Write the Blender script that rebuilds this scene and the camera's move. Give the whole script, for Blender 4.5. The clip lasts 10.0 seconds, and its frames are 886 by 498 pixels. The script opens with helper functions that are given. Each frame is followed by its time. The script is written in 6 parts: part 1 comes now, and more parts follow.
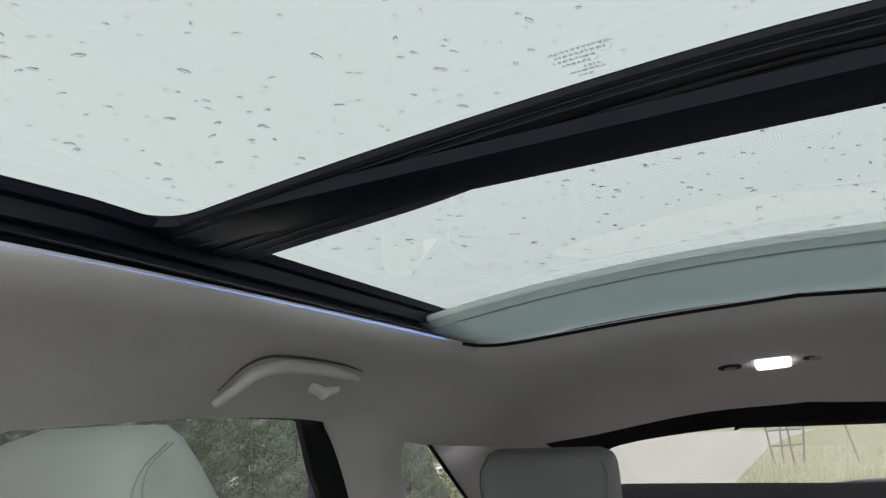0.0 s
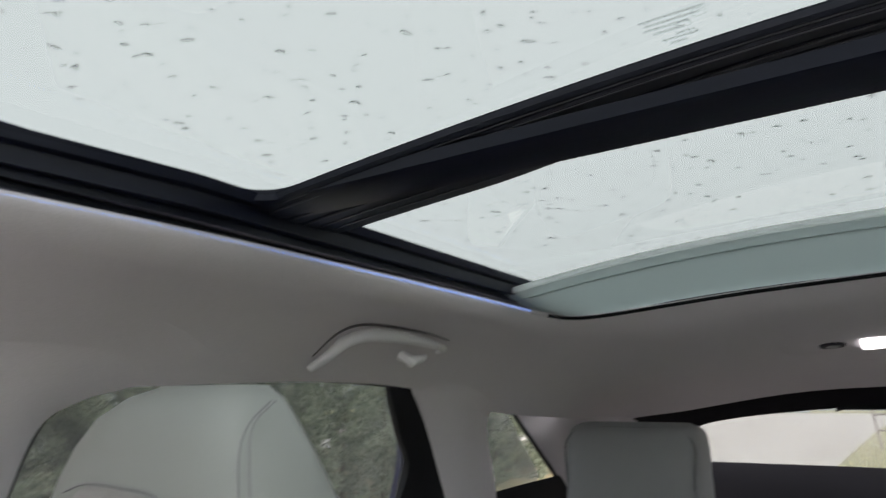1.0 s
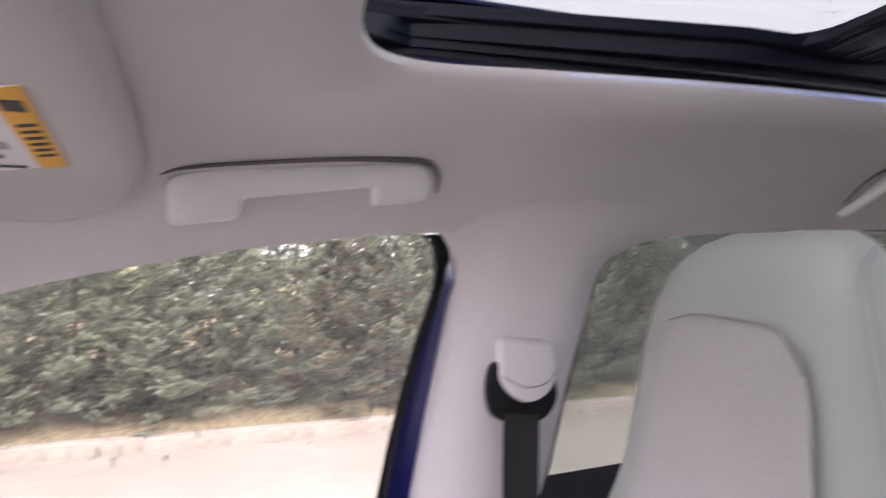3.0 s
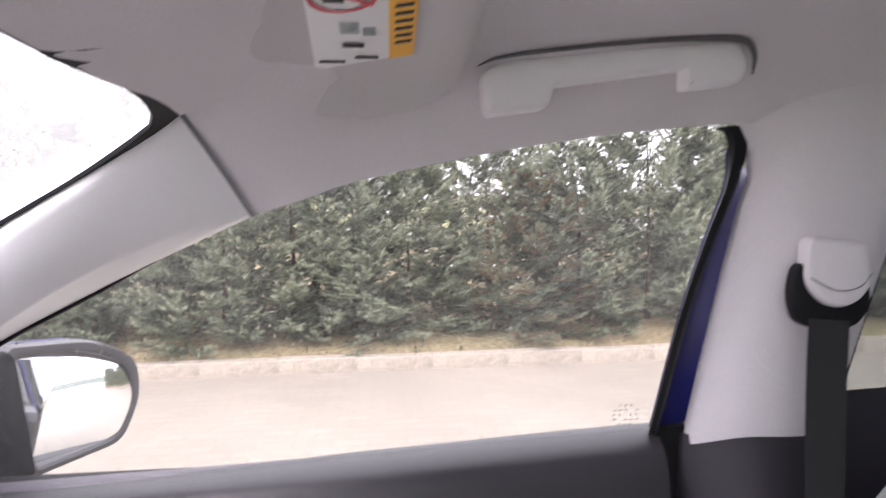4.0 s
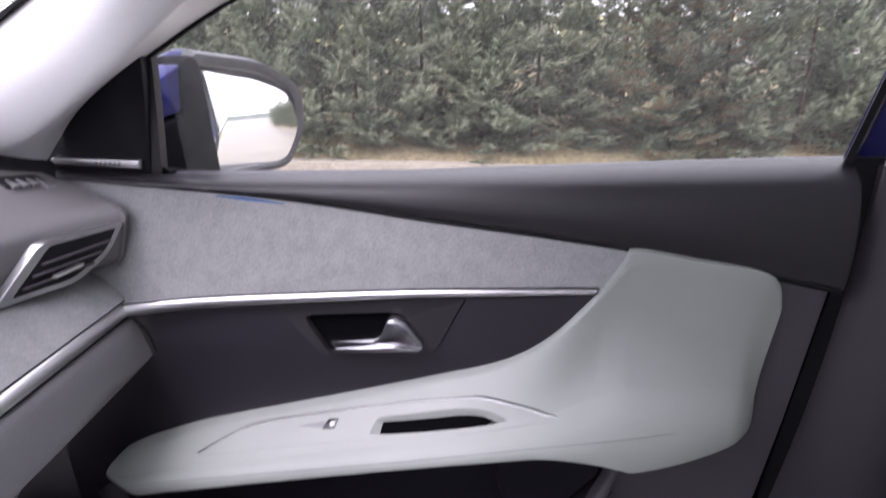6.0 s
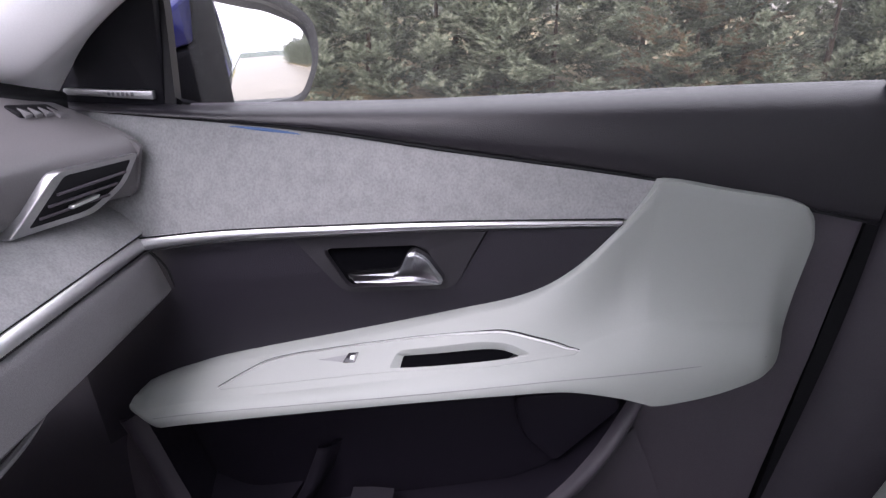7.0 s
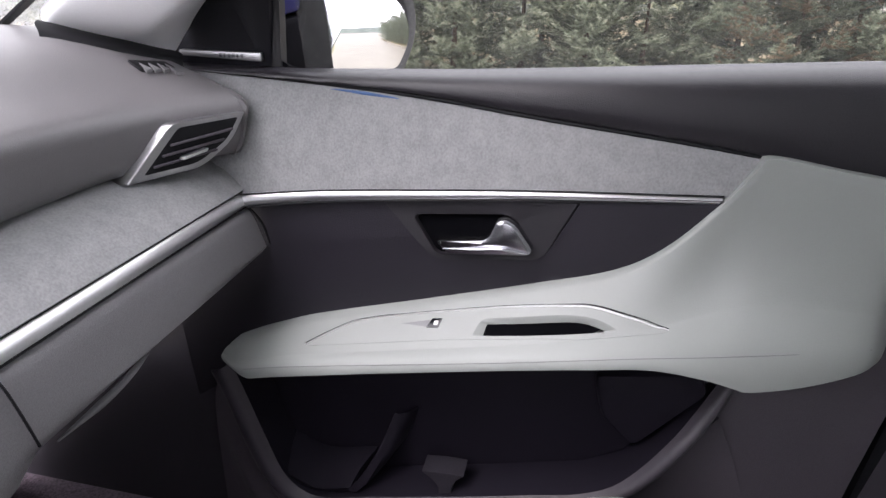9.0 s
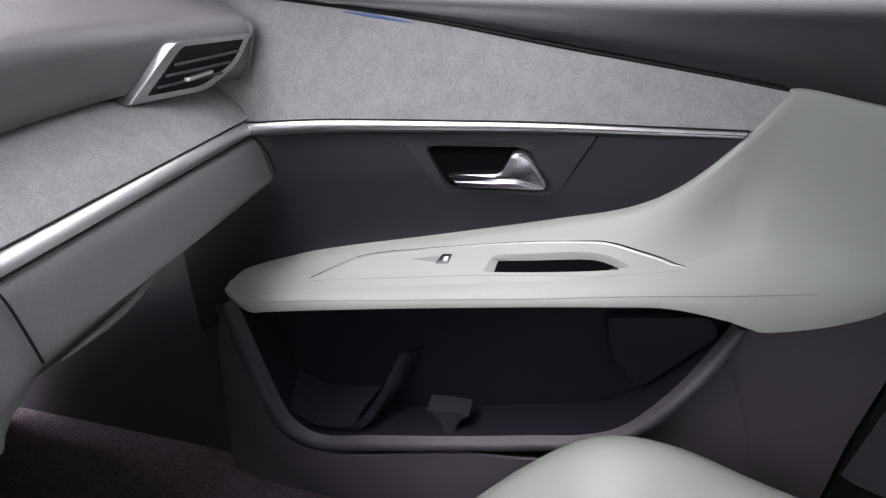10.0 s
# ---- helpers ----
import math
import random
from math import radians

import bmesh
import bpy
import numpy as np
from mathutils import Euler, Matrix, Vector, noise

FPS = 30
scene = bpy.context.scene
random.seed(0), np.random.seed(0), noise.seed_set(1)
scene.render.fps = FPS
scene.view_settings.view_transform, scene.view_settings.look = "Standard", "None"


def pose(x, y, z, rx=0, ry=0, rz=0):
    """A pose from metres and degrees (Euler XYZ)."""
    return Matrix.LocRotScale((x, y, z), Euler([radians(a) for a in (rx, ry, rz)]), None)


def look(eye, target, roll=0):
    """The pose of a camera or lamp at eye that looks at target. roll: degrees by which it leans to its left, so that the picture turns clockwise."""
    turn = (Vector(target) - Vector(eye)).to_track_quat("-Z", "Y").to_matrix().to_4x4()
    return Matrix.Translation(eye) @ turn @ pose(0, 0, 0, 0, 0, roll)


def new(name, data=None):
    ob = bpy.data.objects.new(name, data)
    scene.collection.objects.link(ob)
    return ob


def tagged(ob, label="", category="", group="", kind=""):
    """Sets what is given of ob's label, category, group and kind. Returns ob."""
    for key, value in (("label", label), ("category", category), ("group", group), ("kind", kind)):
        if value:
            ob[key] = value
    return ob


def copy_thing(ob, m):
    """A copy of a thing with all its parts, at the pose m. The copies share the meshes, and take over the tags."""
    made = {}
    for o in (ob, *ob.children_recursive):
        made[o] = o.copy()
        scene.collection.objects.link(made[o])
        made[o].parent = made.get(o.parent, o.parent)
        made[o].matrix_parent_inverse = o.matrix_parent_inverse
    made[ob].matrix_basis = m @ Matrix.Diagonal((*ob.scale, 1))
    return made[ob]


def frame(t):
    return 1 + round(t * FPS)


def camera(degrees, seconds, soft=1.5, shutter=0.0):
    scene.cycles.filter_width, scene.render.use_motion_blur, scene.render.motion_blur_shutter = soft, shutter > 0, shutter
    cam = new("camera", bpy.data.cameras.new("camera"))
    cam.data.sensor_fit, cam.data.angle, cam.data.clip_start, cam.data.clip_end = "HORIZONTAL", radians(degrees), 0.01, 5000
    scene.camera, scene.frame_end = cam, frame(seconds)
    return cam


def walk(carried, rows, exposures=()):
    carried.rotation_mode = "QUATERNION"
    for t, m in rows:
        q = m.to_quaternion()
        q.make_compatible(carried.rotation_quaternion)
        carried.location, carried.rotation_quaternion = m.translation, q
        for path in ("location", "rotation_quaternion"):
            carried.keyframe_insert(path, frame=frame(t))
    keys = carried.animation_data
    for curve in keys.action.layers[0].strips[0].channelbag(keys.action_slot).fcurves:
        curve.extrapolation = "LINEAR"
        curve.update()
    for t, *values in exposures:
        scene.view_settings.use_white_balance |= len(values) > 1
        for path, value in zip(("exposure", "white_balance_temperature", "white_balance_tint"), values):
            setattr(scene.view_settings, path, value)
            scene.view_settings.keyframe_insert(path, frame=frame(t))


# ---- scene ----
cam = camera(67.0, 10.0, soft=1.3, shutter=0.5)
PATH = [
    (0, (0.331, 0.026, 1.343), (2.055, 0.89, 1.873), -2.1),
    (0.5, (0.333, 0.028, 1.344), (2.045, 0.925, 1.857), -1.8),
    (1, (0.324, 0.023, 1.341), (1.935, 1.117, 1.795), -0.1),
    (1.5, (0.315, 0.029, 1.343), (1.769, 1.37, 1.641), 2.1),
    (2, (0.295, 0.028, 1.34), (1.553, 1.558, 1.603), 1.9),
    (2.5, (0.267, 0.046, 1.34), (1.346, 1.729, 1.471), 0.9),
    (2.8, (0.242, 0.047, 1.338), (1.077, 1.866, 1.423), 0.4),
    (3, (0.222, 0.047, 1.336), (0.904, 1.927, 1.359), 0.1),
    (3.2, (0.201, 0.048, 1.335), (0.75, 1.969, 1.319), 0.2),
    (4.3, (0.104, 0.079, 1.284), (0.23, 2.064, 1.072), -1.2),
    (4.5, (0.101, 0.077, 1.277), (0.241, 2.056, 1.032), -0.9),
    (5, (0.083, 0.072, 1.245), (0.11, 2.033, 0.852), 0.2),
    (5.5, (0.064, 0.065, 1.204), (-0.027, 1.986, 0.657), 0.4),
    (6, (0.064, 0.067, 1.178), (-0.116, 1.944, 0.513), 0.3),
    (6.2, (0.064, 0.07, 1.175), (-0.143, 1.918, 0.437), 0.3),
    (7.3, (0.056, 0.073, 1.14), (-0.178, 1.897, 0.352), -0.8),
    (7.5, (0.067, 0.074, 1.136), (-0.201, 1.894, 0.351), -0.8),
    (8, (0.058, 0.067, 1.13), (-0.229, 1.892, 0.363), -0.2),
    (8.5, (0.049, 0.065, 1.13), (-0.333, 1.853, 0.319), 0.3),
    (9, (0.042, 0.054, 1.12), (-0.386, 1.841, 0.331), 0.4),
    (9.5, (0.031, 0.053, 1.095), (-0.375, 1.809, 0.228), 1.4),
    (10, (0.026, 0.055, 1.086), (-0.377, 1.798, 0.193), 1.8),
]
walk(cam, [(t, look(*p)) for t, *p in PATH], [(0, 1.6, 6500, 14), (1, 1.65, 6480, 18), (1.5, 1.7, 6450, 21), (2.5, 1.88, 6500, 29), (3, 1.95, 6500, 33), (4.5, 1.60, 6300, 26), (5, 1.44, 6280, 28), (6, 1.45, 6150, 29), (7.5, 1.42, 6180, 27), (10, 1.45, 6400, 21)])

# ---- light ----
world = bpy.data.worlds.new("overcast")
scene.world = world
world.use_nodes = True
wn, wl = world.node_tree.nodes, world.node_tree.links
wn.clear()
w_out = wn.new("ShaderNodeOutputWorld")
w_bg = wn.new("ShaderNodeBackground")
w_sky = wn.new("ShaderNodeTexSky")
w_sky.sky_type, w_sky.sun_disc = "NISHITA", False
w_sky.sun_elevation, w_sky.sun_rotation = radians(48), radians(200)
w_sky.air_density, w_sky.dust_density = 1.0, 6.0
w_hsv = wn.new("ShaderNodeHueSaturation")
w_hsv.inputs["Saturation"].default_value = 0.12
w_mix = wn.new("ShaderNodeMixRGB")
w_mix.inputs["Fac"].default_value = 0.75
w_mix.inputs["Color2"].default_value = (9.6, 10.0, 9.9, 1)
wl.new(w_sky.outputs["Color"], w_hsv.inputs["Color"])
wl.new(w_hsv.outputs["Color"], w_mix.inputs["Color1"])
wl.new(w_mix.outputs["Color"], w_bg.inputs["Color"])
w_bg.inputs["Strength"].default_value = 0.15
wl.new(w_bg.outputs["Background"], w_out.inputs["Surface"])

sun = new("sun", bpy.data.lights.new("sun", "SUN"))
sun.data.energy, sun.data.angle, sun.data.color = 0.8, radians(25), (1.0, 0.97, 0.93)
sun.matrix_world = look((-3, -4, 8), (0, 0, 0))

# ---- materials ----


def material(name, colour, rough=0.6, metal=0.0, grain=0.0, grain_size=400.0, bump=0.0, blotch=0.08, blotch_size=6.0,
             second=None, coat=0.0, stretch=(1, 1, 1), spec=0.5):
    """A surface with fine grain and broad unevenness in colour, and a fine relief."""
    m = bpy.data.materials.new(name)
    m.use_nodes = True
    n, l = m.node_tree.nodes, m.node_tree.links
    b = n["Principled BSDF"]
    b.inputs["Roughness"].default_value, b.inputs["Metallic"].default_value = rough, metal
    b.inputs["Coat Weight"].default_value = coat
    b.inputs["Specular IOR Level"].default_value = spec
    tc, mp = n.new("ShaderNodeTexCoord"), n.new("ShaderNodeMapping")
    mp.inputs["Scale"].default_value = stretch
    l.new(tc.outputs["Object"], mp.inputs["Vector"])
    big, fine = n.new("ShaderNodeTexNoise"), n.new("ShaderNodeTexNoise")
    big.inputs["Scale"].default_value, big.inputs["Detail"].default_value = blotch_size, 4
    fine.inputs["Scale"].default_value, fine.inputs["Detail"].default_value = grain_size, 3
    l.new(mp.outputs["Vector"], big.inputs["Vector"]), l.new(mp.outputs["Vector"], fine.inputs["Vector"])
    r1 = n.new("ShaderNodeMapRange")
    r1.inputs["From Min"].default_value, r1.inputs["From Max"].default_value = 0.3, 0.7
    l.new(big.outputs["Fac"], r1.inputs["Value"])
    mix1 = n.new("ShaderNodeMixRGB")
    dark = [c * (1 - blotch) for c in colour] if second is None else second
    mix1.inputs["Color1"].default_value, mix1.inputs["Color2"].default_value = (*colour, 1), (*dark, 1)
    l.new(r1.outputs["Result"], mix1.inputs["Fac"])
    mix2 = n.new("ShaderNodeMixRGB")
    mix2.blend_type = "MULTIPLY"
    mix2.inputs["Fac"].default_value = grain
    l.new(mix1.outputs["Color"], mix2.inputs["Color1"])
    r2 = n.new("ShaderNodeMapRange")
    r2.inputs["From Min"].default_value, r2.inputs["From Max"].default_value = 0.3, 0.65
    l.new(fine.outputs["Fac"], r2.inputs["Value"]), l.new(r2.outputs["Result"], mix2.inputs["Color2"])
    l.new(mix2.outputs["Color"], b.inputs["Base Color"])
    if bump:
        bp = n.new("ShaderNodeBump")
        bp.inputs["Strength"].default_value, bp.inputs["Distance"].default_value = bump, 0.002
        l.new(fine.outputs["Fac"], bp.inputs["Height"]), l.new(bp.outputs["Normal"], b.inputs["Normal"])
    return m


def glass_material(name, tint, gloss=0.06, rough=0.0, film=0.0):
    """Tinted pane; film: share misted with rain, with haze and glare put into it."""
    m = bpy.data.materials.new(name)
    m.use_nodes = True
    n, l = m.node_tree.nodes, m.node_tree.links
    n.remove(n["Principled BSDF"])
    tr, gl, mx = n.new("ShaderNodeBsdfTransparent"), n.new("ShaderNodeBsdfGlossy"), n.new("ShaderNodeMixShader")
    lw, pw, ma = n.new("ShaderNodeLayerWeight"), n.new("ShaderNodeMath"), n.new("ShaderNodeMath")
    pw.operation, ma.operation = "POWER", "MULTIPLY_ADD"
    pw.inputs[1].default_value, ma.inputs[1].default_value, ma.inputs[2].default_value = 4.0, gloss * 6, gloss * 0.5
    l.new(lw.outputs["Facing"], pw.inputs[0]), l.new(pw.outputs["Value"], ma.inputs[0])
    tr.inputs["Color"].default_value = (*tint, 1)
    gl.inputs["Roughness"].default_value = rough
    l.new(ma.outputs["Value"], mx.inputs["Fac"])
    body = tr.outputs["BSDF"]
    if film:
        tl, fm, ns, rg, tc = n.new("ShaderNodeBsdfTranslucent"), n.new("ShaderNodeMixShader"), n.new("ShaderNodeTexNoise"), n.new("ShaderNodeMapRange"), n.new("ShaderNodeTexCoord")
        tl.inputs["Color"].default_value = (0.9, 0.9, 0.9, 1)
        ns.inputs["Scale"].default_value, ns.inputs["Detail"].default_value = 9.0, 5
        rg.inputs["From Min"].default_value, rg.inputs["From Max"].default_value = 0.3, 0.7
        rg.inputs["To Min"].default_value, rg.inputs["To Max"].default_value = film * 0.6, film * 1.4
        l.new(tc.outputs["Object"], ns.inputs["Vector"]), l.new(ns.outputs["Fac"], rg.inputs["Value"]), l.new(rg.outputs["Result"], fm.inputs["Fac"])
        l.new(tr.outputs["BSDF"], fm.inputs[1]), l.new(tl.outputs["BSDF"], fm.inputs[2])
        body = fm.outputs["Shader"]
    l.new(body, mx.inputs[1]), l.new(gl.outputs["BSDF"], mx.inputs[2])
    l.new(mx.outputs["Shader"], n["Material Output"].inputs["Surface"])
    return m


def glow(name, colour, strength):
    m = bpy.data.materials.new(name)
    m.use_nodes = True
    b = m.node_tree.nodes["Principled BSDF"]
    b.inputs["Base Color"].default_value = (*colour, 1)
    b.inputs["Emission Color"].default_value = (*colour, 1)
    b.inputs["Emission Strength"].default_value = strength
    return m


LINER = material("headliner_cloth", (0.745, 0.708, 0.732), 0.95, grain=0.12, grain_size=900, bump=0.25, blotch=0.05)
# ribs are paler than the rail: the sheen along them is put into the colour
RIB_SHEEN = material("navy_rib_sheen", (0.040, 0.043, 0.052), 0.4, grain=0.1, bump=0.05)
TRIM = material("light_grey_plastic", (0.79, 0.78, 0.80), 0.5, grain=0.05, grain_size=700, bump=0.12, blotch=0.03)
PANEL = material("charcoal_grained_panel", (0.092, 0.080, 0.097), 0.5, grain=0.2, grain_size=900, bump=0.25, blotch=0.15)
DARK = material("charcoal_plastic", (0.0150, 0.0125, 0.0205), 0.55, grain=0.2, grain_size=900, bump=0.25, blotch=0.15)
DASH_SKIN = material("charcoal_dash_skin", (0.150, 0.143, 0.149), 0.40, grain=0.1, grain_size=800, bump=0.14, blotch=0.12, spec=0.75)
SOFT = material("charcoal_soft_skin", (0.019, 0.017, 0.022), 0.38, grain=0.2, grain_size=800, bump=0.25, blotch=0.12, spec=0.5)
BLACK = material("black_rubber", (0.009, 0.009, 0.011), 0.55, grain=0.1, bump=0.1, spec=0.2)
HOUSING = material("black_mirror_plastic", (0.0050, 0.0050, 0.0068), 0.65, grain=0.2, bump=0.2, spec=0.06)
SOFT_SEAM = material("pale_seam", (0.26, 0.265, 0.27), 0.9)
GLOSS = material("gloss_black", (0.008, 0.009, 0.014), 0.18, grain=0.05, coat=0.3)
RAIL = material("black_anodised", (0.007, 0.009, 0.020), 0.30, grain=0.1, bump=0.05, spec=0.25)
CLOTH = material("grey_woven_cloth", (0.29, 0.292, 0.30), 0.95, grain=0.20, grain_size=430, bump=0.3, blotch=0.16, blotch_size=70, stretch=(1.0, 1.0, 0.85))
LEATHER = material("pale_grey_leather", (0.315, 0.334, 0.318), 0.5, grain=0.04, grain_size=1100, bump=0.15, blotch=0.05)
INSERT = material("pale_grey_alcantara", (0.375, 0.368, 0.362), 0.9, grain=0.10, grain_size=600, bump=0.25, blotch=0.08)
CHROME = material("satin_chrome", (0.76, 0.76, 0.77), 0.34, 1.0, grain=0.05, blotch=0.03)
BRUSHED = material("brushed_chrome", (0.68, 0.68, 0.70), 0.36, 1.0, grain=0.08, blotch=0.05, stretch=(0.1, 1, 1))
SATIN = material("satin_aluminium", (0.46, 0.46, 0.47), 0.35, 1.0, grain=0.08, blotch=0.05, stretch=(0.1, 1, 1))
BLUE = material("blue_paint", (0.005, 0.007, 0.085), 0.3, 0.0, grain=0.05, spec=0.3)
WEB = material("black_webbing", (0.018, 0.018, 0.020), 0.75, grain=0.4, grain_size=700, bump=0.6)
SHADE = material("pale_blind_cloth", (0.66, 0.71, 0.71), 0.9, grain=0.1, grain_size=800, bump=0.2, blotch=0.05)
sh_n, sh_l = SHADE.node_tree.nodes, SHADE.node_tree.links
sh_t, sh_m = sh_n.new("ShaderNodeBsdfTranslucent"), sh_n.new("ShaderNodeMixShader")
sh_t.inputs["Color"].default_value, sh_m.inputs["Fac"].default_value = (0.66, 0.72, 0.72, 1), 0.6
sh_l.new(sh_n["Principled BSDF"].outputs["BSDF"], sh_m.inputs[1]), sh_l.new(sh_t.outputs["BSDF"], sh_m.inputs[2]), sh_l.new(sh_m.outputs["Shader"], sh_n["Material Output"].inputs["Surface"])
PALE_LIP = SHADE.copy()
PALE_LIP.name = "pale_translucent_lip"
PALE_LIP.node_tree.nodes["Mix Shader"].inputs["Fac"].default_value = 0.75
PALE_LIP.node_tree.nodes["Translucent BSDF"].inputs["Color"].default_value = (0.9, 0.93, 0.92, 1)
STITCH = material("grey_seam", (0.22, 0.22, 0.23), 0.9)
# near-black without gloss: the shade inside the door's hollows as a colour
HOLLOW_SHADE = material("hollow_shade_black", (0.004, 0.004, 0.005), 1.0, spec=0.0)
WHITE = material("white_print", (0.8, 0.8, 0.8), 0.6)
ORANGE = material("orange_print", (0.85, 0.42, 0.03), 0.6)
RED = material("red_print", (0.65, 0.08, 0.10), 0.6)
INK = material("black_print", (0.03, 0.03, 0.03), 0.7)
CARPET = material("black_carpet", (0.17, 0.130, 0.160), 1.0, grain=0.6, grain_size=300, bump=0.8)
PALE_INK = glass_material("grey_print", (0.80, 0.82, 0.82), 0.0)
ROOFGLASS = glass_material("green_roof_glass", (0.415, 0.437, 0.428), 0.035)
SIDEGLASS = glass_material("side_glass", (0.93, 0.935, 0.93), 0.015, film=0.015)
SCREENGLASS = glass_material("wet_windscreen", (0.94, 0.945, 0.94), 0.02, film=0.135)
DARKGLASS = glass_material("privacy_glass", (0.55, 0.58, 0.575), 0.010, film=0.022)
REARGLASS = glass_material("rear_glass", (0.56, 0.57, 0.565), 0.01, film=0.05)
MIRROR = material("mirror_silver", (0.93, 0.94, 0.95), 0.02, 1.0, blotch=0.0)
LED = glow("blue_light_line", (0.26, 0.45, 1.0), 0.55)
DIM_SPILL = glow("faint_blue_spill", (0.03, 0.085, 0.23), 0.06)
LAMP = glow("white_lamp", (1.0, 0.98, 0.95), 0.96)

# ---- tools ----


def catmull(points, n):
    """n points at even steps along a smooth curve through the given ones."""
    p = np.array(points, float)
    if len(p) == 2:
        return [Vector(p[0] + (p[1] - p[0]) * i / (n - 1)) for i in range(n)]
    q = np.vstack([2 * p[0] - p[1], p, 2 * p[-1] - p[-2]])
    fine = []
    for i in range(len(p) - 1):
        a, b, c, d = q[i : i + 4]
        for k in range(12):
            u = k / 12
            fine.append(0.5 * (2 * b + (c - a) * u + (2 * a - 5 * b + 4 * c - d) * u * u + (3 * b - a - 3 * c + d) * u**3))
    fine = np.array(fine + [p[-1]])
    along = np.r_[0, np.cumsum(np.linalg.norm(np.diff(fine, axis=0), axis=1))]
    at = np.linspace(0, along[-1], n)
    return [Vector([np.interp(s, along, fine[:, k]) for k in range(fine.shape[1])]) for s in at]


def skin(bm, rows, closed=False):
    """Faces between rows of points. closed: each row is a loop."""
    vs = [[bm.verts.new(p) for p in row] for row in rows]
    for a, b in zip(vs, vs[1:]):
        n = len(a)
        for i in range(n if closed else n - 1):
            j = (i + 1) % n
            bm.faces.new((a[i], a[j], b[j], b[i]))
    return vs


def loft(curves, nu=24, nv=None, thick=0.004):
    """A bmesh skin through curves of control points; thick: its depth behind the face."""
    rows = [catmull(c, nu) for c in curves]
    if nv:
        cols = [catmull([r[i] for r in rows], nv) for i in range(nu)]
        rows = [[cols[i][k] for i in range(nu)] for k in range(nv)]
    bm = bmesh.new()
    skin(bm, rows)
    if thick:
        bm.normal_update()
        bmesh.ops.solidify(bm, geom=bm.faces[:], thickness=thick)
    bmesh.ops.recalc_face_normals(bm, faces=bm.faces)
    return bm


def rounded(points, radius, n=5):
    """A closed 2D outline with its corners rounded."""
    out, k = [], len(points)
    for i in range(k):
        a, b, c = (Vector(points[(i + d) % k]) for d in (-1, 0, 1))
        r = radius[i] if isinstance(radius, (list, tuple)) else radius
        u, v = a - b, c - b
        r = min(r, u.length * 0.48, v.length * 0.48)
        p, q = b + u.normalized() * r, b + v.normalized() * r
        for j in range(n + 1):
            t = j / n
            out.append((1 - t) ** 2 * p + 2 * t * (1 - t) * b + t * t * q)
    return out


def slab(outline, place, depth, bevel=0.002):
    """A plate from a 2D outline: place(u, v, d) gives the point at depth d behind the face; the front edge is eased."""
    bm = bmesh.new()

    def shrunk(s):
        n, res = len(outline), []
        for i in range(n):
            a, b, d = (Vector(outline[(i + k) % n]) for k in (-1, 0, 1))
            e = (d - a).normalized()
            inward = Vector((-e.y, e.x))
            res.append(b + inward * s * turn)
        return res

    area = sum(outline[i][0] * outline[(i + 1) % len(outline)][1] - outline[(i + 1) % len(outline)][0] * outline[i][1] for i in range(len(outline)))
    turn = 1 if area > 0 else -1
    loops = [[place(p[0], p[1], 0) for p in shrunk(bevel)], [place(p[0], p[1], bevel * 0.3) for p in shrunk(bevel * 0.3)],
             [place(p[0], p[1], bevel) for p in outline], [place(p[0], p[1], depth) for p in outline]]
    vs = skin(bm, loops, True)
    bmesh.ops.triangle_fill(bm, use_beauty=True, edges=[e for e in bm.edges if all(v in vs[0] for v in e.verts)])
    bmesh.ops.triangle_fill(bm, use_beauty=True, edges=[e for e in bm.edges if all(v in vs[-1] for v in e.verts)])
    bmesh.ops.recalc_face_normals(bm, faces=bm.faces)
    return bm


def block(size, at=(0, 0, 0), bevel=0.004, turn=None):
    bm = bmesh.new()
    bmesh.ops.create_cube(bm, size=1, matrix=Matrix.Diagonal((*size, 1)))
    if bevel:
        bmesh.ops.bevel(bm, geom=bm.edges[:], offset=bevel, segments=3, affect="EDGES", profile=0.5)
    bmesh.ops.transform(bm, matrix=Matrix.Translation(at) @ (turn or Matrix()), verts=bm.verts)
    return bm


def tube(points, radius, n=10, steps=40, flat=1.0, cap=True):
    """A round bar along a smooth curve; flat squeezes it in z; radius may be a list along the curve."""
    rows, pts = [], catmull(points, steps)
    rad = radius if isinstance(radius, (list, tuple)) else [radius, radius]
    for i, p in enumerate(pts):
        d = (pts[min(i + 1, steps - 1)] - pts[max(i - 1, 0)]).normalized()
        side = d.cross(Vector((0, 0, 1)))
        side = side.normalized() if side.length > 1e-4 else Vector((1, 0, 0))
        up = side.cross(d)
        r = float(np.interp(i / (steps - 1), np.linspace(0, 1, len(rad)), rad))
        rows.append([p + side * r * math.cos(a) + up * r * flat * math.sin(a) for a in (2 * math.pi * k / n for k in range(n))])
    bm = bmesh.new()
    vs = skin(bm, rows, True)
    if cap:
        bm.faces.new(vs[0]), bm.faces.new(vs[-1])
    bmesh.ops.recalc_face_normals(bm, faces=bm.faces)
    return bm


def join(*bms):
    """One bmesh out of several."""
    out = bmesh.new()
    for b in bms:
        me = bpy.data.meshes.new("joined")
        b.to_mesh(me)
        b.free()
        out.from_mesh(me)
        bpy.data.meshes.remove(me)
    return out


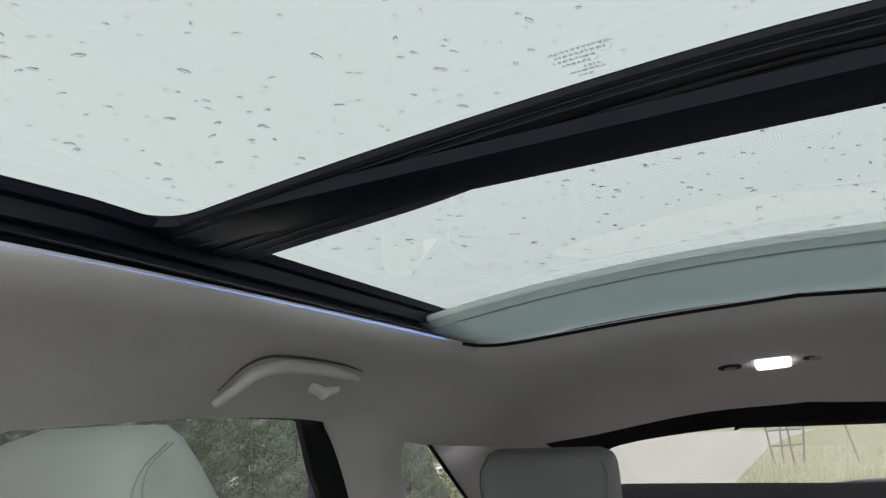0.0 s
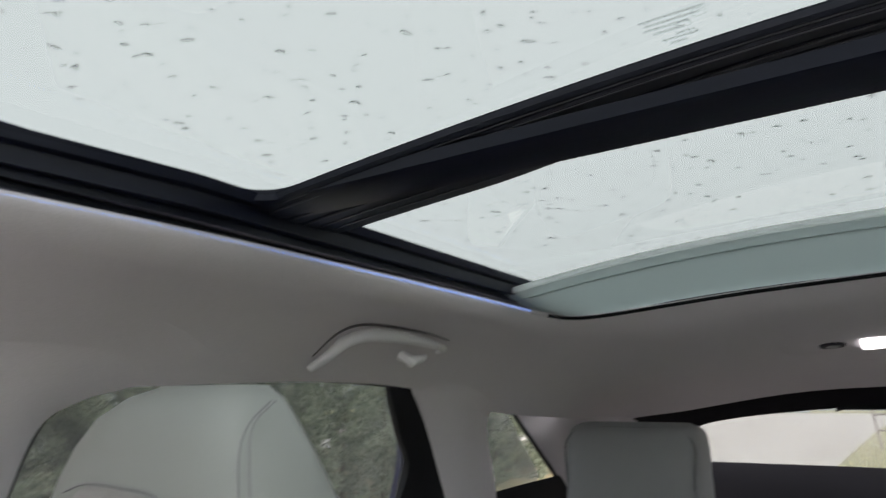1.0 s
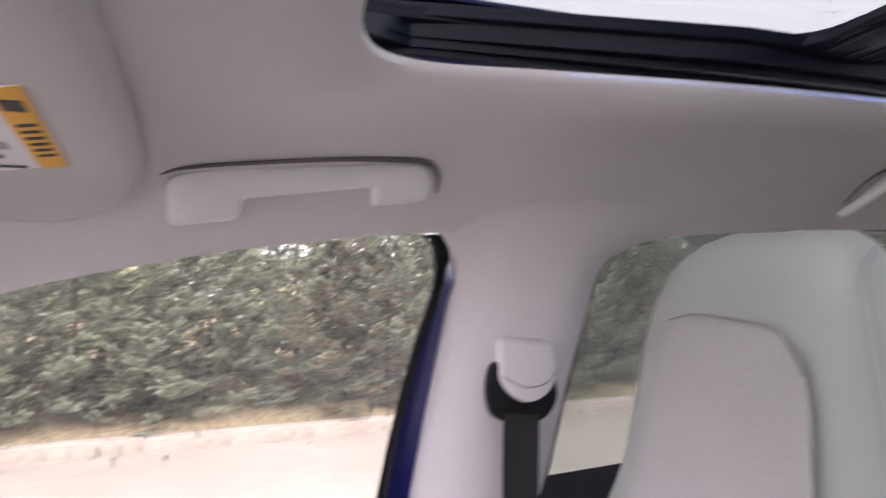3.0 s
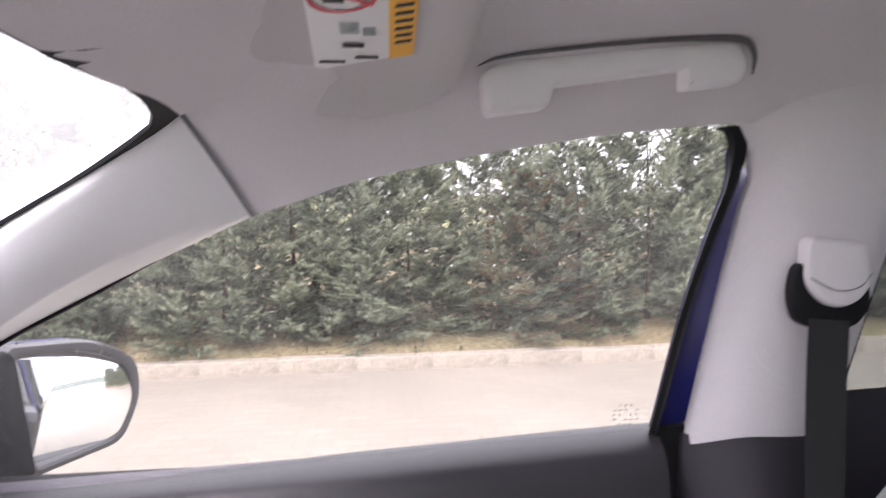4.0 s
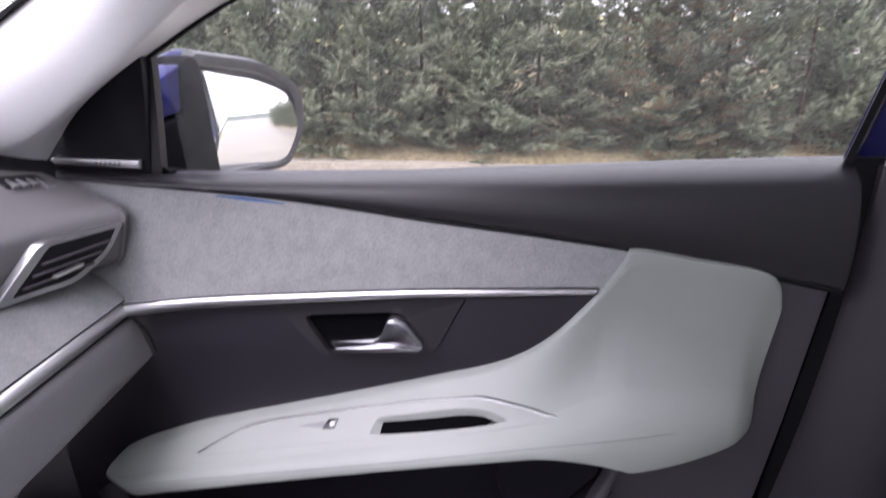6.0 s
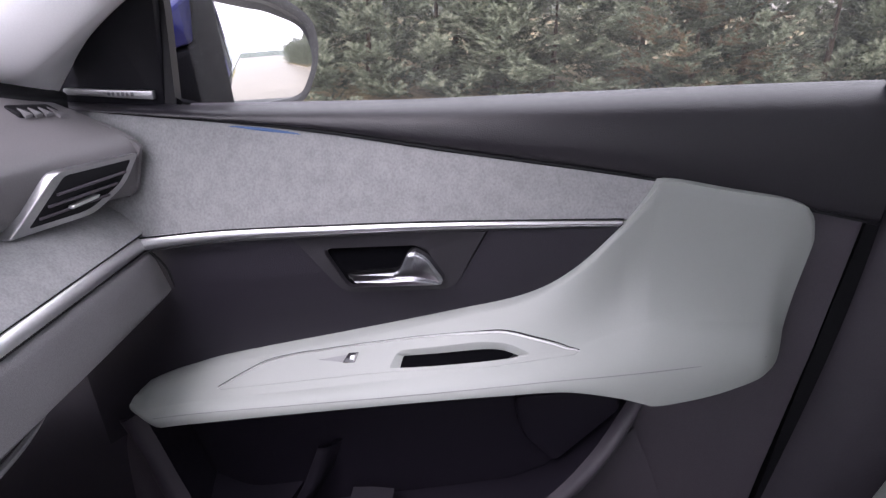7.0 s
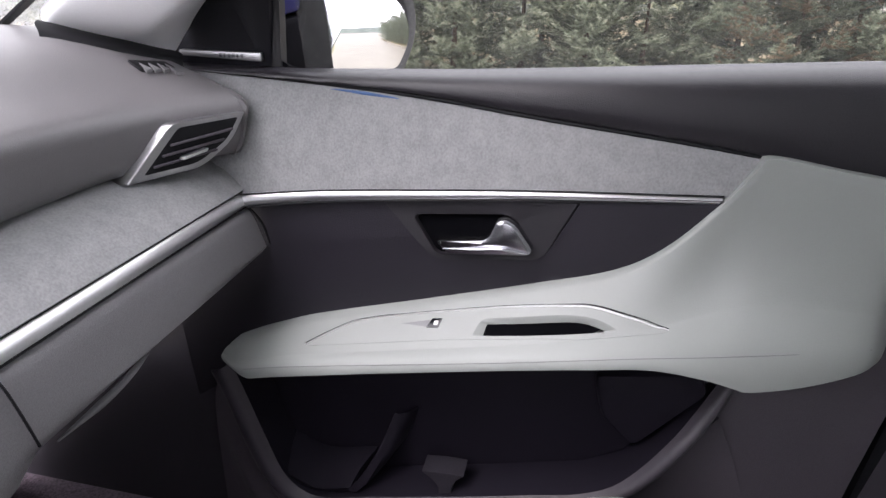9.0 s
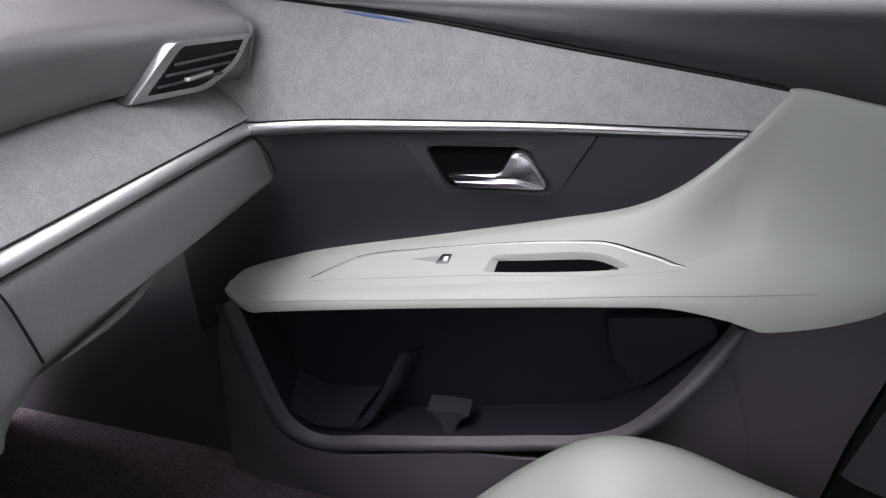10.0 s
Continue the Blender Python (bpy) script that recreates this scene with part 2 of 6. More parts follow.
def finish(bm, name, mat, smooth=40):
    me = bpy.data.meshes.new(name)
    bm.normal_update()
    if smooth:
        for f in bm.faces:
            f.smooth = True
        for e in bm.edges:
            if len(e.link_faces) == 2 and e.calc_face_angle(0) > radians(smooth):
                e.smooth = False
    bm.to_mesh(me)
    bm.free()
    me.materials.append(mat)
    return me


def part(name, bm, mat, parent=None, label="", smooth=40):
    """Links a bmesh as one mesh object, under its thing if one is given."""
    ob = new(name, finish(bm, name, mat, smooth))
    if parent:
        ob.parent = parent
    if label:
        ob["label"] = label
    return ob


def thing(name, label, category, group="", at=(0, 0, 0), kind=""):
    ob = new(name)
    ob.empty_display_size = 0.05
    ob.location = at
    return tagged(ob, label, category, group, kind)


def mirrored(bm):
    """The same shape on the other side of the car."""
    bmesh.ops.transform(bm, matrix=Matrix.Diagonal((1, -1, 1, 1)), verts=bm.verts)
    bmesh.ops.reverse_faces(bm, faces=bm.faces)
    return bm


def side_y(z):
    """How far out the side windows stand at a height."""
    return 0.745 - 0.2 * (z - 1.03)

# ---- roof ----
# pairs of points: on the edge of the roof opening, and on the outer edge of the headliner
ROOF = [((0.286, 0.000, 1.4975), (-0.10, 0.0, 1.430)), ((0.288, 0.200, 1.4905), (-0.085, 0.22, 1.412)), ((0.294, 0.330, 1.4790), (-0.055, 0.455, 1.377)),
        ((0.298, 0.378, 1.4735), (-0.037, 0.548, 1.370)), ((0.305, 0.425, 1.4680), (-0.033, 0.597, 1.364)), ((0.318, 0.455, 1.4640), (-0.002, 0.6935, 1.285)), ((0.340, 0.471, 1.4620), (0.045, 0.690, 1.299)), ((0.378, 0.477, 1.4615), (0.10, 0.687, 1.316)),
        ((0.455, 0.477, 1.4645), (0.25, 0.682, 1.344)), ((0.540, 0.477, 1.4675), (0.41, 0.678, 1.361)), ((0.620, 0.477, 1.4700), (0.55, 0.681, 1.364)),
        ((0.710, 0.476, 1.4715), (0.69, 0.684, 1.361)), ((0.840, 0.475, 1.4725), (0.845, 0.678, 1.369)), ((1.000, 0.475, 1.4735), (1.00, 0.677, 1.3745)),
        ((1.170, 0.474, 1.4735), (1.19, 0.673, 1.369)), ((1.265, 0.470, 1.4730), (1.414, 0.666, 1.3335)), ((1.318, 0.455, 1.4730), (1.60, 0.636, 1.320)),
        ((1.340, 0.400, 1.4760), (1.803, 0.530, 1.316)), ((1.340, 0.200, 1.4920), (1.850, 0.22, 1.361)), ((1.338, 0.000, 1.5020), (1.85, 0.0, 1.372))]


def headliner():
    """A skin from the edge of the opening to the outer edge, on both sides of the car."""
    edge = [b for _, b in ROOF]
    fine_in = catmull_pairs([a for a, _ in ROOF], 6)
    fine_out = catmull_pairs(edge[:5], 6)[:-1] + catmull_pairs(edge[4:6], 6)[:-1] + catmull_pairs(edge[5:], 6)
    soft_out = list(fine_out)
    for _ in range(30):
        soft_out = [soft_out[0]] + [0.25 * a + 0.5 * b + 0.25 * c for a, b, c in zip(soft_out, soft_out[1:], soft_out[2:])] + [soft_out[-1]]
    sag = np.interp(np.linspace(0, 1, len(fine_in)), [0, 0.12, 0.2, 0.25, 0.33, 0.45, 0.72, 0.8, 0.9, 1], [1.25, 1.3, 1.7, 1.8, 1.95, 1.95, 1.9, 1.6, 1.15, 1.05])
    rows = [[p + Vector((0, 0, 0.006)) for p in fine_in]]
    for t in (0, 0.01, 0.025, 0.045, 0.07, 0.10, 0.14, 0.19, 0.25, 0.32, 0.4, 0.48, 0.56, 0.64, 0.72, 0.8, 0.86, 0.92, 0.96, 1.0):
        w = t**5
        far = [s * (1 - w) + q * w for s, q in zip(soft_out, fine_out)]
        roll = 0.002 - 0.034 * (1 - math.exp(-t / 0.10)) * (1 - t) ** 3 - 0.002 * t
        rows.append([Vector((p.x + (q.x - p.x) * t, p.y + (q.y - p.y) * t, p.z + (q.z - p.z) * t**e + roll)) for p, q, e in zip(fine_in, far, sag)])
    bm = bmesh.new()
    skin(bm, rows)
    bm.normal_update()
    for f in bm.faces:
        if f.normal.z > 0.3:
            f.normal_flip()
    other = bm.copy()
    both = join(bm, mirrored(other))
    bmesh.ops.remove_doubles(both, verts=both.verts, dist=0.0005)
    bmesh.ops.recalc_face_normals(both, faces=both.faces)
    bmesh.ops.solidify(both, geom=both.faces[:], thickness=0.004)
    bmesh.ops.recalc_face_normals(both, faces=both.faces)
    return both


def catmull_pairs(points, k):
    """k points on each stretch of a smooth curve."""
    p = [Vector(a) for a in points]
    q = [2 * p[0] - p[1], *p, 2 * p[-1] - p[-2]]
    out = []
    for i in range(len(p) - 1):
        a, b, c, d = q[i : i + 4]
        for j in range(k):
            u = j / k
            out.append(0.5 * (2 * b + (c - a) * u + (2 * a - 5 * b + 4 * c - d) * u * u + (3 * b - a - 3 * c + d) * u**3))
    return out + [p[-1]]


tagged(part("ceiling", headliner(), LINER), "pale grey cloth headliner with a large sunroof opening", "headliner", kind="structure")


def roof_side():
    """Unseen painted body side, window tops to roof glass, added to keep light out."""
    edge = [Vector(b) for _, b in ROOF[6:17]]
    rows = [[tuple(p + Vector((0, 0.006, 0.006))) for p in edge], [tuple(p + Vector((0, 0.05, 0.055))) for p in edge], [(p.x, p.y - 0.06, p.z + 0.15) for p in edge], [(p.x, min(p.y - 0.08, 0.59), 1.535) for p in edge], [(p.x, 0.53, 1.535) for p in edge]]
    return loft(rows, 40, 20, 0.003)


for s in (1, -1):
    bm = roof_side()
    tagged(part("trim_roof_side", bm if s > 0 else mirrored(bm), BLUE), "unseen deep blue roof side, added to keep light out", "roof side", kind="structure")



def header(rows):
    """An unseen painted cross panel, added to close the roof against light: x, half width and z at the middle and at
    the side, for each row.
    """
    return loft([[(x, -w, side), (x, -0.6 * w, 0.3 * side + 0.7 * mid), (x, 0, mid), (x, 0.6 * w, 0.3 * side + 0.7 * mid), (x, w, side)] for x, w, mid, side in rows], 24, 10, 0.003)


tagged(part("trim_roof_header", header(((-0.11, 0.50, 1.450, 1.402), (-0.04, 0.56, 1.492, 1.430), (0.08, 0.58, 1.538, 1.485), (0.20, 0.58, 1.562, 1.510))), BLUE), "unseen deep blue roof edge added over the windscreen", "roof panel", kind="structure")
tagged(part("trim_roof_header", header(((1.60, 0.58, 1.556, 1.480), (1.78, 0.58, 1.500, 1.430), (1.92, 0.57, 1.430, 1.370))), BLUE), "unseen deep blue roof edge added over the tailgate", "roof panel", kind="structure")

roof_frame = thing("panoramic_roof", "black-framed panoramic glass roof with rain drops on it", "sunroof")


def rail_y(x, y, k):
    """Where the k-th edge of the guide rail lies; the rail fans out towards the front."""
    return y + 0.027 - 0.005 * (x - 0.4) + 0.16 * max(0.0, 0.62 - x) * (k / 14)


def rail(side):
    """The stepped black guide rail along the opening."""
    profile = [(0.478, 1.484), (0.468, 1.484), (0.466, 1.479), (0.461, 1.479), (0.459, 1.489), (0.453, 1.490), (0.452, 1.484), (0.448, 1.484),
               (0.447, 1.496), (0.441, 1.497), (0.440, 1.491), (0.436, 1.491), (0.435, 1.503), (0.428, 1.505), (0.426, 1.512)]
    rows = [[Vector((x, rail_y(x, y, k), z + 0.002)) for x in (0.20, 0.28, 0.36, 0.45, 0.54, 0.62, 0.8, 1.0, 1.2, 1.4, 1.5)] for k, (y, z) in enumerate(profile)]
    bm = bmesh.new()
    skin(bm, rows)
    bmesh.ops.recalc_face_normals(bm, faces=bm.faces)
    if side < 0:
        mirrored(bm)
    bm.normal_update()
    bmesh.ops.solidify(bm, geom=bm.faces[:], thickness=0.003)
    return bm


for s in (1, -1):
    part("guide_rail", rail(s), RAIL, roof_frame, smooth=25)
    line = tube([(x, s * y, z) for x, y, z in ((0.47, 0.4715, 1.4680), (0.54, 0.4715, 1.4705), (0.62, 0.4712, 1.4730), (0.80, 0.4700, 1.4750), (1.00, 0.4695, 1.4760), (1.21, 0.4680, 1.4760))], [0.0001, 0.0001, 0.0002, 0.0003, 0.0004, 0.0004], 8)
    part("light_line", line, LED, roof_frame, "thin blue ambient light line")


def crown(y):
    """The small bow of the roof across the car."""
    return 0.029 * (1 - abs(y / 0.44) ** 1.6)


def roof_pane(x0, x1, half, z):
    grid = bmesh.new()
    rows = []
    for i in range(13):
        x = x0 + (x1 - x0) * i / 12
        rows.append([Vector((x, y, z + crown(y))) for y in np.linspace(-half, half, 17)])
    skin(grid, rows)
    bmesh.ops.recalc_face_normals(grid, faces=grid.faces)
    bmesh.ops.solidify(grid, geom=grid.faces[:], thickness=0.004)
    return grid


for x0, x1 in ((0.20, 0.735), (0.741, 1.60)):
    pane = part("glass_pane", roof_pane(x0, x1, 0.505, 1.517), ROOFGLASS, roof_frame, "green-tinted glass roof pane")


def frame_ring():
    """A black border printed and clipped round the front pane, with rounded inner corners."""
    half = [(0.262, 0.494), (0.43, 0.490), (0.585, 0.473), (0.694, 0.451)]
    inner = rounded([(x, -y) for x, y in half] + [(x, y) for x, y in reversed(half)], [0.035, 0.1, 0.1, 0.034, 0.034, 0.1, 0.1, 0.035], 8)
    outer = rounded([(x - 0.05 * (x < 0.3) + 0.03 * (x > 0.65), -y - 0.03) for x, y in half] + [(x - 0.05 * (x < 0.3) + 0.03 * (x > 0.65), y + 0.03) for x, y in reversed(half)], 0.004, 8)
    bm = bmesh.new()
    rows = [[Vector((p.x, p.y, 1.517 + crown(p.y))) for p in inner], [Vector((p.x, p.y, 1.509 + crown(p.y))) for p in inner],
            [Vector((p.x + (q.x - p.x) * 0.1, p.y + (q.y - p.y) * 0.1, 1.507 + crown(p.y))) for p, q in zip(inner, outer)],
            [Vector((p.x, p.y, 1.508 + crown(p.y))) for p in outer]]
    skin(bm, rows, True)
    bmesh.ops.recalc_face_normals(bm, faces=bm.faces)
    bmesh.ops.solidify(bm, geom=bm.faces[:], thickness=0.002)
    return bm


part("front_frame", frame_ring(), RAIL, roof_frame)


def on_beam(x, y, z):
    """The bar narrows towards the middle of the car, where its rear edge bows forwards and up."""
    k = (x - 0.752) / 0.108 * (0.5 + 0.5 * math.cos(math.pi * min(1.0, abs(y) / 0.31)))
    return Vector((x - 0.065 - 0.032 * k, y, z - 0.001 + crown(y) + 0.010 * k))


def cross_beam():
    """The stepped black bar between the two panes."""
    profile = [(0.752, 1.515), (0.753, 1.510), (0.756, 1.508), (0.762, 1.507), (0.764, 1.5045), (0.778, 1.5035), (0.780, 1.505), (0.784, 1.505), (0.786, 1.5035), (0.796, 1.503),
               (0.798, 1.5045), (0.801, 1.5045), (0.803, 1.503), (0.849, 1.505), (0.857, 1.508), (0.860, 1.515)]
    rows = [[on_beam(x, y, z) for y in np.linspace(-0.47, 0.47, 41)] for x, z in profile]
    bm = bmesh.new()
    skin(bm, rows)
    bmesh.ops.recalc_face_normals(bm, faces=bm.faces)
    bmesh.ops.solidify(bm, geom=bm.faces[:], thickness=0.003)
    return bm


part("cross_beam", cross_beam(), material("navy_beam", (0.010, 0.0135, 0.025), 0.5, grain=0.1, bump=0.05, spec=0.4), roof_frame, "wide black ribbed bar between the two glass panes", smooth=20)

for x, z in ((0.759, 1.5075), (0.7635, 1.5045), (0.7855, 1.5030), (0.8025, 1.5028), (0.818, 1.5030), (0.834, 1.5038)):
    part("rib", tube([tuple(on_beam(x, y, z)) for y in np.linspace(-0.45, 0.45, 21)], 0.0008, 6, 50), RIB_SHEEN, roof_frame)
for s in (1, -1):
    for k, y, z in ((1, 0.4665, 1.4785), (4, 0.457, 1.4885), (6, 0.450, 1.4835), (9, 0.4405, 1.4960), (11, 0.438, 1.4905), (13, 0.431, 1.5030)):
        part("rib", tube([(x, s * rail_y(x, y, k), z + 0.002) for x in (0.28, 0.36, 0.45, 0.54, 0.62, 0.8, 1.0, 1.2)], 0.0010, 6, 40), RIB_SHEEN, roof_frame)
for s in (1, -1):
    gasket = [(p.x - 0.004 * min(1, max(0, (p.x - 1.25) / 0.1)), s * (p.y - 0.003), p.z + 0.002) for p in (Vector(a) for a, _ in ROOF) if p.x > 1.2]
    part("gasket", tube(gasket, 0.0028, 8, 50), BLACK, roof_frame)

blind = thing("sunshade", "pale grey roller sunshade, mostly drawn back", "sunshade", at=(1.2, 0, 1.47))


def bow(y):
    """The sunshade hangs bowed upwards across the car."""
    return 0.044 * (1 - (y / 0.475) ** 2)


ACROSS = np.linspace(-0.472, 0.472, 25)


def blind_sheet(profile, thick):
    bm = bmesh.new()
    skin(bm, [[Vector((x - 1.2, y, z - 1.47 + bow(y) * k)) for y in ACROSS] for x, z, k in profile])
    bmesh.ops.recalc_face_normals(bm, faces=bm.faces)
    bmesh.ops.solidify(bm, geom=bm.faces[:], thickness=thick)
    return bm


part("blind_cloth", blind_sheet(((1.166, 1.4850, 1.0), (1.23, 1.4810, 0.92), (1.29, 1.4790, 0.86), (1.35, 1.4800, 0.80), (1.43, 1.4900, 0.75)), 0.002), SHADE, blind)
part("pull_bar", blind_sheet(((1.137, 1.4915, 1.0), (1.139, 1.4880, 1.0), (1.146, 1.4855, 1.0), (1.158, 1.4838, 1.0), (1.168, 1.4836, 1.0), (1.171, 1.4860, 1.0)), 0.002), SHADE, blind, "pale grey pull bar")
part("front_lip", tube([(1.135 - 1.2, y, 0.0220 + bow(y)) for y in ACROSS], 0.0044, 8, 40), PALE_LIP, blind, "pale front lip")

# ---- reading lamp behind the roof opening ----
lamp = thing("reading_lamp", "lit white roof lamp between two round switches", "lamp", at=(1.560, 0.047, 1.441))


def on_slope(u, v, d):
    """Across the car v, along it u, and d into the sloping rear headliner; local to the lamp."""
    return Vector((u, v, -0.26 * u - 0.06 * v + d - 0.004))


part("base", slab(rounded([(-0.038, -0.165), (0.034, -0.150), (0.040, 0.135), (-0.034, 0.150)], 0.02), lambda u, v, d: on_slope(u, v, d), 0.012, 0.004), LINER, lamp, "grey oblong lamp base")
part("lens", slab(rounded([(-0.019, -0.027), (0.019, -0.027), (0.019, 0.027), (-0.019, 0.027)], 0.009), lambda u, v, d: on_slope(u, v, d - 0.007), 0.010, 0.003), LAMP, lamp, "glowing clear lens")
for v in (-0.062, 0.066):
    ring = [(0.012 * math.cos(a), v + 0.019 * math.sin(a)) for a in (2 * math.pi * k / 20 for k in range(20))]
    sw = part("switch", slab(ring, lambda u, v, d: on_slope(u, v, d - 0.003), 0.006, 0.002), DARK, lamp, "dark oval push switch")
    part("ring", slab([(p[0] * 0.5, v + (p[1] - v) * 0.5) for p in ring], lambda u, v, d: on_slope(u, v, d - 0.0045), 0.004, 0.001), SATIN, sw)

# ---- windscreen and pillars ----


def both_sides(name, make, mat, label, category, smooth=40):
    """A piece of the body's trim on either side."""
    for s in (1, -1):
        bm = make()
        tagged(part(name, bm if s > 0 else mirrored(bm), mat, smooth=smooth), label, category, kind="structure")


A_SCREEN = [(-0.033, 0.598, 1.364), (-0.066, 0.604, 1.343), (-0.110, 0.606, 1.318), (-0.197, 0.608, 1.267), (-0.36, 0.622, 1.166), (-0.64, 0.645, 0.998)]
A_WINDOW = [(-0.003, 0.694, 1.284), (-0.08, 0.701, 1.250), (-0.161, 0.708, 1.211), (-0.248, 0.717, 1.167), (-0.36, 0.73, 1.098), (-0.46, 0.745, 0.995)]


A_SCREEN[4:] = [(-0.345, 0.620, 1.174), (-0.425, 0.624, 1.122), (-0.500, 0.632, 1.064)]
A_WINDOW[4:] = [(-0.345, 0.728, 1.108), (-0.402, 0.726, 1.063), (-0.4275, 0.7183, 1.0285)]
A_RIDGE = [(-0.004, 0.684, 1.294), (-0.073, 0.670, 1.266), (-0.136, 0.657, 1.238), (-0.204, 0.643, 1.194), (-0.284, 0.631, 1.127), (-0.375, 0.652, 1.072), (-0.4510, 0.6900, 1.0400)]


def a_pillar():
    """Trim with a broad face, a soft ridge and a return towards the window; the ridge fades out in the foot."""
    def between(a, b, f, inward):
        return [tuple(Vector(p).lerp(Vector(q), f) + inward * k * Vector((0.2, -0.95, 0.0))) for p, q, k in zip(a, b, (0.1, 0.45, 0.8, 1, 1, 0.8, 0.3))]
    rows = [[tuple(Vector(p) + Vector((-0.010, 0.010, 0.010))) for p in A_SCREEN], A_SCREEN, between(A_SCREEN, A_RIDGE, 0.2, 0.013), between(A_SCREEN, A_RIDGE, 0.6, 0.015), A_RIDGE,
            between(A_RIDGE, A_WINDOW, 0.25, 0.003), between(A_RIDGE, A_WINDOW, 0.65, 0.004), A_WINDOW, [tuple(Vector(p) + Vector((0, 0.014, -0.002))) for p in A_WINDOW]]
    return loft(rows, 40, 40, 0.0)


both_sides("trim_a_pillar", a_pillar, material("satin_pale_pillar", (0.86, 0.855, 0.87), 0.34, grain=0.04, grain_size=700, bump=0.08, blotch=0.03, spec=0.9), "pale grey windscreen pillar trim", "pillar trim")


def screen_border():
    """The black band between pillar trim, header and windscreen."""
    outer = [(-0.08, 0, 1.434), (-0.07, 0.25, 1.414), (-0.035, 0.443, 1.385), (-0.028, 0.493, 1.381), (-0.022, 0.545, 1.377), (-0.020, 0.585, 1.374), (-0.030, 0.610, 1.366), (-0.050, 0.617, 1.352),
             (-0.100, 0.620, 1.325), (-0.146, 0.620, 1.300), (-0.19, 0.62, 1.275), (-0.365, 0.635, 1.175), (-0.645, 0.655, 1.010)]
    inner = [(-0.101, 0, 1.428), (-0.090, 0.25, 1.408), (-0.058, 0.443, 1.377), (-0.047, 0.493, 1.373), (-0.043, 0.537, 1.368), (-0.047, 0.574, 1.359), (-0.053, 0.587, 1.354), (-0.062, 0.591, 1.348),
             (-0.108, 0.601, 1.320), (-0.151, 0.602, 1.295), (-0.195, 0.603, 1.270), (-0.370, 0.618, 1.170), (-0.65, 0.640, 1.005)]
    half = loft([inner, outer], 70, None, 0.0)
    other = half.copy()
    both = join(half, mirrored(other))
    bmesh.ops.solidify(both, geom=both.faces[:], thickness=0.003)
    return both


for s in (1, -1):
    tagged(part("trim_seam", tube([(-0.031, s * 0.594, 1.361), (-0.016, s * 0.634, 1.3255), (0.0, s * 0.689, 1.2805)], 0.002, 6, 20), STITCH), "dark joint between pillar trim and headliner", "trim", kind="structure")
screen = thing("window_1", "large raked windscreen with a black border", "windscreen", kind="structure")
part("window_frame", screen_border(), BLACK, screen)
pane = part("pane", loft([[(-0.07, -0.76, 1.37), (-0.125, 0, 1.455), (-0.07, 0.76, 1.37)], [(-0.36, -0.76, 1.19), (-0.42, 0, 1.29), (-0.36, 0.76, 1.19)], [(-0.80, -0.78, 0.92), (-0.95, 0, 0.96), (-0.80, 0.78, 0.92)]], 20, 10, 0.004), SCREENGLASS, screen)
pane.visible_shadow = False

B_FRONT = [(0.398, 0.640, 1.3940), (0.432, 0.668, 1.3715), (0.456, 0.681, 1.3560), (0.4695, 0.687, 1.335), (0.4745, 0.690, 1.312), (0.468, 0.696, 1.280), (0.4520, 0.718, 1.163), (0.4350, 0.742, 1.030)]
B_REAR = [(0.785, 0.640, 1.3965), (0.750, 0.662, 1.3790), (0.717, 0.682, 1.3585), (0.677, 0.689, 1.3455), (0.645, 0.696, 1.320), (0.627, 0.706, 1.251), (0.615, 0.719, 1.185), (0.598, 0.745, 1.060)]
B_MID = [(0.606, 1.4215), (0.634, 1.4025), (0.652, 1.3830), (0.6615, 1.3570), (0.665, 1.330), (0.672, 1.275), (0.691, 1.165), (0.716, 1.045)]


def b_pillar():
    """Its head curves over into the headliner."""
    mid1 = [(0.72 * a[0] + 0.28 * b[0], y, z) for a, b, (y, z) in zip(B_FRONT, B_REAR, B_MID)]
    mid2 = [(0.25 * a[0] + 0.75 * b[0], y, z) for a, b, (y, z) in zip(B_FRONT, B_REAR, B_MID)]
    edge1 = [tuple(Vector(a) + (Vector((-0.002, 0.018, 0)) if k > 2 else Vector((-0.006, 0.004, 0.006)))) for k, a in enumerate(B_FRONT)]
    edge2 = [tuple(Vector(a) + (Vector((0.002, 0.018, 0)) if k > 2 else Vector((0.006, 0.004, 0.006)))) for k, a in enumerate(B_REAR)]
    return loft([edge1, B_FRONT, mid1, mid2, B_REAR, edge2], 44, 34, 0.004)


both_sides("trim_b_pillar", b_pillar, LINER, "pale grey door pillar trim", "pillar trim")


def b_lower():
    a = [(0.432, 0.744, 1.040), (0.425, 0.745, 0.90), (0.41, 0.745, 0.75), (0.37, 0.74, 0.50)]
    b = [(0.500, 0.722, 1.050), (0.50, 0.70, 0.90), (0.50, 0.70, 0.75), (0.50, 0.70, 0.50)]
    c = [(0.602, 0.746, 1.075), (0.60, 0.735, 0.90), (0.60, 0.735, 0.75), (0.62, 0.735, 0.50)]
    return loft([[tuple(Vector(p) + Vector((-0.002, 0.03, 0))) for p in a], a, b, c], 20, 16, 0.005)


for s in (1, -1):
    tagged(part("trim_b_crease", tube([(0.478, s * 0.688, 1.172), (0.471, s * 0.689, 1.146), (0.481, s * 0.690, 1.129), (0.512, s * 0.690, 1.104)], [0.0001, 0.0003, 0.0004, 0.0002], 6, 20), TRIM), "faint crease in the door pillar trim", "trim", kind="structure")

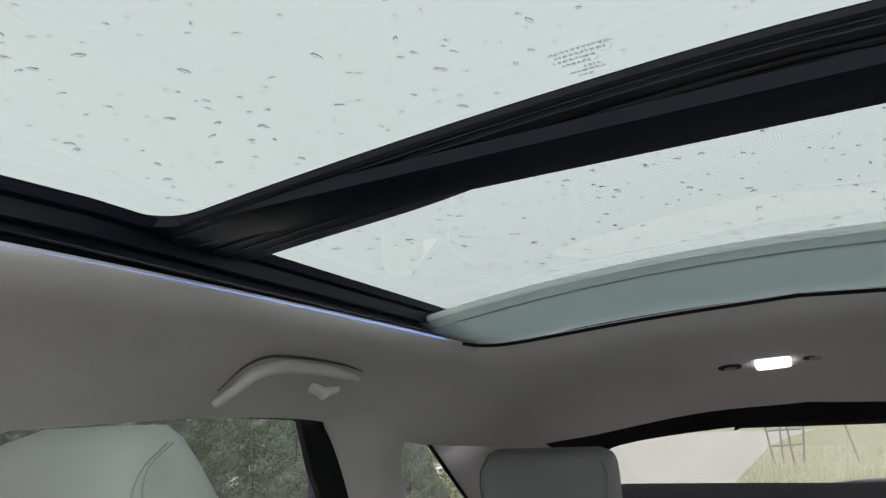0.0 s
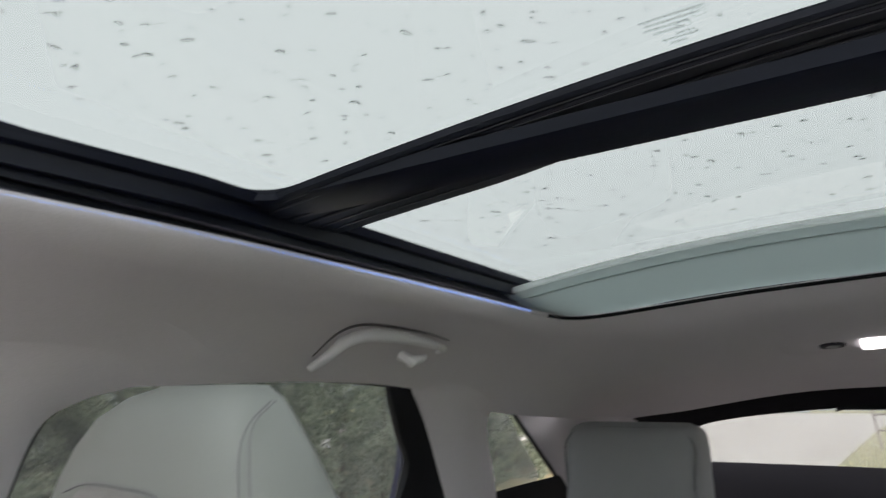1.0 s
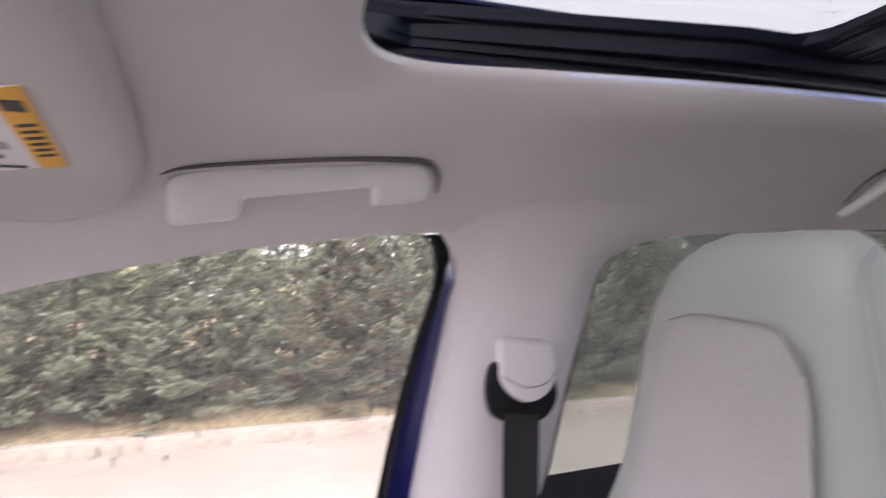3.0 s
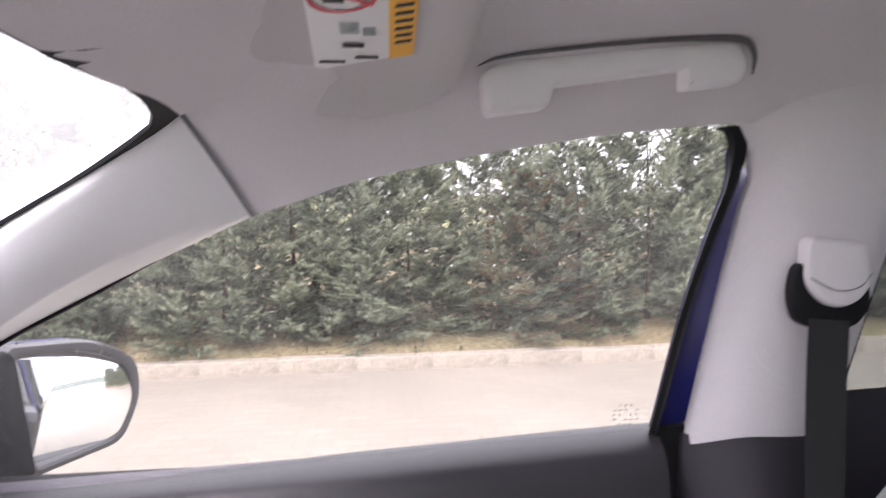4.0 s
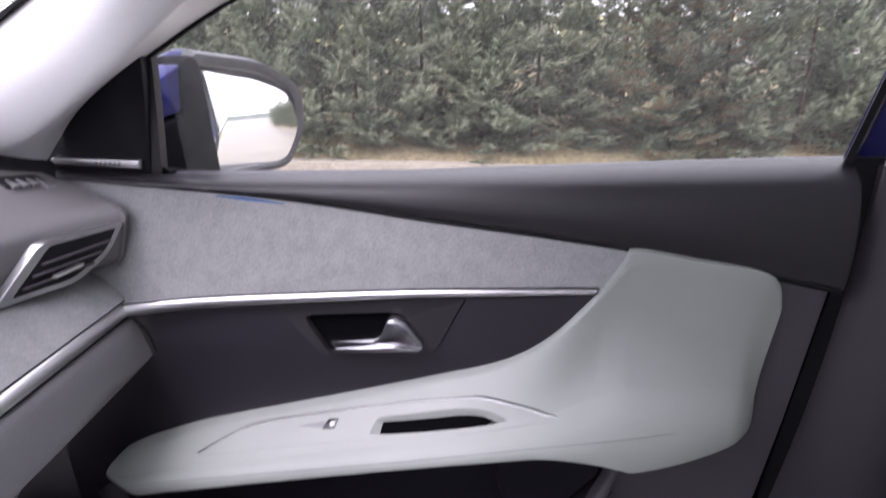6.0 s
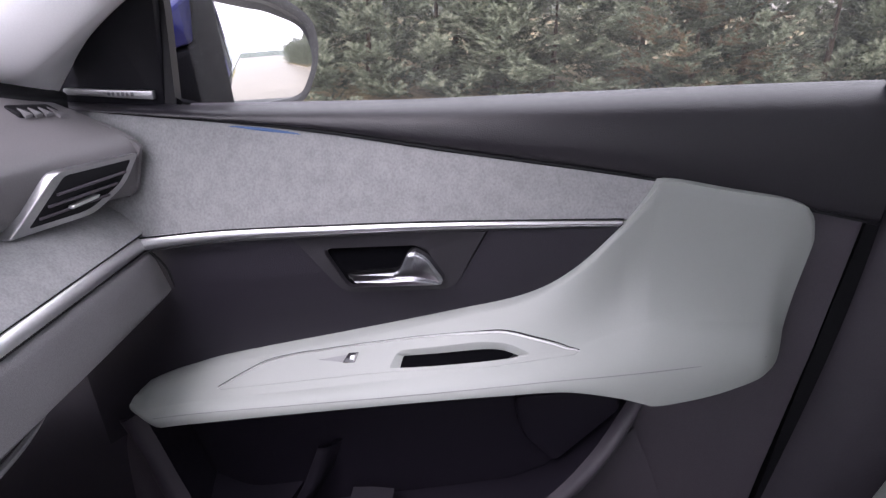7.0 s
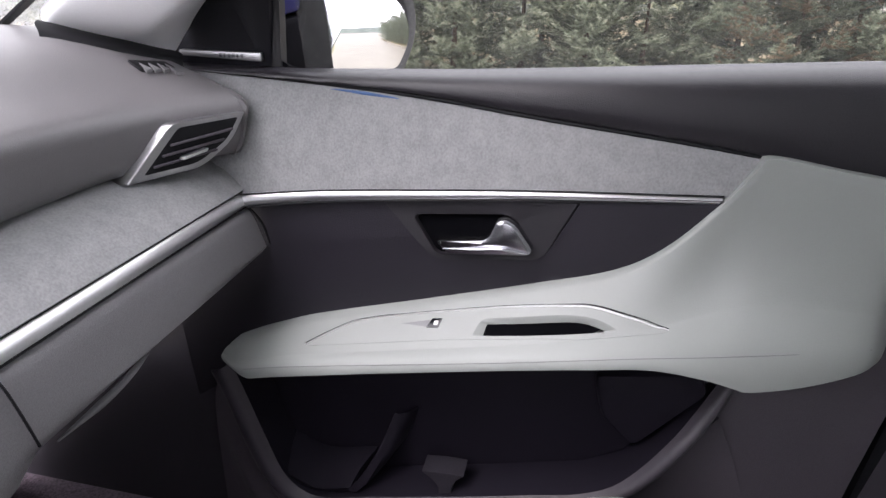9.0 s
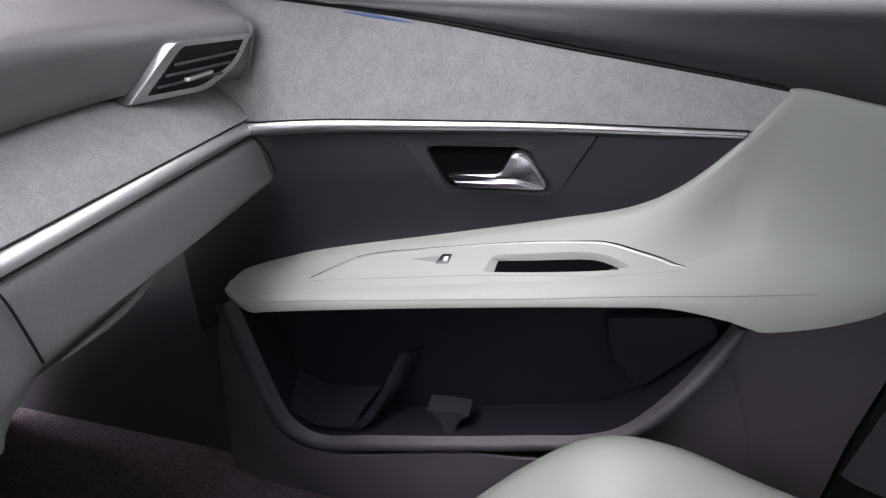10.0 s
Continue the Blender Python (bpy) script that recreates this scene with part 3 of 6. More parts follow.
both_sides("trim_b_pillar_lower", b_lower, material("charcoal_pillar_plastic", (0.042, 0.037, 0.047), 0.5, grain=0.2, grain_size=900, bump=0.25, blotch=0.15), "charcoal lower door pillar trim", "pillar trim")


def c_pillar():
    a = [(1.150, 0.633, 1.3995), (1.182, 0.655, 1.3825), (1.213, 0.674, 1.359), (1.258, 0.688, 1.305), (1.303, 0.695, 1.234), (1.372, 0.709, 1.111)]
    b = [(1.290, 0.612, 1.4030), (1.300, 0.636, 1.3800), (1.312, 0.652, 1.352), (1.335, 0.665, 1.297), (1.372, 0.673, 1.243), (1.445, 0.690, 1.105)]
    c = [(1.440, 0.622, 1.3695), (1.430, 0.644, 1.3490), (1.421, 0.668, 1.322), (1.433, 0.677, 1.287), (1.456, 0.685, 1.248), (1.532, 0.702, 1.094)]
    back = [[tuple(Vector(p) + (Vector((0, 0.02, 0)) if k > 1 else Vector((0, 0.004, 0.006)))) for k, p in enumerate(r)] for r in (a, c)]
    return loft([back[0], a, b, c, back[1]], 34, 26, 0.004)


def c_outer():
    """Painted body outside the rear pillar, unseen, added to keep light off its trim."""
    return slab([(1.235, 0.95), (1.25, 1.25), (1.225, 1.34), (1.205, 1.42), (1.43, 1.41), (1.45, 1.31), (1.52, 1.12), (1.52, 0.95)], lambda u, v, d: Vector((u, side_y(v) + 0.035 + d, v)), 0.01, 0.002)


both_sides("trim_c_outer", c_outer, BLUE, "unseen deep blue body panel, added to keep light off the rear pillar", "body side")
both_sides("trim_c_pillar", c_pillar, LINER, "pale grey rear pillar trim", "pillar trim")


def c_post():
    """The black post at the rear edge of the rear door window."""
    a = [(1.152, 0.687, 1.373), (1.197, 0.696, 1.287), (1.227, 0.7025, 1.244), (1.203, 0.714, 1.1655), (1.176, 0.7235, 1.0745), (1.16, 0.735, 0.93)]
    b = [(1.214, 0.680, 1.373), (1.264, 0.6905, 1.304), (1.3085, 0.697, 1.232), (1.346, 0.704, 1.164), (1.379, 0.711, 1.110), (1.42, 0.73, 0.93)]
    return loft([a, b], 24, 6, 0.012)


both_sides("trim_c_post", c_post, BLACK, "black post of the rear door window", "pillar trim")


def quarter_trim():
    """Panel behind the quarter window, up to the tailgate."""
    a = [(1.515, 0.672, 1.3325), (1.60, 0.671, 1.271), (1.723, 0.6775, 1.183), (1.732, 0.681, 1.152)]
    b = [(1.619, 0.6415, 1.3247), (1.72, 0.622, 1.262), (1.82, 0.605, 1.18), (1.86, 0.60, 1.13)]
    c = [(1.80, 0.530, 1.321), (1.86, 0.497, 1.26), (1.922, 0.471, 1.197), (1.98, 0.475, 1.10)]
    return loft([a, b, c], 20, 12, 0.005)


both_sides("trim_quarter", quarter_trim, LINER, "pale grey rear quarter trim", "pillar trim")

# ---- front passenger door ----
door = thing("passenger_door", "charcoal and pale grey front door with cloth panel", "car door", at=(0, 0.74, 0.4))
DOOR_AT = Matrix.Translation((0, -0.74, -0.4))


def door_part(name, bm, mat, label="", parent=None, smooth=40):
    bmesh.ops.transform(bm, matrix=DOOR_AT, verts=bm.verts)
    return part(name, bm, mat, parent or door, label, smooth)


def around(poly, centre, n=360):
    """n points of a closed outline at even angles about a centre inside it."""
    out = []
    for k in range(n):
        a = 2 * math.pi * k / n
        d = Vector((math.cos(a), math.sin(a)))
        best = None
        for i in range(len(poly)):
            p, q = Vector(poly[i]) - Vector(centre), Vector(poly[(i + 1) % len(poly)]) - Vector(centre)
            e = q - p
            den = d.x * e.y - d.y * e.x
            if abs(den) < 1e-9:
                continue
            t, u = (p.x * e.y - p.y * e.x) / den, (p.x * d.y - p.y * d.x) / den
            if t > 0 and -1e-6 <= u <= 1 + 1e-6 and (best is None or t > best):
                best = t
        out.append(Vector(centre) + d * (best or 0.001))
    return out


# the sheet behind all of the trim
base = rounded([(-0.47, 0.32), (0.335, 0.32), (0.352, 0.56), (0.382, 0.76), (0.404, 0.94), (0.398, 1.03), (-0.47, 1.0)], 0.01)
door_part("base_panel", slab(base, lambda u, v, d: Vector((u, 0.737 + d, v)), 0.05, 0.006), PANEL, "charcoal grained door panel")

SILL = [(-0.47, 1.017), (-0.25, 1.016), (0.04, 1.028), (0.25, 1.039), (0.404, 1.0465)]
LOWER = [(-0.47, 1.012), (-0.19, 0.996), (-0.017, 0.976), (0.199, 0.950), (0.404, 0.9135)]


def upper_trim():
    s = catmull([(x, 0, z) for x, z in SILL], 9)
    lo = catmull([(x, 0, z) for x, z in LOWER], 9)
    def row(y, share, drop=0.0):
        """The ledge is deep towards the rear and shallow in front, where the mirror sail stands on it."""
        out = []
        for p, q in zip(s, lo):
            top = p.z - float(np.interp(p.x, [-0.35, 0.0, 0.30], [0.003, 0.0055, 0.0035]))
            out.append((p.x, 0.717 + (y - 0.717) * float(np.interp(p.x, [-0.35, -0.20, 0.05], [0.42, 0.60, 1.0])), top - drop - share * (top - q.z)))
        return out

    rows = [row(0.792, 0.0, 0.012), row(0.784, 0.0, 0.003), row(0.776, 0.0), row(0.764, 0.016), row(0.750, 0.046), row(0.738, 0.095), row(0.729, 0.170), row(0.7225, 0.30), row(0.718, 0.50), row(0.717, 0.75),
            [(q.x, 0.722, q.z + 0.003) for q in lo], [(q.x, 0.738, q.z) for q in lo]]
    return loft(rows, 40, 44, 0.0)


door_part("upper_trim", upper_trim(), SOFT, "charcoal soft-touch window ledge")

# black tube stands in for the dark underside of the ledge
door_part("ledge_shade", tube([(x, 0.7235, z + 0.0005) for x, z in LOWER], [0.0012, 0.0020, 0.0024, 0.0020, 0.0016], 8, 50), BLACK, "black tube for the shade under the window ledge")
STRIP_TOP = [(-0.350, 0.690, 0.8785), (-0.254, 0.697, 0.8895), (-0.131, 0.701, 0.8990), (-0.015, 0.703, 0.9070), (0.161, 0.707, 0.9150)]
STRIP_LOW = [(-0.348, 0.690, 0.8645), (-0.256, 0.697, 0.8775), (-0.132, 0.701, 0.8890), (-0.015, 0.703, 0.8985), (0.156, 0.707, 0.9075)]
cloth_top = [(-0.46, 0.728, 1.012), (-0.19, 0.730, 0.997), (-0.017, 0.730, 0.977), (0.212, 0.730, 0.950)]
cloth_mid = [(-0.42, 0.716, 0.945), (-0.22, 0.717, 0.945), (-0.02, 0.718, 0.943), (0.192, 0.720, 0.934)]
cloth_low = [(-0.37, 0.700, 0.870), (-0.256, 0.704, 0.886), (-0.132, 0.707, 0.898), (-0.015, 0.709, 0.905), (0.174, 0.713, 0.914)]
door_part("cloth_panel", loft([cloth_top, cloth_mid, cloth_low], 40, 14, 0.006), CLOTH, "mottled grey woven cloth panel")
strip_mid = [tuple(0.5 * Vector(a) + 0.5 * Vector(b) + Vector((0, -0.003, -0.001))) for a, b in zip(STRIP_TOP, STRIP_LOW)]
door_part("chrome_strip", loft([[tuple(Vector(p) + Vector((0, 0.01, 0))) for p in STRIP_TOP], STRIP_TOP, strip_mid, STRIP_LOW, [tuple(Vector(p) + Vector((0, 0.01, 0))) for p in STRIP_LOW]], 40, 14, 0.0), BRUSHED, "satin chrome trim strip")
door_part("strip_joint", tube([(x, y - 0.0006, z + 0.0008) for x, y, z in STRIP_TOP], 0.0008, 6, 50), BLACK)
door_part("strip_joint", tube([(x, y - 0.0008, z - 0.0008) for x, y, z in STRIP_LOW], 0.0011, 6, 50), BLACK)
door_part("strip_crease", tube([(x, y - 0.0036, 0.55 * z + 0.45 * b[2]) for (x, y, z), b in zip(STRIP_TOP[1:], STRIP_LOW[1:])], [0.0001, 0.0002, 0.0005, 0.0006], 6, 50), PANEL)
# glowing tube stands in for blue ambient light spilled on the cloth
door_part("light_line", tube([(-0.275, 0.7240, 0.9975), (-0.20, 0.7235, 0.9925), (-0.135, 0.7240, 0.9848)], [0.0008, 0.0021, 0.0010], 8), DIM_SPILL, "faint glowing tube for the blue ambient light spilled under the ledge")

HANDLE_C = (-0.082, 0.854)
bezel = rounded([(-0.184, 0.8865), (-0.125, 0.8185), (-0.006, 0.8315), (0.029, 0.8995)], [0.002, 0.014, 0.014, 0.002])
hole = rounded([(-0.147, 0.869), (-0.121, 0.826), (-0.022, 0.834), (-0.018, 0.845), (-0.044, 0.878)], [0.010, 0.008, 0.006, 0.006, 0.010])
dark_out = [(-0.465, 0.855), (-0.465, 0.560), (-0.385, 0.640), (-0.27, 0.690), (0.06, 0.800), (0.115, 0.84), (0.170, 0.9105), (-0.015, 0.902), (-0.132, 0.894), (-0.256, 0.882)]


def tilt(p):
    """The lower door leans out a little below its crease."""
    crease = 0.840 + 0.16 * (p.x + 0.17) if p.x < -0.17 else 0.84
    return 0.705 + (0.10 * max(0.0, crease - p.y))


rings = [around(dark_out, HANDLE_C), None, around(bezel, HANDLE_C)]
rings[1] = [a.lerp(b, 0.55) for a, b in zip(rings[0], rings[2])]
bm = bmesh.new()
skin(bm, [[Vector((p.x, tilt(p), p.y)) for p in r] for r in rings], True)
bmesh.ops.recalc_face_normals(bm, faces=bm.faces)
door_part("dark_panel", bm, DARK, "charcoal panel under the chrome strip", smooth=20)
r0, r1 = around(bezel, HANDLE_C), around(hole, HANDLE_C)
bm = bmesh.new()
vs = skin(bm, [[Vector((p.x, tilt(p) + 0.002, p.y)) for p in r0], [Vector((p.x, tilt(p) - 0.0015, p.y)) for p in [a.lerp(b, 0.05) for a, b in zip(r0, r1)]],
               [Vector((p.x, 0.7055, p.y)) for p in [a.lerp(b, 0.93) for a, b in zip(r0, r1)]], [Vector((p.x, 0.709, p.y)) for p in r1], [Vector((p.x, 0.728, p.y)) for p in r1]], True)
bm.faces.new(vs[-1])
bmesh.ops.recalc_face_normals(bm, faces=bm.faces)
door_part("handle_bezel", bm, material("dark_bezel", (0.019, 0.0175, 0.022), 0.5, grain=0.2, grain_size=900, bump=0.2), "recessed charcoal handle surround", smooth=25)
LEVER = material("polished_lever", (0.50, 0.50, 0.53), 0.22, 1.0, grain=0.04, blotch=0.04)
lever = rounded([(-0.121, 0.8445), (-0.064, 0.8535), (-0.0555, 0.874), (-0.046, 0.8775), (-0.034, 0.871), (-0.016, 0.846), (-0.0185, 0.839), (-0.108, 0.8315)], [0.003, 0.007, 0.004, 0.005, 0.006, 0.004, 0.004, 0.006], 5)
# a black sheet paints the shade of the well
door_part("handle_well", slab(hole, lambda u, v, d: Vector((u, 0.7120 + d, v)), 0.004, 0.0003), HOLLOW_SHADE, "black sheet painted for the shade behind the release lever")
grip = door_part("door_handle", slab(lever, lambda u, v, d: Vector((u, 0.690 + d + 0.10 * abs(u + 0.05) + 0.10 * max(0.0, v - 0.852) - 0.25 * max(0.0, 0.840 - v), v)), 0.014, 0.004), LEVER, "satin chrome release lever")
door_part("grip_fold", tube([(-0.112, 0.6962, 0.8375), (-0.075, 0.6925, 0.8420), (-0.052, 0.6895, 0.8460), (-0.034, 0.6905, 0.8440), (-0.020, 0.6930, 0.8420)], [0.0008, 0.0022, 0.0030, 0.0022, 0.0008], 8, 30, 0.7), LEVER, "", grip)

# pale leather pad that sweeps into the armrest: (x, y, z) of its upper edge, its front seam and its lower edge
PAD = [((-0.3659, 0.6640, 0.6984), (-0.3710, 0.6530, 0.6883), (-0.3637, 0.6510, 0.6797)),
       ((-0.3565, 0.6820, 0.6969), (-0.3480, 0.6430, 0.6838), (-0.3365, 0.6410, 0.6720)),
       ((-0.3200, 0.6900, 0.7105), (-0.3186, 0.6400, 0.6913), (-0.3089, 0.6370, 0.6786)),
       ((-0.2660, 0.6940, 0.7300), (-0.2540, 0.6380, 0.7050), (-0.2440, 0.6330, 0.6930)),
       ((-0.1320, 0.6960, 0.7675), (-0.1300, 0.6370, 0.7272), (-0.1250, 0.6320, 0.7150)),
       ((-0.0080, 0.6970, 0.8040), (-0.0100, 0.6370, 0.7482), (-0.0100, 0.6320, 0.7362)),
       ((0.0670, 0.6980, 0.8280), (0.0500, 0.6370, 0.7600), (0.0500, 0.6320, 0.7470)),
       ((0.1160, 0.6970, 0.8600), (0.1050, 0.6380, 0.7700), (0.1100, 0.6340, 0.7557)),
       ((0.1610, 0.7000, 0.9110), (0.1550, 0.6400, 0.7780), (0.1600, 0.6370, 0.7522)),
       ((0.1860, 0.7040, 0.9440), (0.1830, 0.6420, 0.7820), (0.1870, 0.6410, 0.7454)),
       ((0.1980, 0.7060, 0.9560), (0.2000, 0.6440, 0.7840), (0.2050, 0.6440, 0.7420)),
       ((0.2610, 0.7100, 0.9470), (0.2500, 0.6520, 0.7860), (0.2550, 0.6560, 0.7490)),
       ((0.3180, 0.7140, 0.9380), (0.3000, 0.6680, 0.7840), (0.3000, 0.6700, 0.7610)),
       ((0.3420, 0.7190, 0.9240), (0.3190, 0.6840, 0.7790), (0.3190, 0.6860, 0.7650)),
       ((0.3500, 0.7220, 0.8960), (0.3300, 0.7020, 0.7720), (0.3300, 0.7040, 0.7610))]
STATION = catmull([(*t, *s, *b) for t, s, b in PAD], 120)


def pad_at(u, f):
    """On the armrest: u from its tip to its rear end, f from the upper edge (0) over the seam edge (1) to the lower edge (2)."""
    i = min(118, max(0, int(u * 119)))
    row = STATION[i].lerp(STATION[i + 1], u * 119 - i)
    t, s, b = Vector(row[0:3]), Vector(row[3:6]), Vector(row[6:9]) + Vector((0, 0, 0.004 * max(0.0, 1 - ((u - 0.42) / 0.36) ** 2)))
    high = min(1.0, max(0.0, (t.z - 0.80) / 0.12))
    high = 0.5 * high + 0.5 * high * high * (3 - 2 * high)

    def slope(f):
        p = t.lerp(s, f)
        # flat pad above, hollow curve, then the shelf of the armrest
        p.y = t.y + (s.y - t.y) * (f * (1 - high) + high * f**4.0)
        p.z += 0.002 * math.sin(math.pi * f) * (1 - high)
        return p

    if f <= 0.80:
        return slope(f)
    g = (f - 0.80) / 1.20
    return slope(0.80).lerp(s, g).lerp(s.lerp(b, g), g) + Vector((0, -0.003, 0.001)) * 4 * g * (1 - g)


def pad_face(u, f, d):
    """A point d behind the surface of the armrest; u and f in metres along it."""
    a, b = u / 0.74, f / 0.062
    p = pad_at(a, b)
    n = (pad_at(a + 0.004, b) - pad_at(a - 0.004, b)).cross(pad_at(a, b + 0.02) - pad_at(a, b - 0.02)).normalized()
    return p + n * (d if n.y > 0 else -d)


def pad():
    bm = bmesh.new()
    rows = [[pad_at(k / 220, 0) + Vector((0, y, z)) for k in range(221)] for y, z in ((0.03, -0.002), (0.006, 0.0), (0.0015, -0.0012))]
    def skin_at(u, f):
        """The surface, hollow under the pull cup."""
        x, y = u * 0.74, f * 0.062
        top, low = np.interp(x, [0.30, 0.39, 0.42, 0.455], [0.0225, 0.0265, 0.031, 0.043]), np.interp(x, [0.30, 0.375, 0.455], [0.0413, 0.0450, 0.0508])
        return pad_face(x, y, 0.012) if 0.297 < x < 0.455 and top < y < low else pad_at(u, f)

    rows += [[skin_at(k / 220, f) for k in range(221)] for f in np.r_[0.06:0.9:50j, 0.93:2:24j]]
    rows.append([p + Vector((0, 0.05, -0.002)) for p in rows[-1]])
    skin(bm, rows)
    bmesh.ops.recalc_face_normals(bm, faces=bm.faces)
    return bm


door_part("armrest", pad(), LEATHER, "pale grey leather armrest and elbow pad", smooth=60)
SEAM = [(0.035, 0.0890), (0.098, 0.0900), (0.228, 0.0930), (0.347, 0.0940), (0.463, 0.0950), (0.540, 0.0930), (0.62, 0.089), (0.70, 0.087)]
door_part("seam", tube([tuple(pad_face(u, f, -0.0001)) for u, f in SEAM], 0.00045, 6, 90), STITCH)

# window switch panel, flush with the slope of the armrest
PANEL_GREY = material("pale_grey_switch_panel", (0.325, 0.343, 0.328), 0.5, grain=0.05, grain_size=900, bump=0.1)
EDGE = [(0.1122, 0.0365), (0.140, 0.0225), (0.165, 0.0122), (0.190, 0.0098), (0.2196, 0.0103), (0.2809, 0.0130), (0.3404, 0.0164), (0.396, 0.0224), (0.416, 0.0263), (0.448, 0.0372), (0.4903, 0.0509), (0.5001, 0.0566)]
plate = EDGE + [(0.4936, 0.0603), (0.4615, 0.0545), (0.3734, 0.0460), (0.2857, 0.0420), (0.175, 0.0405), (0.1162, 0.0420)]
cup = rounded([(0.3000, 0.0400), (0.3075, 0.0245), (0.3897, 0.0285), (0.4180, 0.0340), (0.4500, 0.0475)], [0.003, 0.006, 0.015, 0.015, 0.004], 4)
cup_in = rounded([(0.3104, 0.0392), (0.3126, 0.0285), (0.3943, 0.0341), (0.4118, 0.0370), (0.4356, 0.0454), (0.4282, 0.0462)], [0.001, 0.001, 0.012, 0.006, 0.002, 0.002], 4)
mid = Vector((0.36, 0.036))
ring_out, ring_in, ring_plate = around(cup, mid, 480), around(cup_in, mid, 480), around(plate, mid, 480)
bm = bmesh.new()
skin(bm, [[pad_face(p.x, p.y, 0.002) for p in ring_plate]] + [[pad_face(p.x, p.y, -0.0006) for p in [a.lerp(b, f) for a, b in zip(ring_plate, ring_out)]] for f in (0.01, 0.25, 0.5, 0.75, 1.0)], True)
bmesh.ops.recalc_face_normals(bm, faces=bm.faces)
switch_panel = door_part("switch_panel", bm, PANEL_GREY, "pale grey window switch panel with a fine chrome edge")
smooth_edge = [tuple(pad_face(p.x, p.y, -0.0006)) for p in catmull(EDGE, 60)]
door_part("chrome_edge", tube(smooth_edge, [0.0005, 0.0007, 0.0007, 0.0008, 0.0008, 0.0010, 0.0012, 0.0005], 8, 80), CHROME, "", switch_panel)
door_part("groove", tube([tuple(pad_face(p.x, p.y - 0.0016, 0.0001)) for p in catmull(EDGE, 60)], [0.0010, 0.0008, 0.0004, 0.0003, 0.0003, 0.0003, 0.0010, 0.0006], 6, 80), BLACK, "", switch_panel)
bm = bmesh.new()
skin(bm, [[pad_face(p.x, p.y, d) for p in [a.lerp(b, f) for a, b in zip(ring_out, ring_in)]] for f, d in ((0.0, -0.0006), (0.1, -0.0003), (0.5, 0.0022), (1.0, 0.0048))], True)
bmesh.ops.recalc_face_normals(bm, faces=bm.faces)
door_part("pull_cup", bm, PANEL_GREY, "pale grey sloping rim of the pull cup", switch_panel)
# shallow cup: its black floor colour gives the shade of a deep one
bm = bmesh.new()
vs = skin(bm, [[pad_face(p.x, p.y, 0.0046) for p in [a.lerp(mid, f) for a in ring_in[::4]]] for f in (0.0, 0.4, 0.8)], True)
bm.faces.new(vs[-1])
door_part("cup_floor", bm, HOLLOW_SHADE, "black floor painted for the shade in the pull cup", switch_panel)
button = rounded([(0.2496, 0.0284), (0.2549, 0.0192), (0.2655, 0.0200), (0.2628, 0.0296)], 0.0008, 3)
door_part("window_switch", slab(button, lambda u, v, d: pad_face(u, v, d - 0.0016), 0.003, 0.0004), GLOSS, "small black window switch", switch_panel)
door_part("switch_mark", slab(rounded([(0.2571, 0.0265), (0.2578, 0.0223), (0.2623, 0.0226), (0.2616, 0.0272)], 0.0006, 3), lambda u, v, d: pad_face(u, v, d - 0.0019), 0.0006, 0.0001), WHITE, "", switch_panel)
door_part("switch_ramp", slab([(0.2214, 0.0210), (0.2540, 0.0205), (0.2496, 0.0272)], lambda u, v, d: pad_face(u, v, d - 0.0009), 0.001, 0.0001), material("ramp_grey", (0.25, 0.255, 0.26), 0.6), "", switch_panel)

# storage pocket under the armrest
RIM_IN = [(-0.372, 0.668), (-0.357, 0.625), (-0.336, 0.560), (-0.313, 0.503), (-0.273, 0.4785), (-0.200, 0.494), (-0.098, 0.5175), (0.000, 0.5425), (0.060, 0.5585), (0.103, 0.583), (0.150, 0.642), (0.192, 0.704)]
RIM_OUT = [(-0.402, 0.650), (-0.386, 0.610), (-0.364, 0.536), (-0.331, 0.474), (-0.276, 0.451), (-0.195, 0.470), (-0.095, 0.495), (0.002, 0.520), (0.064, 0.536), (0.124, 0.573), (0.176, 0.643), (0.214, 0.706)]
rim_rows = [[(x, 0.736, z) for x, z in RIM_IN], [(x, 0.672, z) for x, z in RIM_IN],
            [(0.7 * a[0] + 0.3 * b[0], 0.662, 0.7 * a[1] + 0.3 * b[1]) for a, b in zip(RIM_IN, RIM_OUT)], [(0.3 * a[0] + 0.7 * b[0], 0.663, 0.3 * a[1] + 0.7 * b[1]) for a, b in zip(RIM_IN, RIM_OUT)],
            [(x, 0.675, z) for x, z in RIM_OUT], [(x + 0.004, 0.705, z - 0.02) for x, z in RIM_OUT], [(x + 0.01, 0.738, z - 0.06) for x, z in RIM_OUT]]
# pocket inside is darker than its rim: the shade is put into the colour
POCKET_SHADE = material("pocket_shade_black", (0.0150, 0.0130, 0.0200), 0.6, grain=0.2, grain_size=900, bump=0.2, spec=0.12)
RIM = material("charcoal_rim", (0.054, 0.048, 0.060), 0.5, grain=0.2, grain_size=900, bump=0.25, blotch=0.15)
door_part("pocket_back", slab([Vector(p) for p in RIM_IN] + [Vector((0.15, 0.745)), Vector((-0.36, 0.70))], lambda u, v, d: Vector((u, 0.731 + d, v)), 0.005, 0.0005), POCKET_SHADE, "back wall of the storage pocket, its shade in the colour")
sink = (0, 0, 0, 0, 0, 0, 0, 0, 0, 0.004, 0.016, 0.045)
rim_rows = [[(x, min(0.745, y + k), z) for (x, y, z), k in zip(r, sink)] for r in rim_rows]
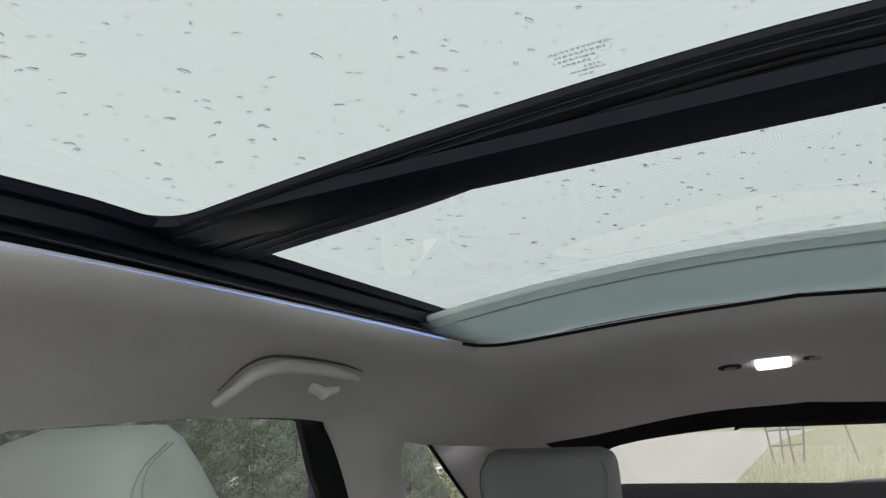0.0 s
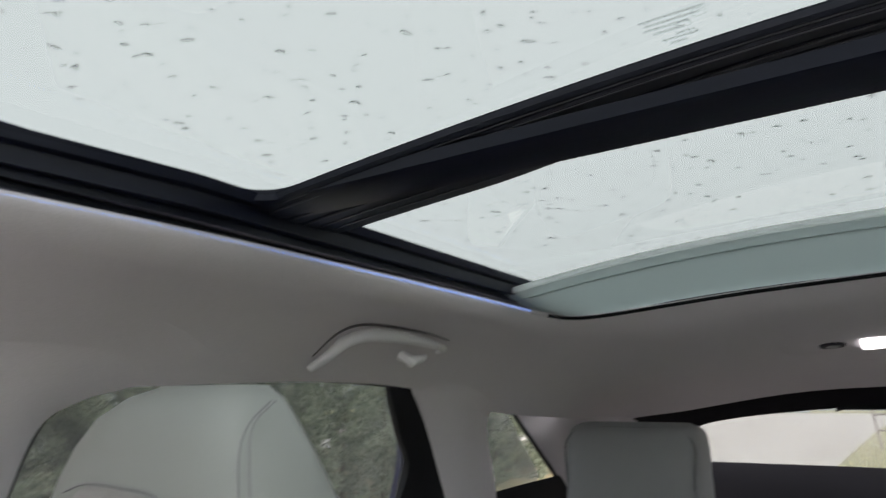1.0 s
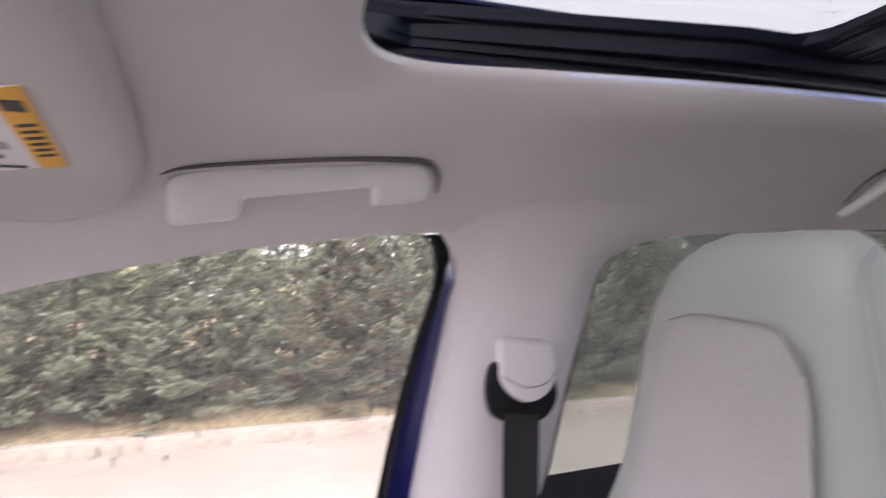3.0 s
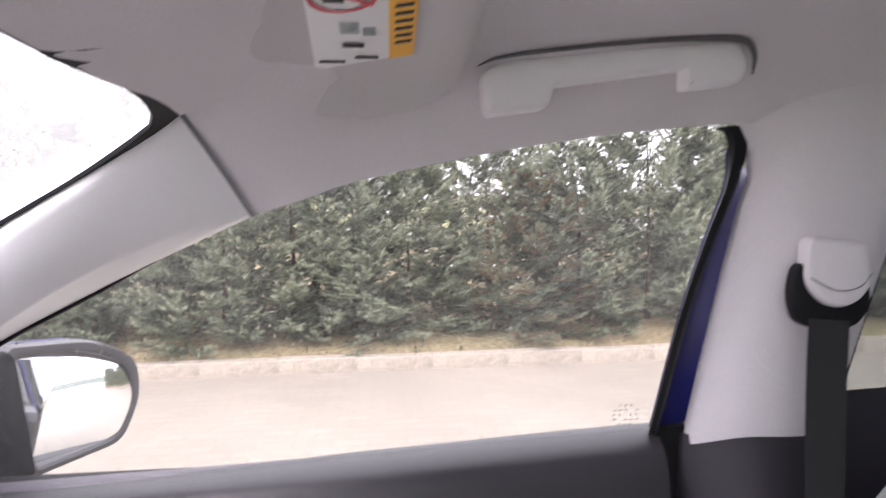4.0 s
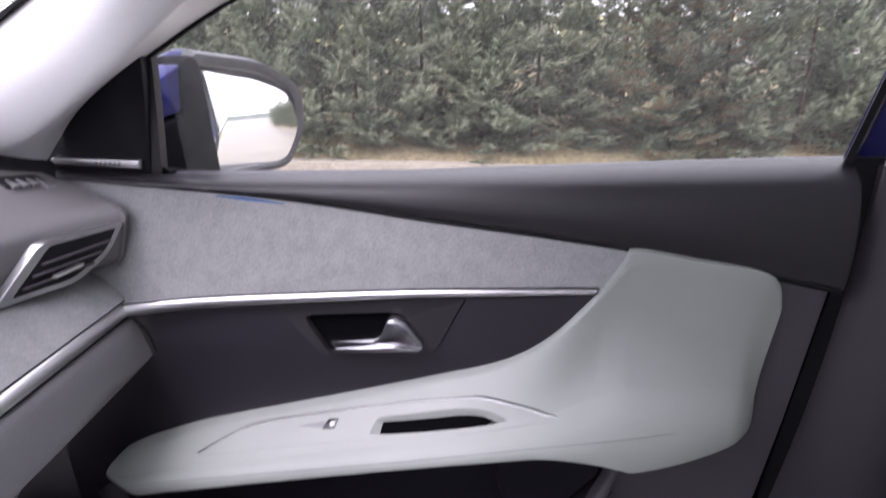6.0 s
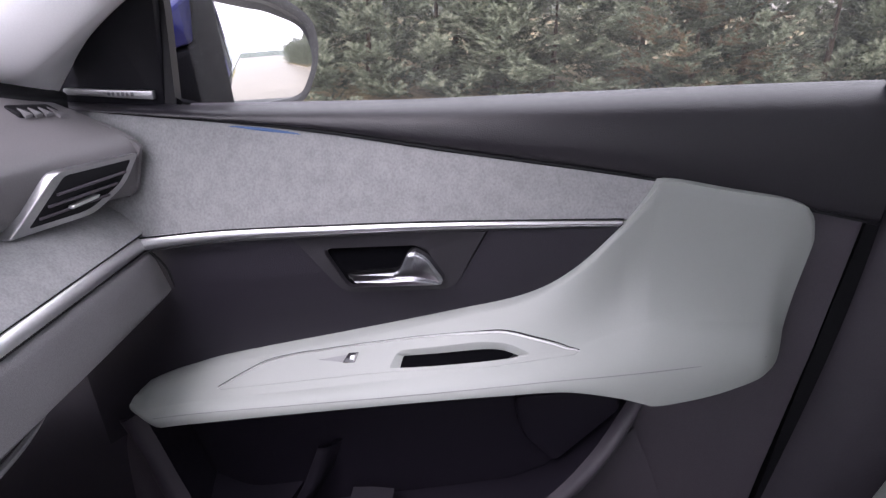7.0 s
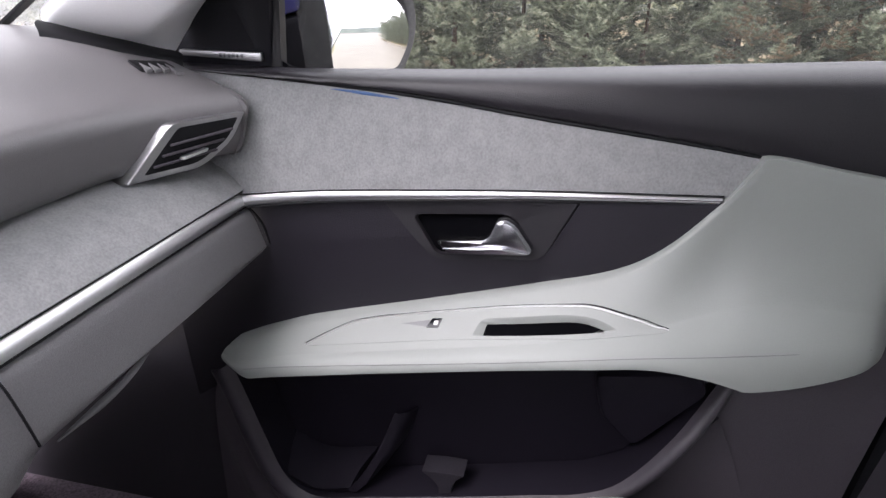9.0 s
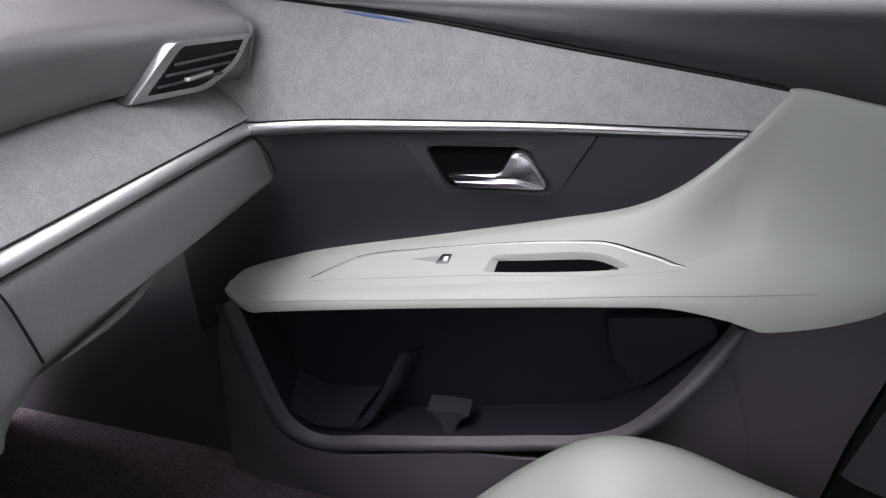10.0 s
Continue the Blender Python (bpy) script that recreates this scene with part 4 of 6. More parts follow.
door_part("pocket_wall", loft(rim_rows[:2], 60, 8, 0.0), POCKET_SHADE, "inner wall of the storage pocket, its shade in the colour")
door_part("pocket_rim", loft(rim_rows[1:], 60, 34, 0.0), RIM, "charcoal rim of the storage pocket")
low_rows = [[(-0.40, 0.690, 0.640), (-0.345, 0.676, 0.490), (-0.276, 0.672, 0.449), (-0.095, 0.672, 0.493), (0.064, 0.672, 0.534), (0.20, 0.730, 0.65)],
            [(-0.42, 0.700, 0.56), (-0.36, 0.684, 0.43), (-0.27, 0.682, 0.40), (-0.09, 0.682, 0.42), (0.07, 0.684, 0.45), (0.24, 0.737, 0.55)],
            [(-0.43, 0.71, 0.33), (-0.36, 0.70, 0.33), (-0.27, 0.70, 0.33), (-0.09, 0.70, 0.33), (0.08, 0.70, 0.33), (0.30, 0.738, 0.33)]]
door_part("lower_panel", loft(low_rows, 40, 16, 0.004), PANEL)
# bottle shelf at the front, the small rib of the floor and the raised rear corner of the pocket
door_part("bottle_shelf", loft([[(-0.318, 0.676, 0.506), (-0.275, 0.676, 0.489), (-0.228, 0.676, 0.499)], [(-0.322, 0.700, 0.516), (-0.275, 0.700, 0.500), (-0.222, 0.700, 0.510)], [(-0.325, 0.734, 0.530), (-0.275, 0.734, 0.514), (-0.205, 0.734, 0.528)]], 16, 8, 0.008), POCKET_SHADE)
door_part("bottle_divider", loft([[(-0.232, 0.680, 0.494), (-0.214, 0.684, 0.516), (-0.192, 0.694, 0.556), (-0.176, 0.712, 0.600)], [(-0.222, 0.684, 0.494), (-0.204, 0.688, 0.512), (-0.182, 0.698, 0.550), (-0.166, 0.716, 0.600)], [(-0.208, 0.734, 0.500), (-0.190, 0.734, 0.520), (-0.168, 0.734, 0.556), (-0.152, 0.734, 0.600)]], 24, 8, 0.004), POCKET_SHADE)
door_part("divider_rib", loft([[(-0.132, 0.704, 0.549), (-0.105, 0.704, 0.552), (-0.080, 0.704, 0.552)], [(-0.119, 0.705, 0.538), (-0.105, 0.705, 0.540), (-0.090, 0.705, 0.542)], [(-0.112, 0.706, 0.526), (-0.104, 0.706, 0.528), (-0.095, 0.706, 0.530)], [(-0.111, 0.706, 0.512), (-0.103, 0.706, 0.514), (-0.095, 0.706, 0.516)]], 12, 14, 0.028), material("rib_black", (0.022, 0.020, 0.027), 0.5, grain=0.2, bump=0.2), "small tapered rib on the pocket floor")
door_part("pocket_corner", slab(rounded([(0.060, 0.690), (0.168, 0.716), (0.182, 0.694), (0.112, 0.604), (0.072, 0.640)], 0.012, 4), lambda u, v, d: Vector((u, 0.715 + d - 0.10 * (u - 0.06), v)), 0.020, 0.005), POCKET_SHADE)

# mirror sail, window seals, blue door frame
sail = rounded([(-0.455, 1.000), (-0.420, 1.060), (-0.358, 1.104), (-0.300, 1.137), (-0.322, 1.000)], 0.004)
door_part("mirror_sail", slab(sail, lambda u, v, d: Vector((u, 0.743 + d - 0.2 * (v - 1.03), v)), 0.02, 0.003), material("matt_black_sail", (0.010, 0.010, 0.014), 0.5, grain=0.1, bump=0.1, spec=0.25), "black mirror sail panel")
badge = door_part("name_plate", slab(rounded([(-0.426, 1.0222), (-0.426, 1.0285), (-0.326, 1.0278), (-0.326, 1.0185)], 0.0015, 3), lambda u, v, d: Vector((u, 0.736 + d, v)), 0.006, 0.001), SATIN, "satin metal strip with small dark marks")
PLATE_INK = material("grey_engraving", (0.14, 0.14, 0.15), 0.5)
for k, w in enumerate((0.0030, 0.0024, 0.0030, 0.0032, 0.0024, 0.0030)):
    x = -0.376 + k * 0.0052
    door_part("mark", slab([(x, 1.0222), (x + w, 1.0220), (x + w, 1.0258), (x, 1.0260)], lambda u, v, d: Vector((u, 0.7355 + d, v)), 0.001, 0.0001), PLATE_INK, "", badge)
WINDOW_TOP = [(-0.43, 1.022), (-0.36, 1.096), (-0.248, 1.166), (-0.161, 1.210), (-0.08, 1.249), (0.0, 1.280), (0.102, 1.312), (0.203, 1.334), (0.306, 1.349), (0.409, 1.359), (0.431, 1.356)]
WINDOW_REAR = [(0.431, 1.357), (0.4390, 1.3525), (0.4450, 1.336), (0.4448, 1.300), (0.4300, 1.246), (0.4110, 1.160), (0.392, 1.040)]
door_part("window_seal", tube([(x, side_y(z) + 0.012, z - 0.001 + 0.003 * (x > -0.12) + 0.005 * (x > -0.01)) for x, z in WINDOW_TOP], [0.0035, 0.0035, 0.003, 0.003, 0.0025, 0.002, 0.002, 0.002, 0.002, 0.0025, 0.003], 8, 60), BLACK)
door_part("divider_bar", loft([[(-0.312, 0.733, 1.130), (-0.3155, 0.739, 1.104), (-0.3300, 0.748, 1.008)], [(-0.295, 0.732, 1.140), (-0.2995, 0.739, 1.104), (-0.3090, 0.748, 1.008)]], 8, 4, 0.014), material("dark_grey_bar", (0.016, 0.016, 0.019), 0.5, grain=0.1, bump=0.1))
seal_rows = [[(x + 0.013, side_y(z) + 0.030, z) for x, z in WINDOW_REAR], [(x, side_y(z) + 0.006, z) for x, z in WINDOW_REAR],
             [(x + 0.010 + 0.14 * max(0, z - 1.29), side_y(z) + 0.004, z + 0.002) for x, z in WINDOW_REAR], [(x + 0.011 + 0.14 * max(0, z - 1.29), side_y(z) + 0.014, z + 0.002) for x, z in WINDOW_REAR]]
door_part("rear_seal", loft(seal_rows, 40, 8, 0.0), BLACK, "black rubber window seal")
blue_rows = [[(x + 0.009, side_y(z) + 0.016, z + 0.002) for x, z in WINDOW_REAR[2:]], [(x + float(np.interp(z, [1.28, 1.35], [0.062, 0.012])) + 0.02 * (1.33 - z), side_y(z) + 0.040, z + 0.002) for x, z in WINDOW_REAR[2:]]]
door_part("painted_edge", loft(blue_rows, 30, 4, 0.006), BLUE, "deep blue painted door frame")
door_part("door_edge", loft([[(0.400, 0.75, 1.046), (0.410, 0.75, 0.94), (0.388, 0.75, 0.76), (0.345, 0.75, 0.40)], [(0.442, 0.755, 1.046), (0.446, 0.755, 0.94), (0.425, 0.755, 0.76), (0.38, 0.755, 0.40)]], 20, 4, 0.01), BLACK, "black rubber door edge")


def side_pane(outline):
    return slab(outline, lambda u, v, d: Vector((u, side_y(v) + 0.020 + d, v)), 0.004, 0.0005)


pane = door_part("window_pane", side_pane([(-0.29, 1.0), (-0.29, 1.16), (-0.08, 1.265), (0.10, 1.33), (0.30, 1.368), (0.455, 1.37), (0.45, 1.30), (0.405, 1.0)]), SIDEGLASS, "clear side window with rain on it")
pane.visible_shadow = False
stamp = thing("glass_stamp", "small dark printed glass mark on the side window", "marking", at=(0.36, 0.762, 1.06))
for r, (w, h) in enumerate(((0.020, 0.0022), (0.026, 0.0016), (0.012, 0.0030), (0.028, 0.0016), (0.024, 0.0016))):
    for k in range(5):
        x0 = -0.014 + k * 0.0062 + 0.001 * (r % 2)
        if (k * 7 + r * 3) % 4:
            part("bar", block((w / 7, 0.0004, h), (x0 + 0.012, -0.0022 + 0.2 * (0.010 - 0.0055 * r) * -1, 0.010 - 0.0055 * r), 0), PALE_INK, stamp, smooth=0)

# ---- door mirror ----
mirror = thing("door_mirror", "black and blue door mirror with a large glass", "door mirror", at=(-0.28, 0.95, 1.04))
MN = Vector((0.93, -0.36, 0.05)).normalized()
MU = Vector((0.36, 0.93, 0.0)).normalized()


def on_mirror(u, v, d):
    return MU * u + Vector((0, 0, 1)) * v - MN * d


glass_out = rounded([(-0.084, 0.078), (0.028, 0.062), (0.092, 0.028), (0.096, -0.02), (0.062, -0.066), (-0.066, -0.060)], [0.012, 0.03, 0.03, 0.03, 0.02, 0.012], 5)
GN = Vector((0.867, -0.49, 0.09)).normalized()
GU = Vector((0.49, 0.867, 0.0)).normalized()
part("mirror_glass", slab(glass_out, lambda u, v, d: GU * u * 1.02 + GN.cross(GU) * v * 1.02 - GN * (d + 0.017), 0.003, 0.001), MIRROR, mirror, "mirror glass")
rim = [(p.x * 1.15 + 0.002, p.y * 1.17 + 0.001) for p in glass_out]
bm = bmesh.new()
skin(bm, [[on_mirror(p.x * 1.0, p.y * 1.0, 0.024) for p in glass_out], [on_mirror(p.x * 1.005, p.y * 1.005, 0.003) for p in glass_out], [on_mirror(*p, 0.0) for p in [((a.x * 0.6 + b[0] * 0.4), (a.y * 0.6 + b[1] * 0.4)) for a, b in zip(glass_out, rim)]],
          [on_mirror(*p, 0.001) for p in rim], [on_mirror(p[0] * 1.05, p[1] * 1.06, 0.014) for p in rim]], True)
bmesh.ops.recalc_face_normals(bm, faces=bm.faces)
part("housing_rim", bm, material("grey_mirror_rim", (0.050, 0.050, 0.054), 0.45, grain=0.2, bump=0.2), mirror, "charcoal mirror rim")
bm = bmesh.new()
shell = []
for s, d in ((1.05, 0.014), (1.06, 0.035), (1.0, 0.060), (0.82, 0.085), (0.5, 0.103), (0.1, 0.110)):
    shell.append([on_mirror(p[0] * s - 0.02 * (1 - s), p[1] * s * 1.01, d) for p in rim])
vs = skin(bm, shell, True)
bm.faces.new(vs[-1])
bmesh.ops.recalc_face_normals(bm, faces=bm.faces)
part("shell", bm, BLUE, mirror, "deep blue mirror shell")
part("inner_cover", slab(rounded([(-0.112, 0.078), (-0.096, 0.092), (-0.083, 0.080), (-0.067, -0.062), (-0.080, -0.078), (-0.160, -0.066), (-0.160, 0.014), (-0.116, 0.020)], 0.008), lambda u, v, d: on_mirror(u, v, d - 0.004 - 0.10 * (u + 0.065)), 0.05, 0.006), HOUSING, mirror, "charcoal mirror housing")
part("side_cap", slab(rounded([(-0.150, 0.060), (-0.108, 0.082), (-0.112, 0.024), (-0.154, 0.018)], 0.008), lambda u, v, d: on_mirror(u, v, d + 0.000 - 0.10 * (u + 0.065)), 0.05, 0.006), BLUE, mirror, "deep blue painted side cap")
part("foot", loft([[(-0.03, -0.20, -0.02), (-0.05, -0.12, -0.04), (-0.06, -0.05, -0.05)], [(-0.06, -0.20, -0.055), (-0.07, -0.12, -0.07), (-0.08, -0.05, -0.075)], [(-0.10, -0.20, -0.03), (-0.11, -0.12, -0.045), (-0.12, -0.05, -0.05)]], 10, 8, 0.01), HOUSING, mirror)

# ---- dashboard ----
dash = thing("dashboard", "charcoal dashboard with grey cloth shelf and chrome strip", "dashboard", at=(-0.6, 0, 0.9))
DASH_AT = Matrix.Translation((0.6, 0, -0.9))


def dash_part(name, bm, mat, label="", parent=None, smooth=40):
    bmesh.ops.transform(bm, matrix=DASH_AT, verts=bm.verts)
    return part(name, bm, mat, parent or dash, label, smooth)


def nose(y):
    """The front edge of the upper dashboard at a place across the car: x and z."""
    t = max(0.0, min(1.0, (y - 0.572) / 0.13))
    return -0.388 + 0.061 * t**1.3, 0.991 - 0.013 * max(0.0, (y - 0.40) / 0.29)


STATIONS = (-0.72, -0.4, -0.1, 0.2, 0.40, 0.53, 0.61, 0.66, 0.702)


def dash_curve(fn):
    return [fn(y) for y in STATIONS]


def fall(y, amount, start=0.562):
    return amount * max(0.0, (y - start) / 0.135) ** 2


upper = [dash_curve(lambda y: (-1.05, y, 1.00)), dash_curve(lambda y: (-0.80, y, 1.035 - fall(y, 0.01))), dash_curve(lambda y: (-0.58, y, 1.062 - fall(y, 0.012))),
         dash_curve(lambda y: (-0.47, y, 1.052 - fall(y, 0.013))), dash_curve(lambda y: (nose(y)[0] - 0.030, y, nose(y)[1] + 0.026 - fall(y, 0.005))),
         dash_curve(lambda y: (nose(y)[0] - 0.004, y, nose(y)[1] + 0.006)), dash_curve(lambda y: (nose(y)[0], y, nose(y)[1])), dash_curve(lambda y: (nose(y)[0] - 0.003, y, nose(y)[1] - 0.012)),
         dash_curve(lambda y: (nose(y)[0] - 0.012, y, nose(y)[1] - 0.045)), dash_curve(lambda y: (nose(y)[0] - 0.022, y, 0.928 - fall(y, 0.004))), dash_curve(lambda y: (nose(y)[0] - 0.05, y, 0.924))]
bm = loft(upper, 60, 50, 0.0)
dash_part("upper_pad", bm, DASH_SKIN, "charcoal soft dashboard top", smooth=100)
end = [(c[-1][0], c[-1][2]) for c in upper]
dash_part("end_cap", slab([Vector(p) for p in end], lambda u, v, d: Vector((u, 0.7025 - d, v)), 0.006, 0.0005), DASH_SKIN)
shelf_rows = [dash_curve(lambda y: (-0.47, y, 0.926)), dash_curve(lambda y: (-0.415, y, 0.921)), dash_curve(lambda y: (-0.372, y, 0.9025)), dash_curve(lambda y: (-0.352, y, 0.8885)), dash_curve(lambda y: (-0.3445, y, 0.8810))]
dash_part("cloth_shelf", loft(shelf_rows, 40, 10, 0.004), CLOTH, "grey woven cloth dashboard shelf")
strip_rows = [dash_curve(lambda y: (-0.349, y, 0.8795)), dash_curve(lambda y: (-0.3440, y, 0.8810)), dash_curve(lambda y: (-0.3405, y, 0.8775)), dash_curve(lambda y: (-0.338, y, 0.8715)), dash_curve(lambda y: (-0.338, y, 0.867)), dash_curve(lambda y: (-0.346, y, 0.865))]
dash_part("chrome_strip", loft(strip_rows, 40, 14, 0.0), CHROME, "satin chrome dashboard strip")
dash_part("strip_joint", tube([(-0.3442, y, 0.8815) for y in STATIONS], 0.0008, 6, 40), BLACK)
dash_part("strip_joint", tube([(-0.3385, y, 0.8655) for y in STATIONS], 0.0010, 6, 40), BLACK)
GLOVE = ((-0.352, 0.866, 0.0, 0), (-0.340, 0.862, 0.0, 0), (-0.334, 0.852, 0.003, 0.2), (-0.327, 0.826, 0.006, 0.8), (-0.324, 0.814, 0.007, 1), (-0.331, 0.807, 0.004, 1), (-0.345, 0.800, 0.0, 1), (-0.40, 0.775, -0.02, 1), (-0.48, 0.70, -0.02, 1), (-0.56, 0.60, -0.02, 0))
glove_rows = [[(x, y + (e if y > 0.6 else 0), z - k * float(np.interp(y, [0.20, 0.30, 0.357, 0.70], [0.075, 0.055, 0.012, 0.0]))) for y in (-0.72, 0.0, 0.20, 0.30, 0.352, 0.40, 0.52, 0.62, 0.695)] for x, z, e, k in GLOVE]
DASH_GREY = material("grey_dash_plastic", (0.19, 0.185, 0.195), 0.5, grain=0.2, grain_size=900, bump=0.25)
dash_part("glovebox", loft(glove_rows, 44, 50, 0.0), DASH_GREY, "dark grey glovebox lid")
dash_part("shut_line", tube([(-0.3385, 0.350, 0.863), (-0.3325, 0.3515, 0.852), (-0.3255, 0.354, 0.824), (-0.3225, 0.3565, 0.803)], 0.0011, 6, 20), BLACK)
dash_part("end_joint", tube([(-0.3400, 0.6960, 0.8640), (-0.3315, 0.6980, 0.8545), (-0.3245, 0.7010, 0.8400), (-0.3200, 0.7030, 0.8180)], [0.0016, 0.0016, 0.0014, 0.0008], 8, 24), BLACK, "dark joint at the end of the dashboard")
dash_part("glovebox_grip", tube([(-0.345, 0.520, 0.797), (-0.338, 0.490, 0.7915), (-0.335, 0.445, 0.786), (-0.337, 0.384, 0.783)], [0.0008, 0.003, 0.0038, 0.0008], 8, 24), DASH_GREY, "grip lip under the glovebox lid")

vent_frame = [(0.576, 0.921), (0.617, 0.974), (0.694, 0.973), (0.681, 0.943), (0.650, 0.922)]


def on_dash(u, v, d):
    """The flat face of the vent: y = u, z = v, d into it."""
    return Vector((-0.3895 + 0.475 * (u - 0.577) + 0.2 * (v - 0.95) - d, u, v))


vent = dash_part("air_vent", slab(rounded(vent_frame, [0.003, 0.008, 0.003, 0.012, 0.01], 4), lambda u, v, d: on_dash(u, v, d - 0.002), 0.030, 0.0015), SATIN, "satin chrome air vent with black slats")
opening = rounded([(0.592, 0.9275), (0.6235, 0.969), (0.685, 0.9685), (0.675, 0.947), (0.645, 0.928)], [0.002, 0.004, 0.002, 0.008, 0.010], 4)
dash_part("duct", slab(opening, lambda u, v, d: on_dash(u, v, d - 0.0028), 0.004, 0.0005), BLACK, "", vent)
for k in range(3):
    v = 0.934 + 0.0095 * k
    a, b = 0.600 + 0.0078 * k, 0.662 + 0.008 * k
    dash_part("slat", slab([(a, v - 0.001), (b, v + 0.003), (b, v + 0.0055), (a, v + 0.0012)], lambda u, v, d: on_dash(u, v, d - 0.0055), 0.003, 0.0006), PANEL, "", vent)
dash_part("vent_tab", slab(rounded([(0.624, 0.936), (0.648, 0.940), (0.649, 0.9435), (0.625, 0.9395)], 0.001, 3), lambda u, v, d: on_dash(u, v, d - 0.0095), 0.006, 0.001), CHROME, "chrome vent tab", vent)
# black strip stands in for the shaded gap between pillar foot and dashboard
dash_part("pillar_gap", loft([[(-0.50, 0.625, 1.0660), (-0.4715, 0.6620, 1.0520), (-0.4504, 0.6905, 1.0415), (-0.4200, 0.7280, 1.0270)], [(-0.492, 0.612, 1.0640), (-0.4620, 0.6500, 1.0490), (-0.4420, 0.6790, 1.0390), (-0.4140, 0.7250, 1.0240)],
                                 [(-0.480, 0.602, 1.0560), (-0.4526, 0.6374, 1.0425), (-0.4338, 0.6671, 1.0335), (-0.4080, 0.7150, 1.0195)], [(-0.480, 0.602, 1.046), (-0.4526, 0.6374, 1.0325), (-0.4338, 0.6671, 1.0235), (-0.4080, 0.7150, 1.0060)]], 20, 12, 0.0), BLACK, "black strip for the dark gap under the windscreen pillar")
# demister grille on the end of the dashboard
def on_top(u, v, d):
    """On the slope of the dashboard's end: x = u, y = v."""
    return Vector((u, v, 1.0492 - d - 0.471 * (u + 0.47)))


grille = dash_part("demister", slab(rounded([(-0.4250, 0.646), (-0.4114, 0.688), (-0.3976, 0.6865), (-0.4000, 0.668), (-0.4085, 0.6445)], 0.003, 3), lambda u, v, d: on_top(u, v, d - 0.0008), 0.004, 0.0008), BLACK, "dark demister grille")
for k in range(3):
    y = 0.6455 + 0.0100 * k
    x = -0.4075 + 0.0030 * k
    dash_part("fin", slab([(x - 0.0075, y + 0.0060), (x + 0.0050, y + 0.0090), (x + 0.0050, y - 0.0010)], lambda u, v, d: on_top(u, v, d - 0.0022), 0.003, 0.0003), DASH_GREY, "", grille)
dash_part("fin", slab([(-0.4060, 0.6800), (-0.3875, 0.6845), (-0.3895, 0.6745)], lambda u, v, d: on_top(u, v, d - 0.0022), 0.003, 0.0003), DASH_GREY, "", grille)
dash_part("foot_wall", loft([[(-0.56, -0.72, 0.62), (-0.56, 0.70, 0.62)], [(-0.75, -0.72, 0.50), (-0.75, 0.70, 0.50)], [(-0.85, -0.72, 0.33), (-0.85, 0.70, 0.33)]], 8, 8, 0.01), CARPET)
for s in (1, -1):
    dash_part("kick_panel", loft([[(-0.44, s * 0.735, 1.0), (-1.0, s * 0.735, 1.0)], [(-0.44, s * 0.735, 0.33), (-1.0, s * 0.735, 0.33)]], 4, 4, 0.02), RIM)
for s in (1, -1):
    tagged(part("trim_body_side", slab([(-0.5, 0.30), (1.5, 0.30), (1.5, 1.0), (-0.5, 1.0)], lambda u, v, d, s=s: Vector((u, s * (0.80 + d), v)), 0.02, 0.002), BLACK), "dark inner side of the car body", "body side", kind="structure")

# ---- grab handles, visor, belt ----


# dark tubes over the grab handles stand in for the shade there
SHADOW_GAP = material("gap_shade_grey", (0.13, 0.122, 0.13), 0.9)


def front_handle():
    h = thing("grab_handle", "pale grey plastic grab handle, folded up", "grab handle", "grab handles", at=(0.305, 0.618, 1.3960))
    out = rounded([(-0.126, 0.000), (-0.121, -0.039), (-0.0616, -0.0326), (-0.058, -0.0135), (0.066, 0.001), (0.066, -0.017), (0.120, -0.012), (0.1246, 0.004), (0.115, 0.0225), (0.06, 0.021), (-0.10, 0.008)],
                  [0.012, 0.007, 0.010, 0.006, 0.004, 0.006, 0.008, 0.010, 0.014, 0.03, 0.02], 5)
    part("grip", slab(out, lambda u, v, d: Vector((u * 0.875, -0.018 + d - 0.10 * v, v * 0.92)), 0.022, 0.006), TRIM, h)
    part("recess_shade", tube([(-0.112, -0.014, 0.003), (-0.095, -0.022, 0.0075), (-0.055, -0.025, 0.0125), (0.02, -0.026, 0.0195), (0.07, -0.024, 0.0225), (0.100, -0.021, 0.0220), (0.113, -0.016, 0.012), (0.114, -0.012, -0.004)], [0.001, 0.002, 0.0022, 0.0022, 0.0026, 0.0034, 0.0040, 0.001], 10, 60, 0.8), SHADOW_GAP, h, "dark tube drawn for the shade over the handle")
    return h


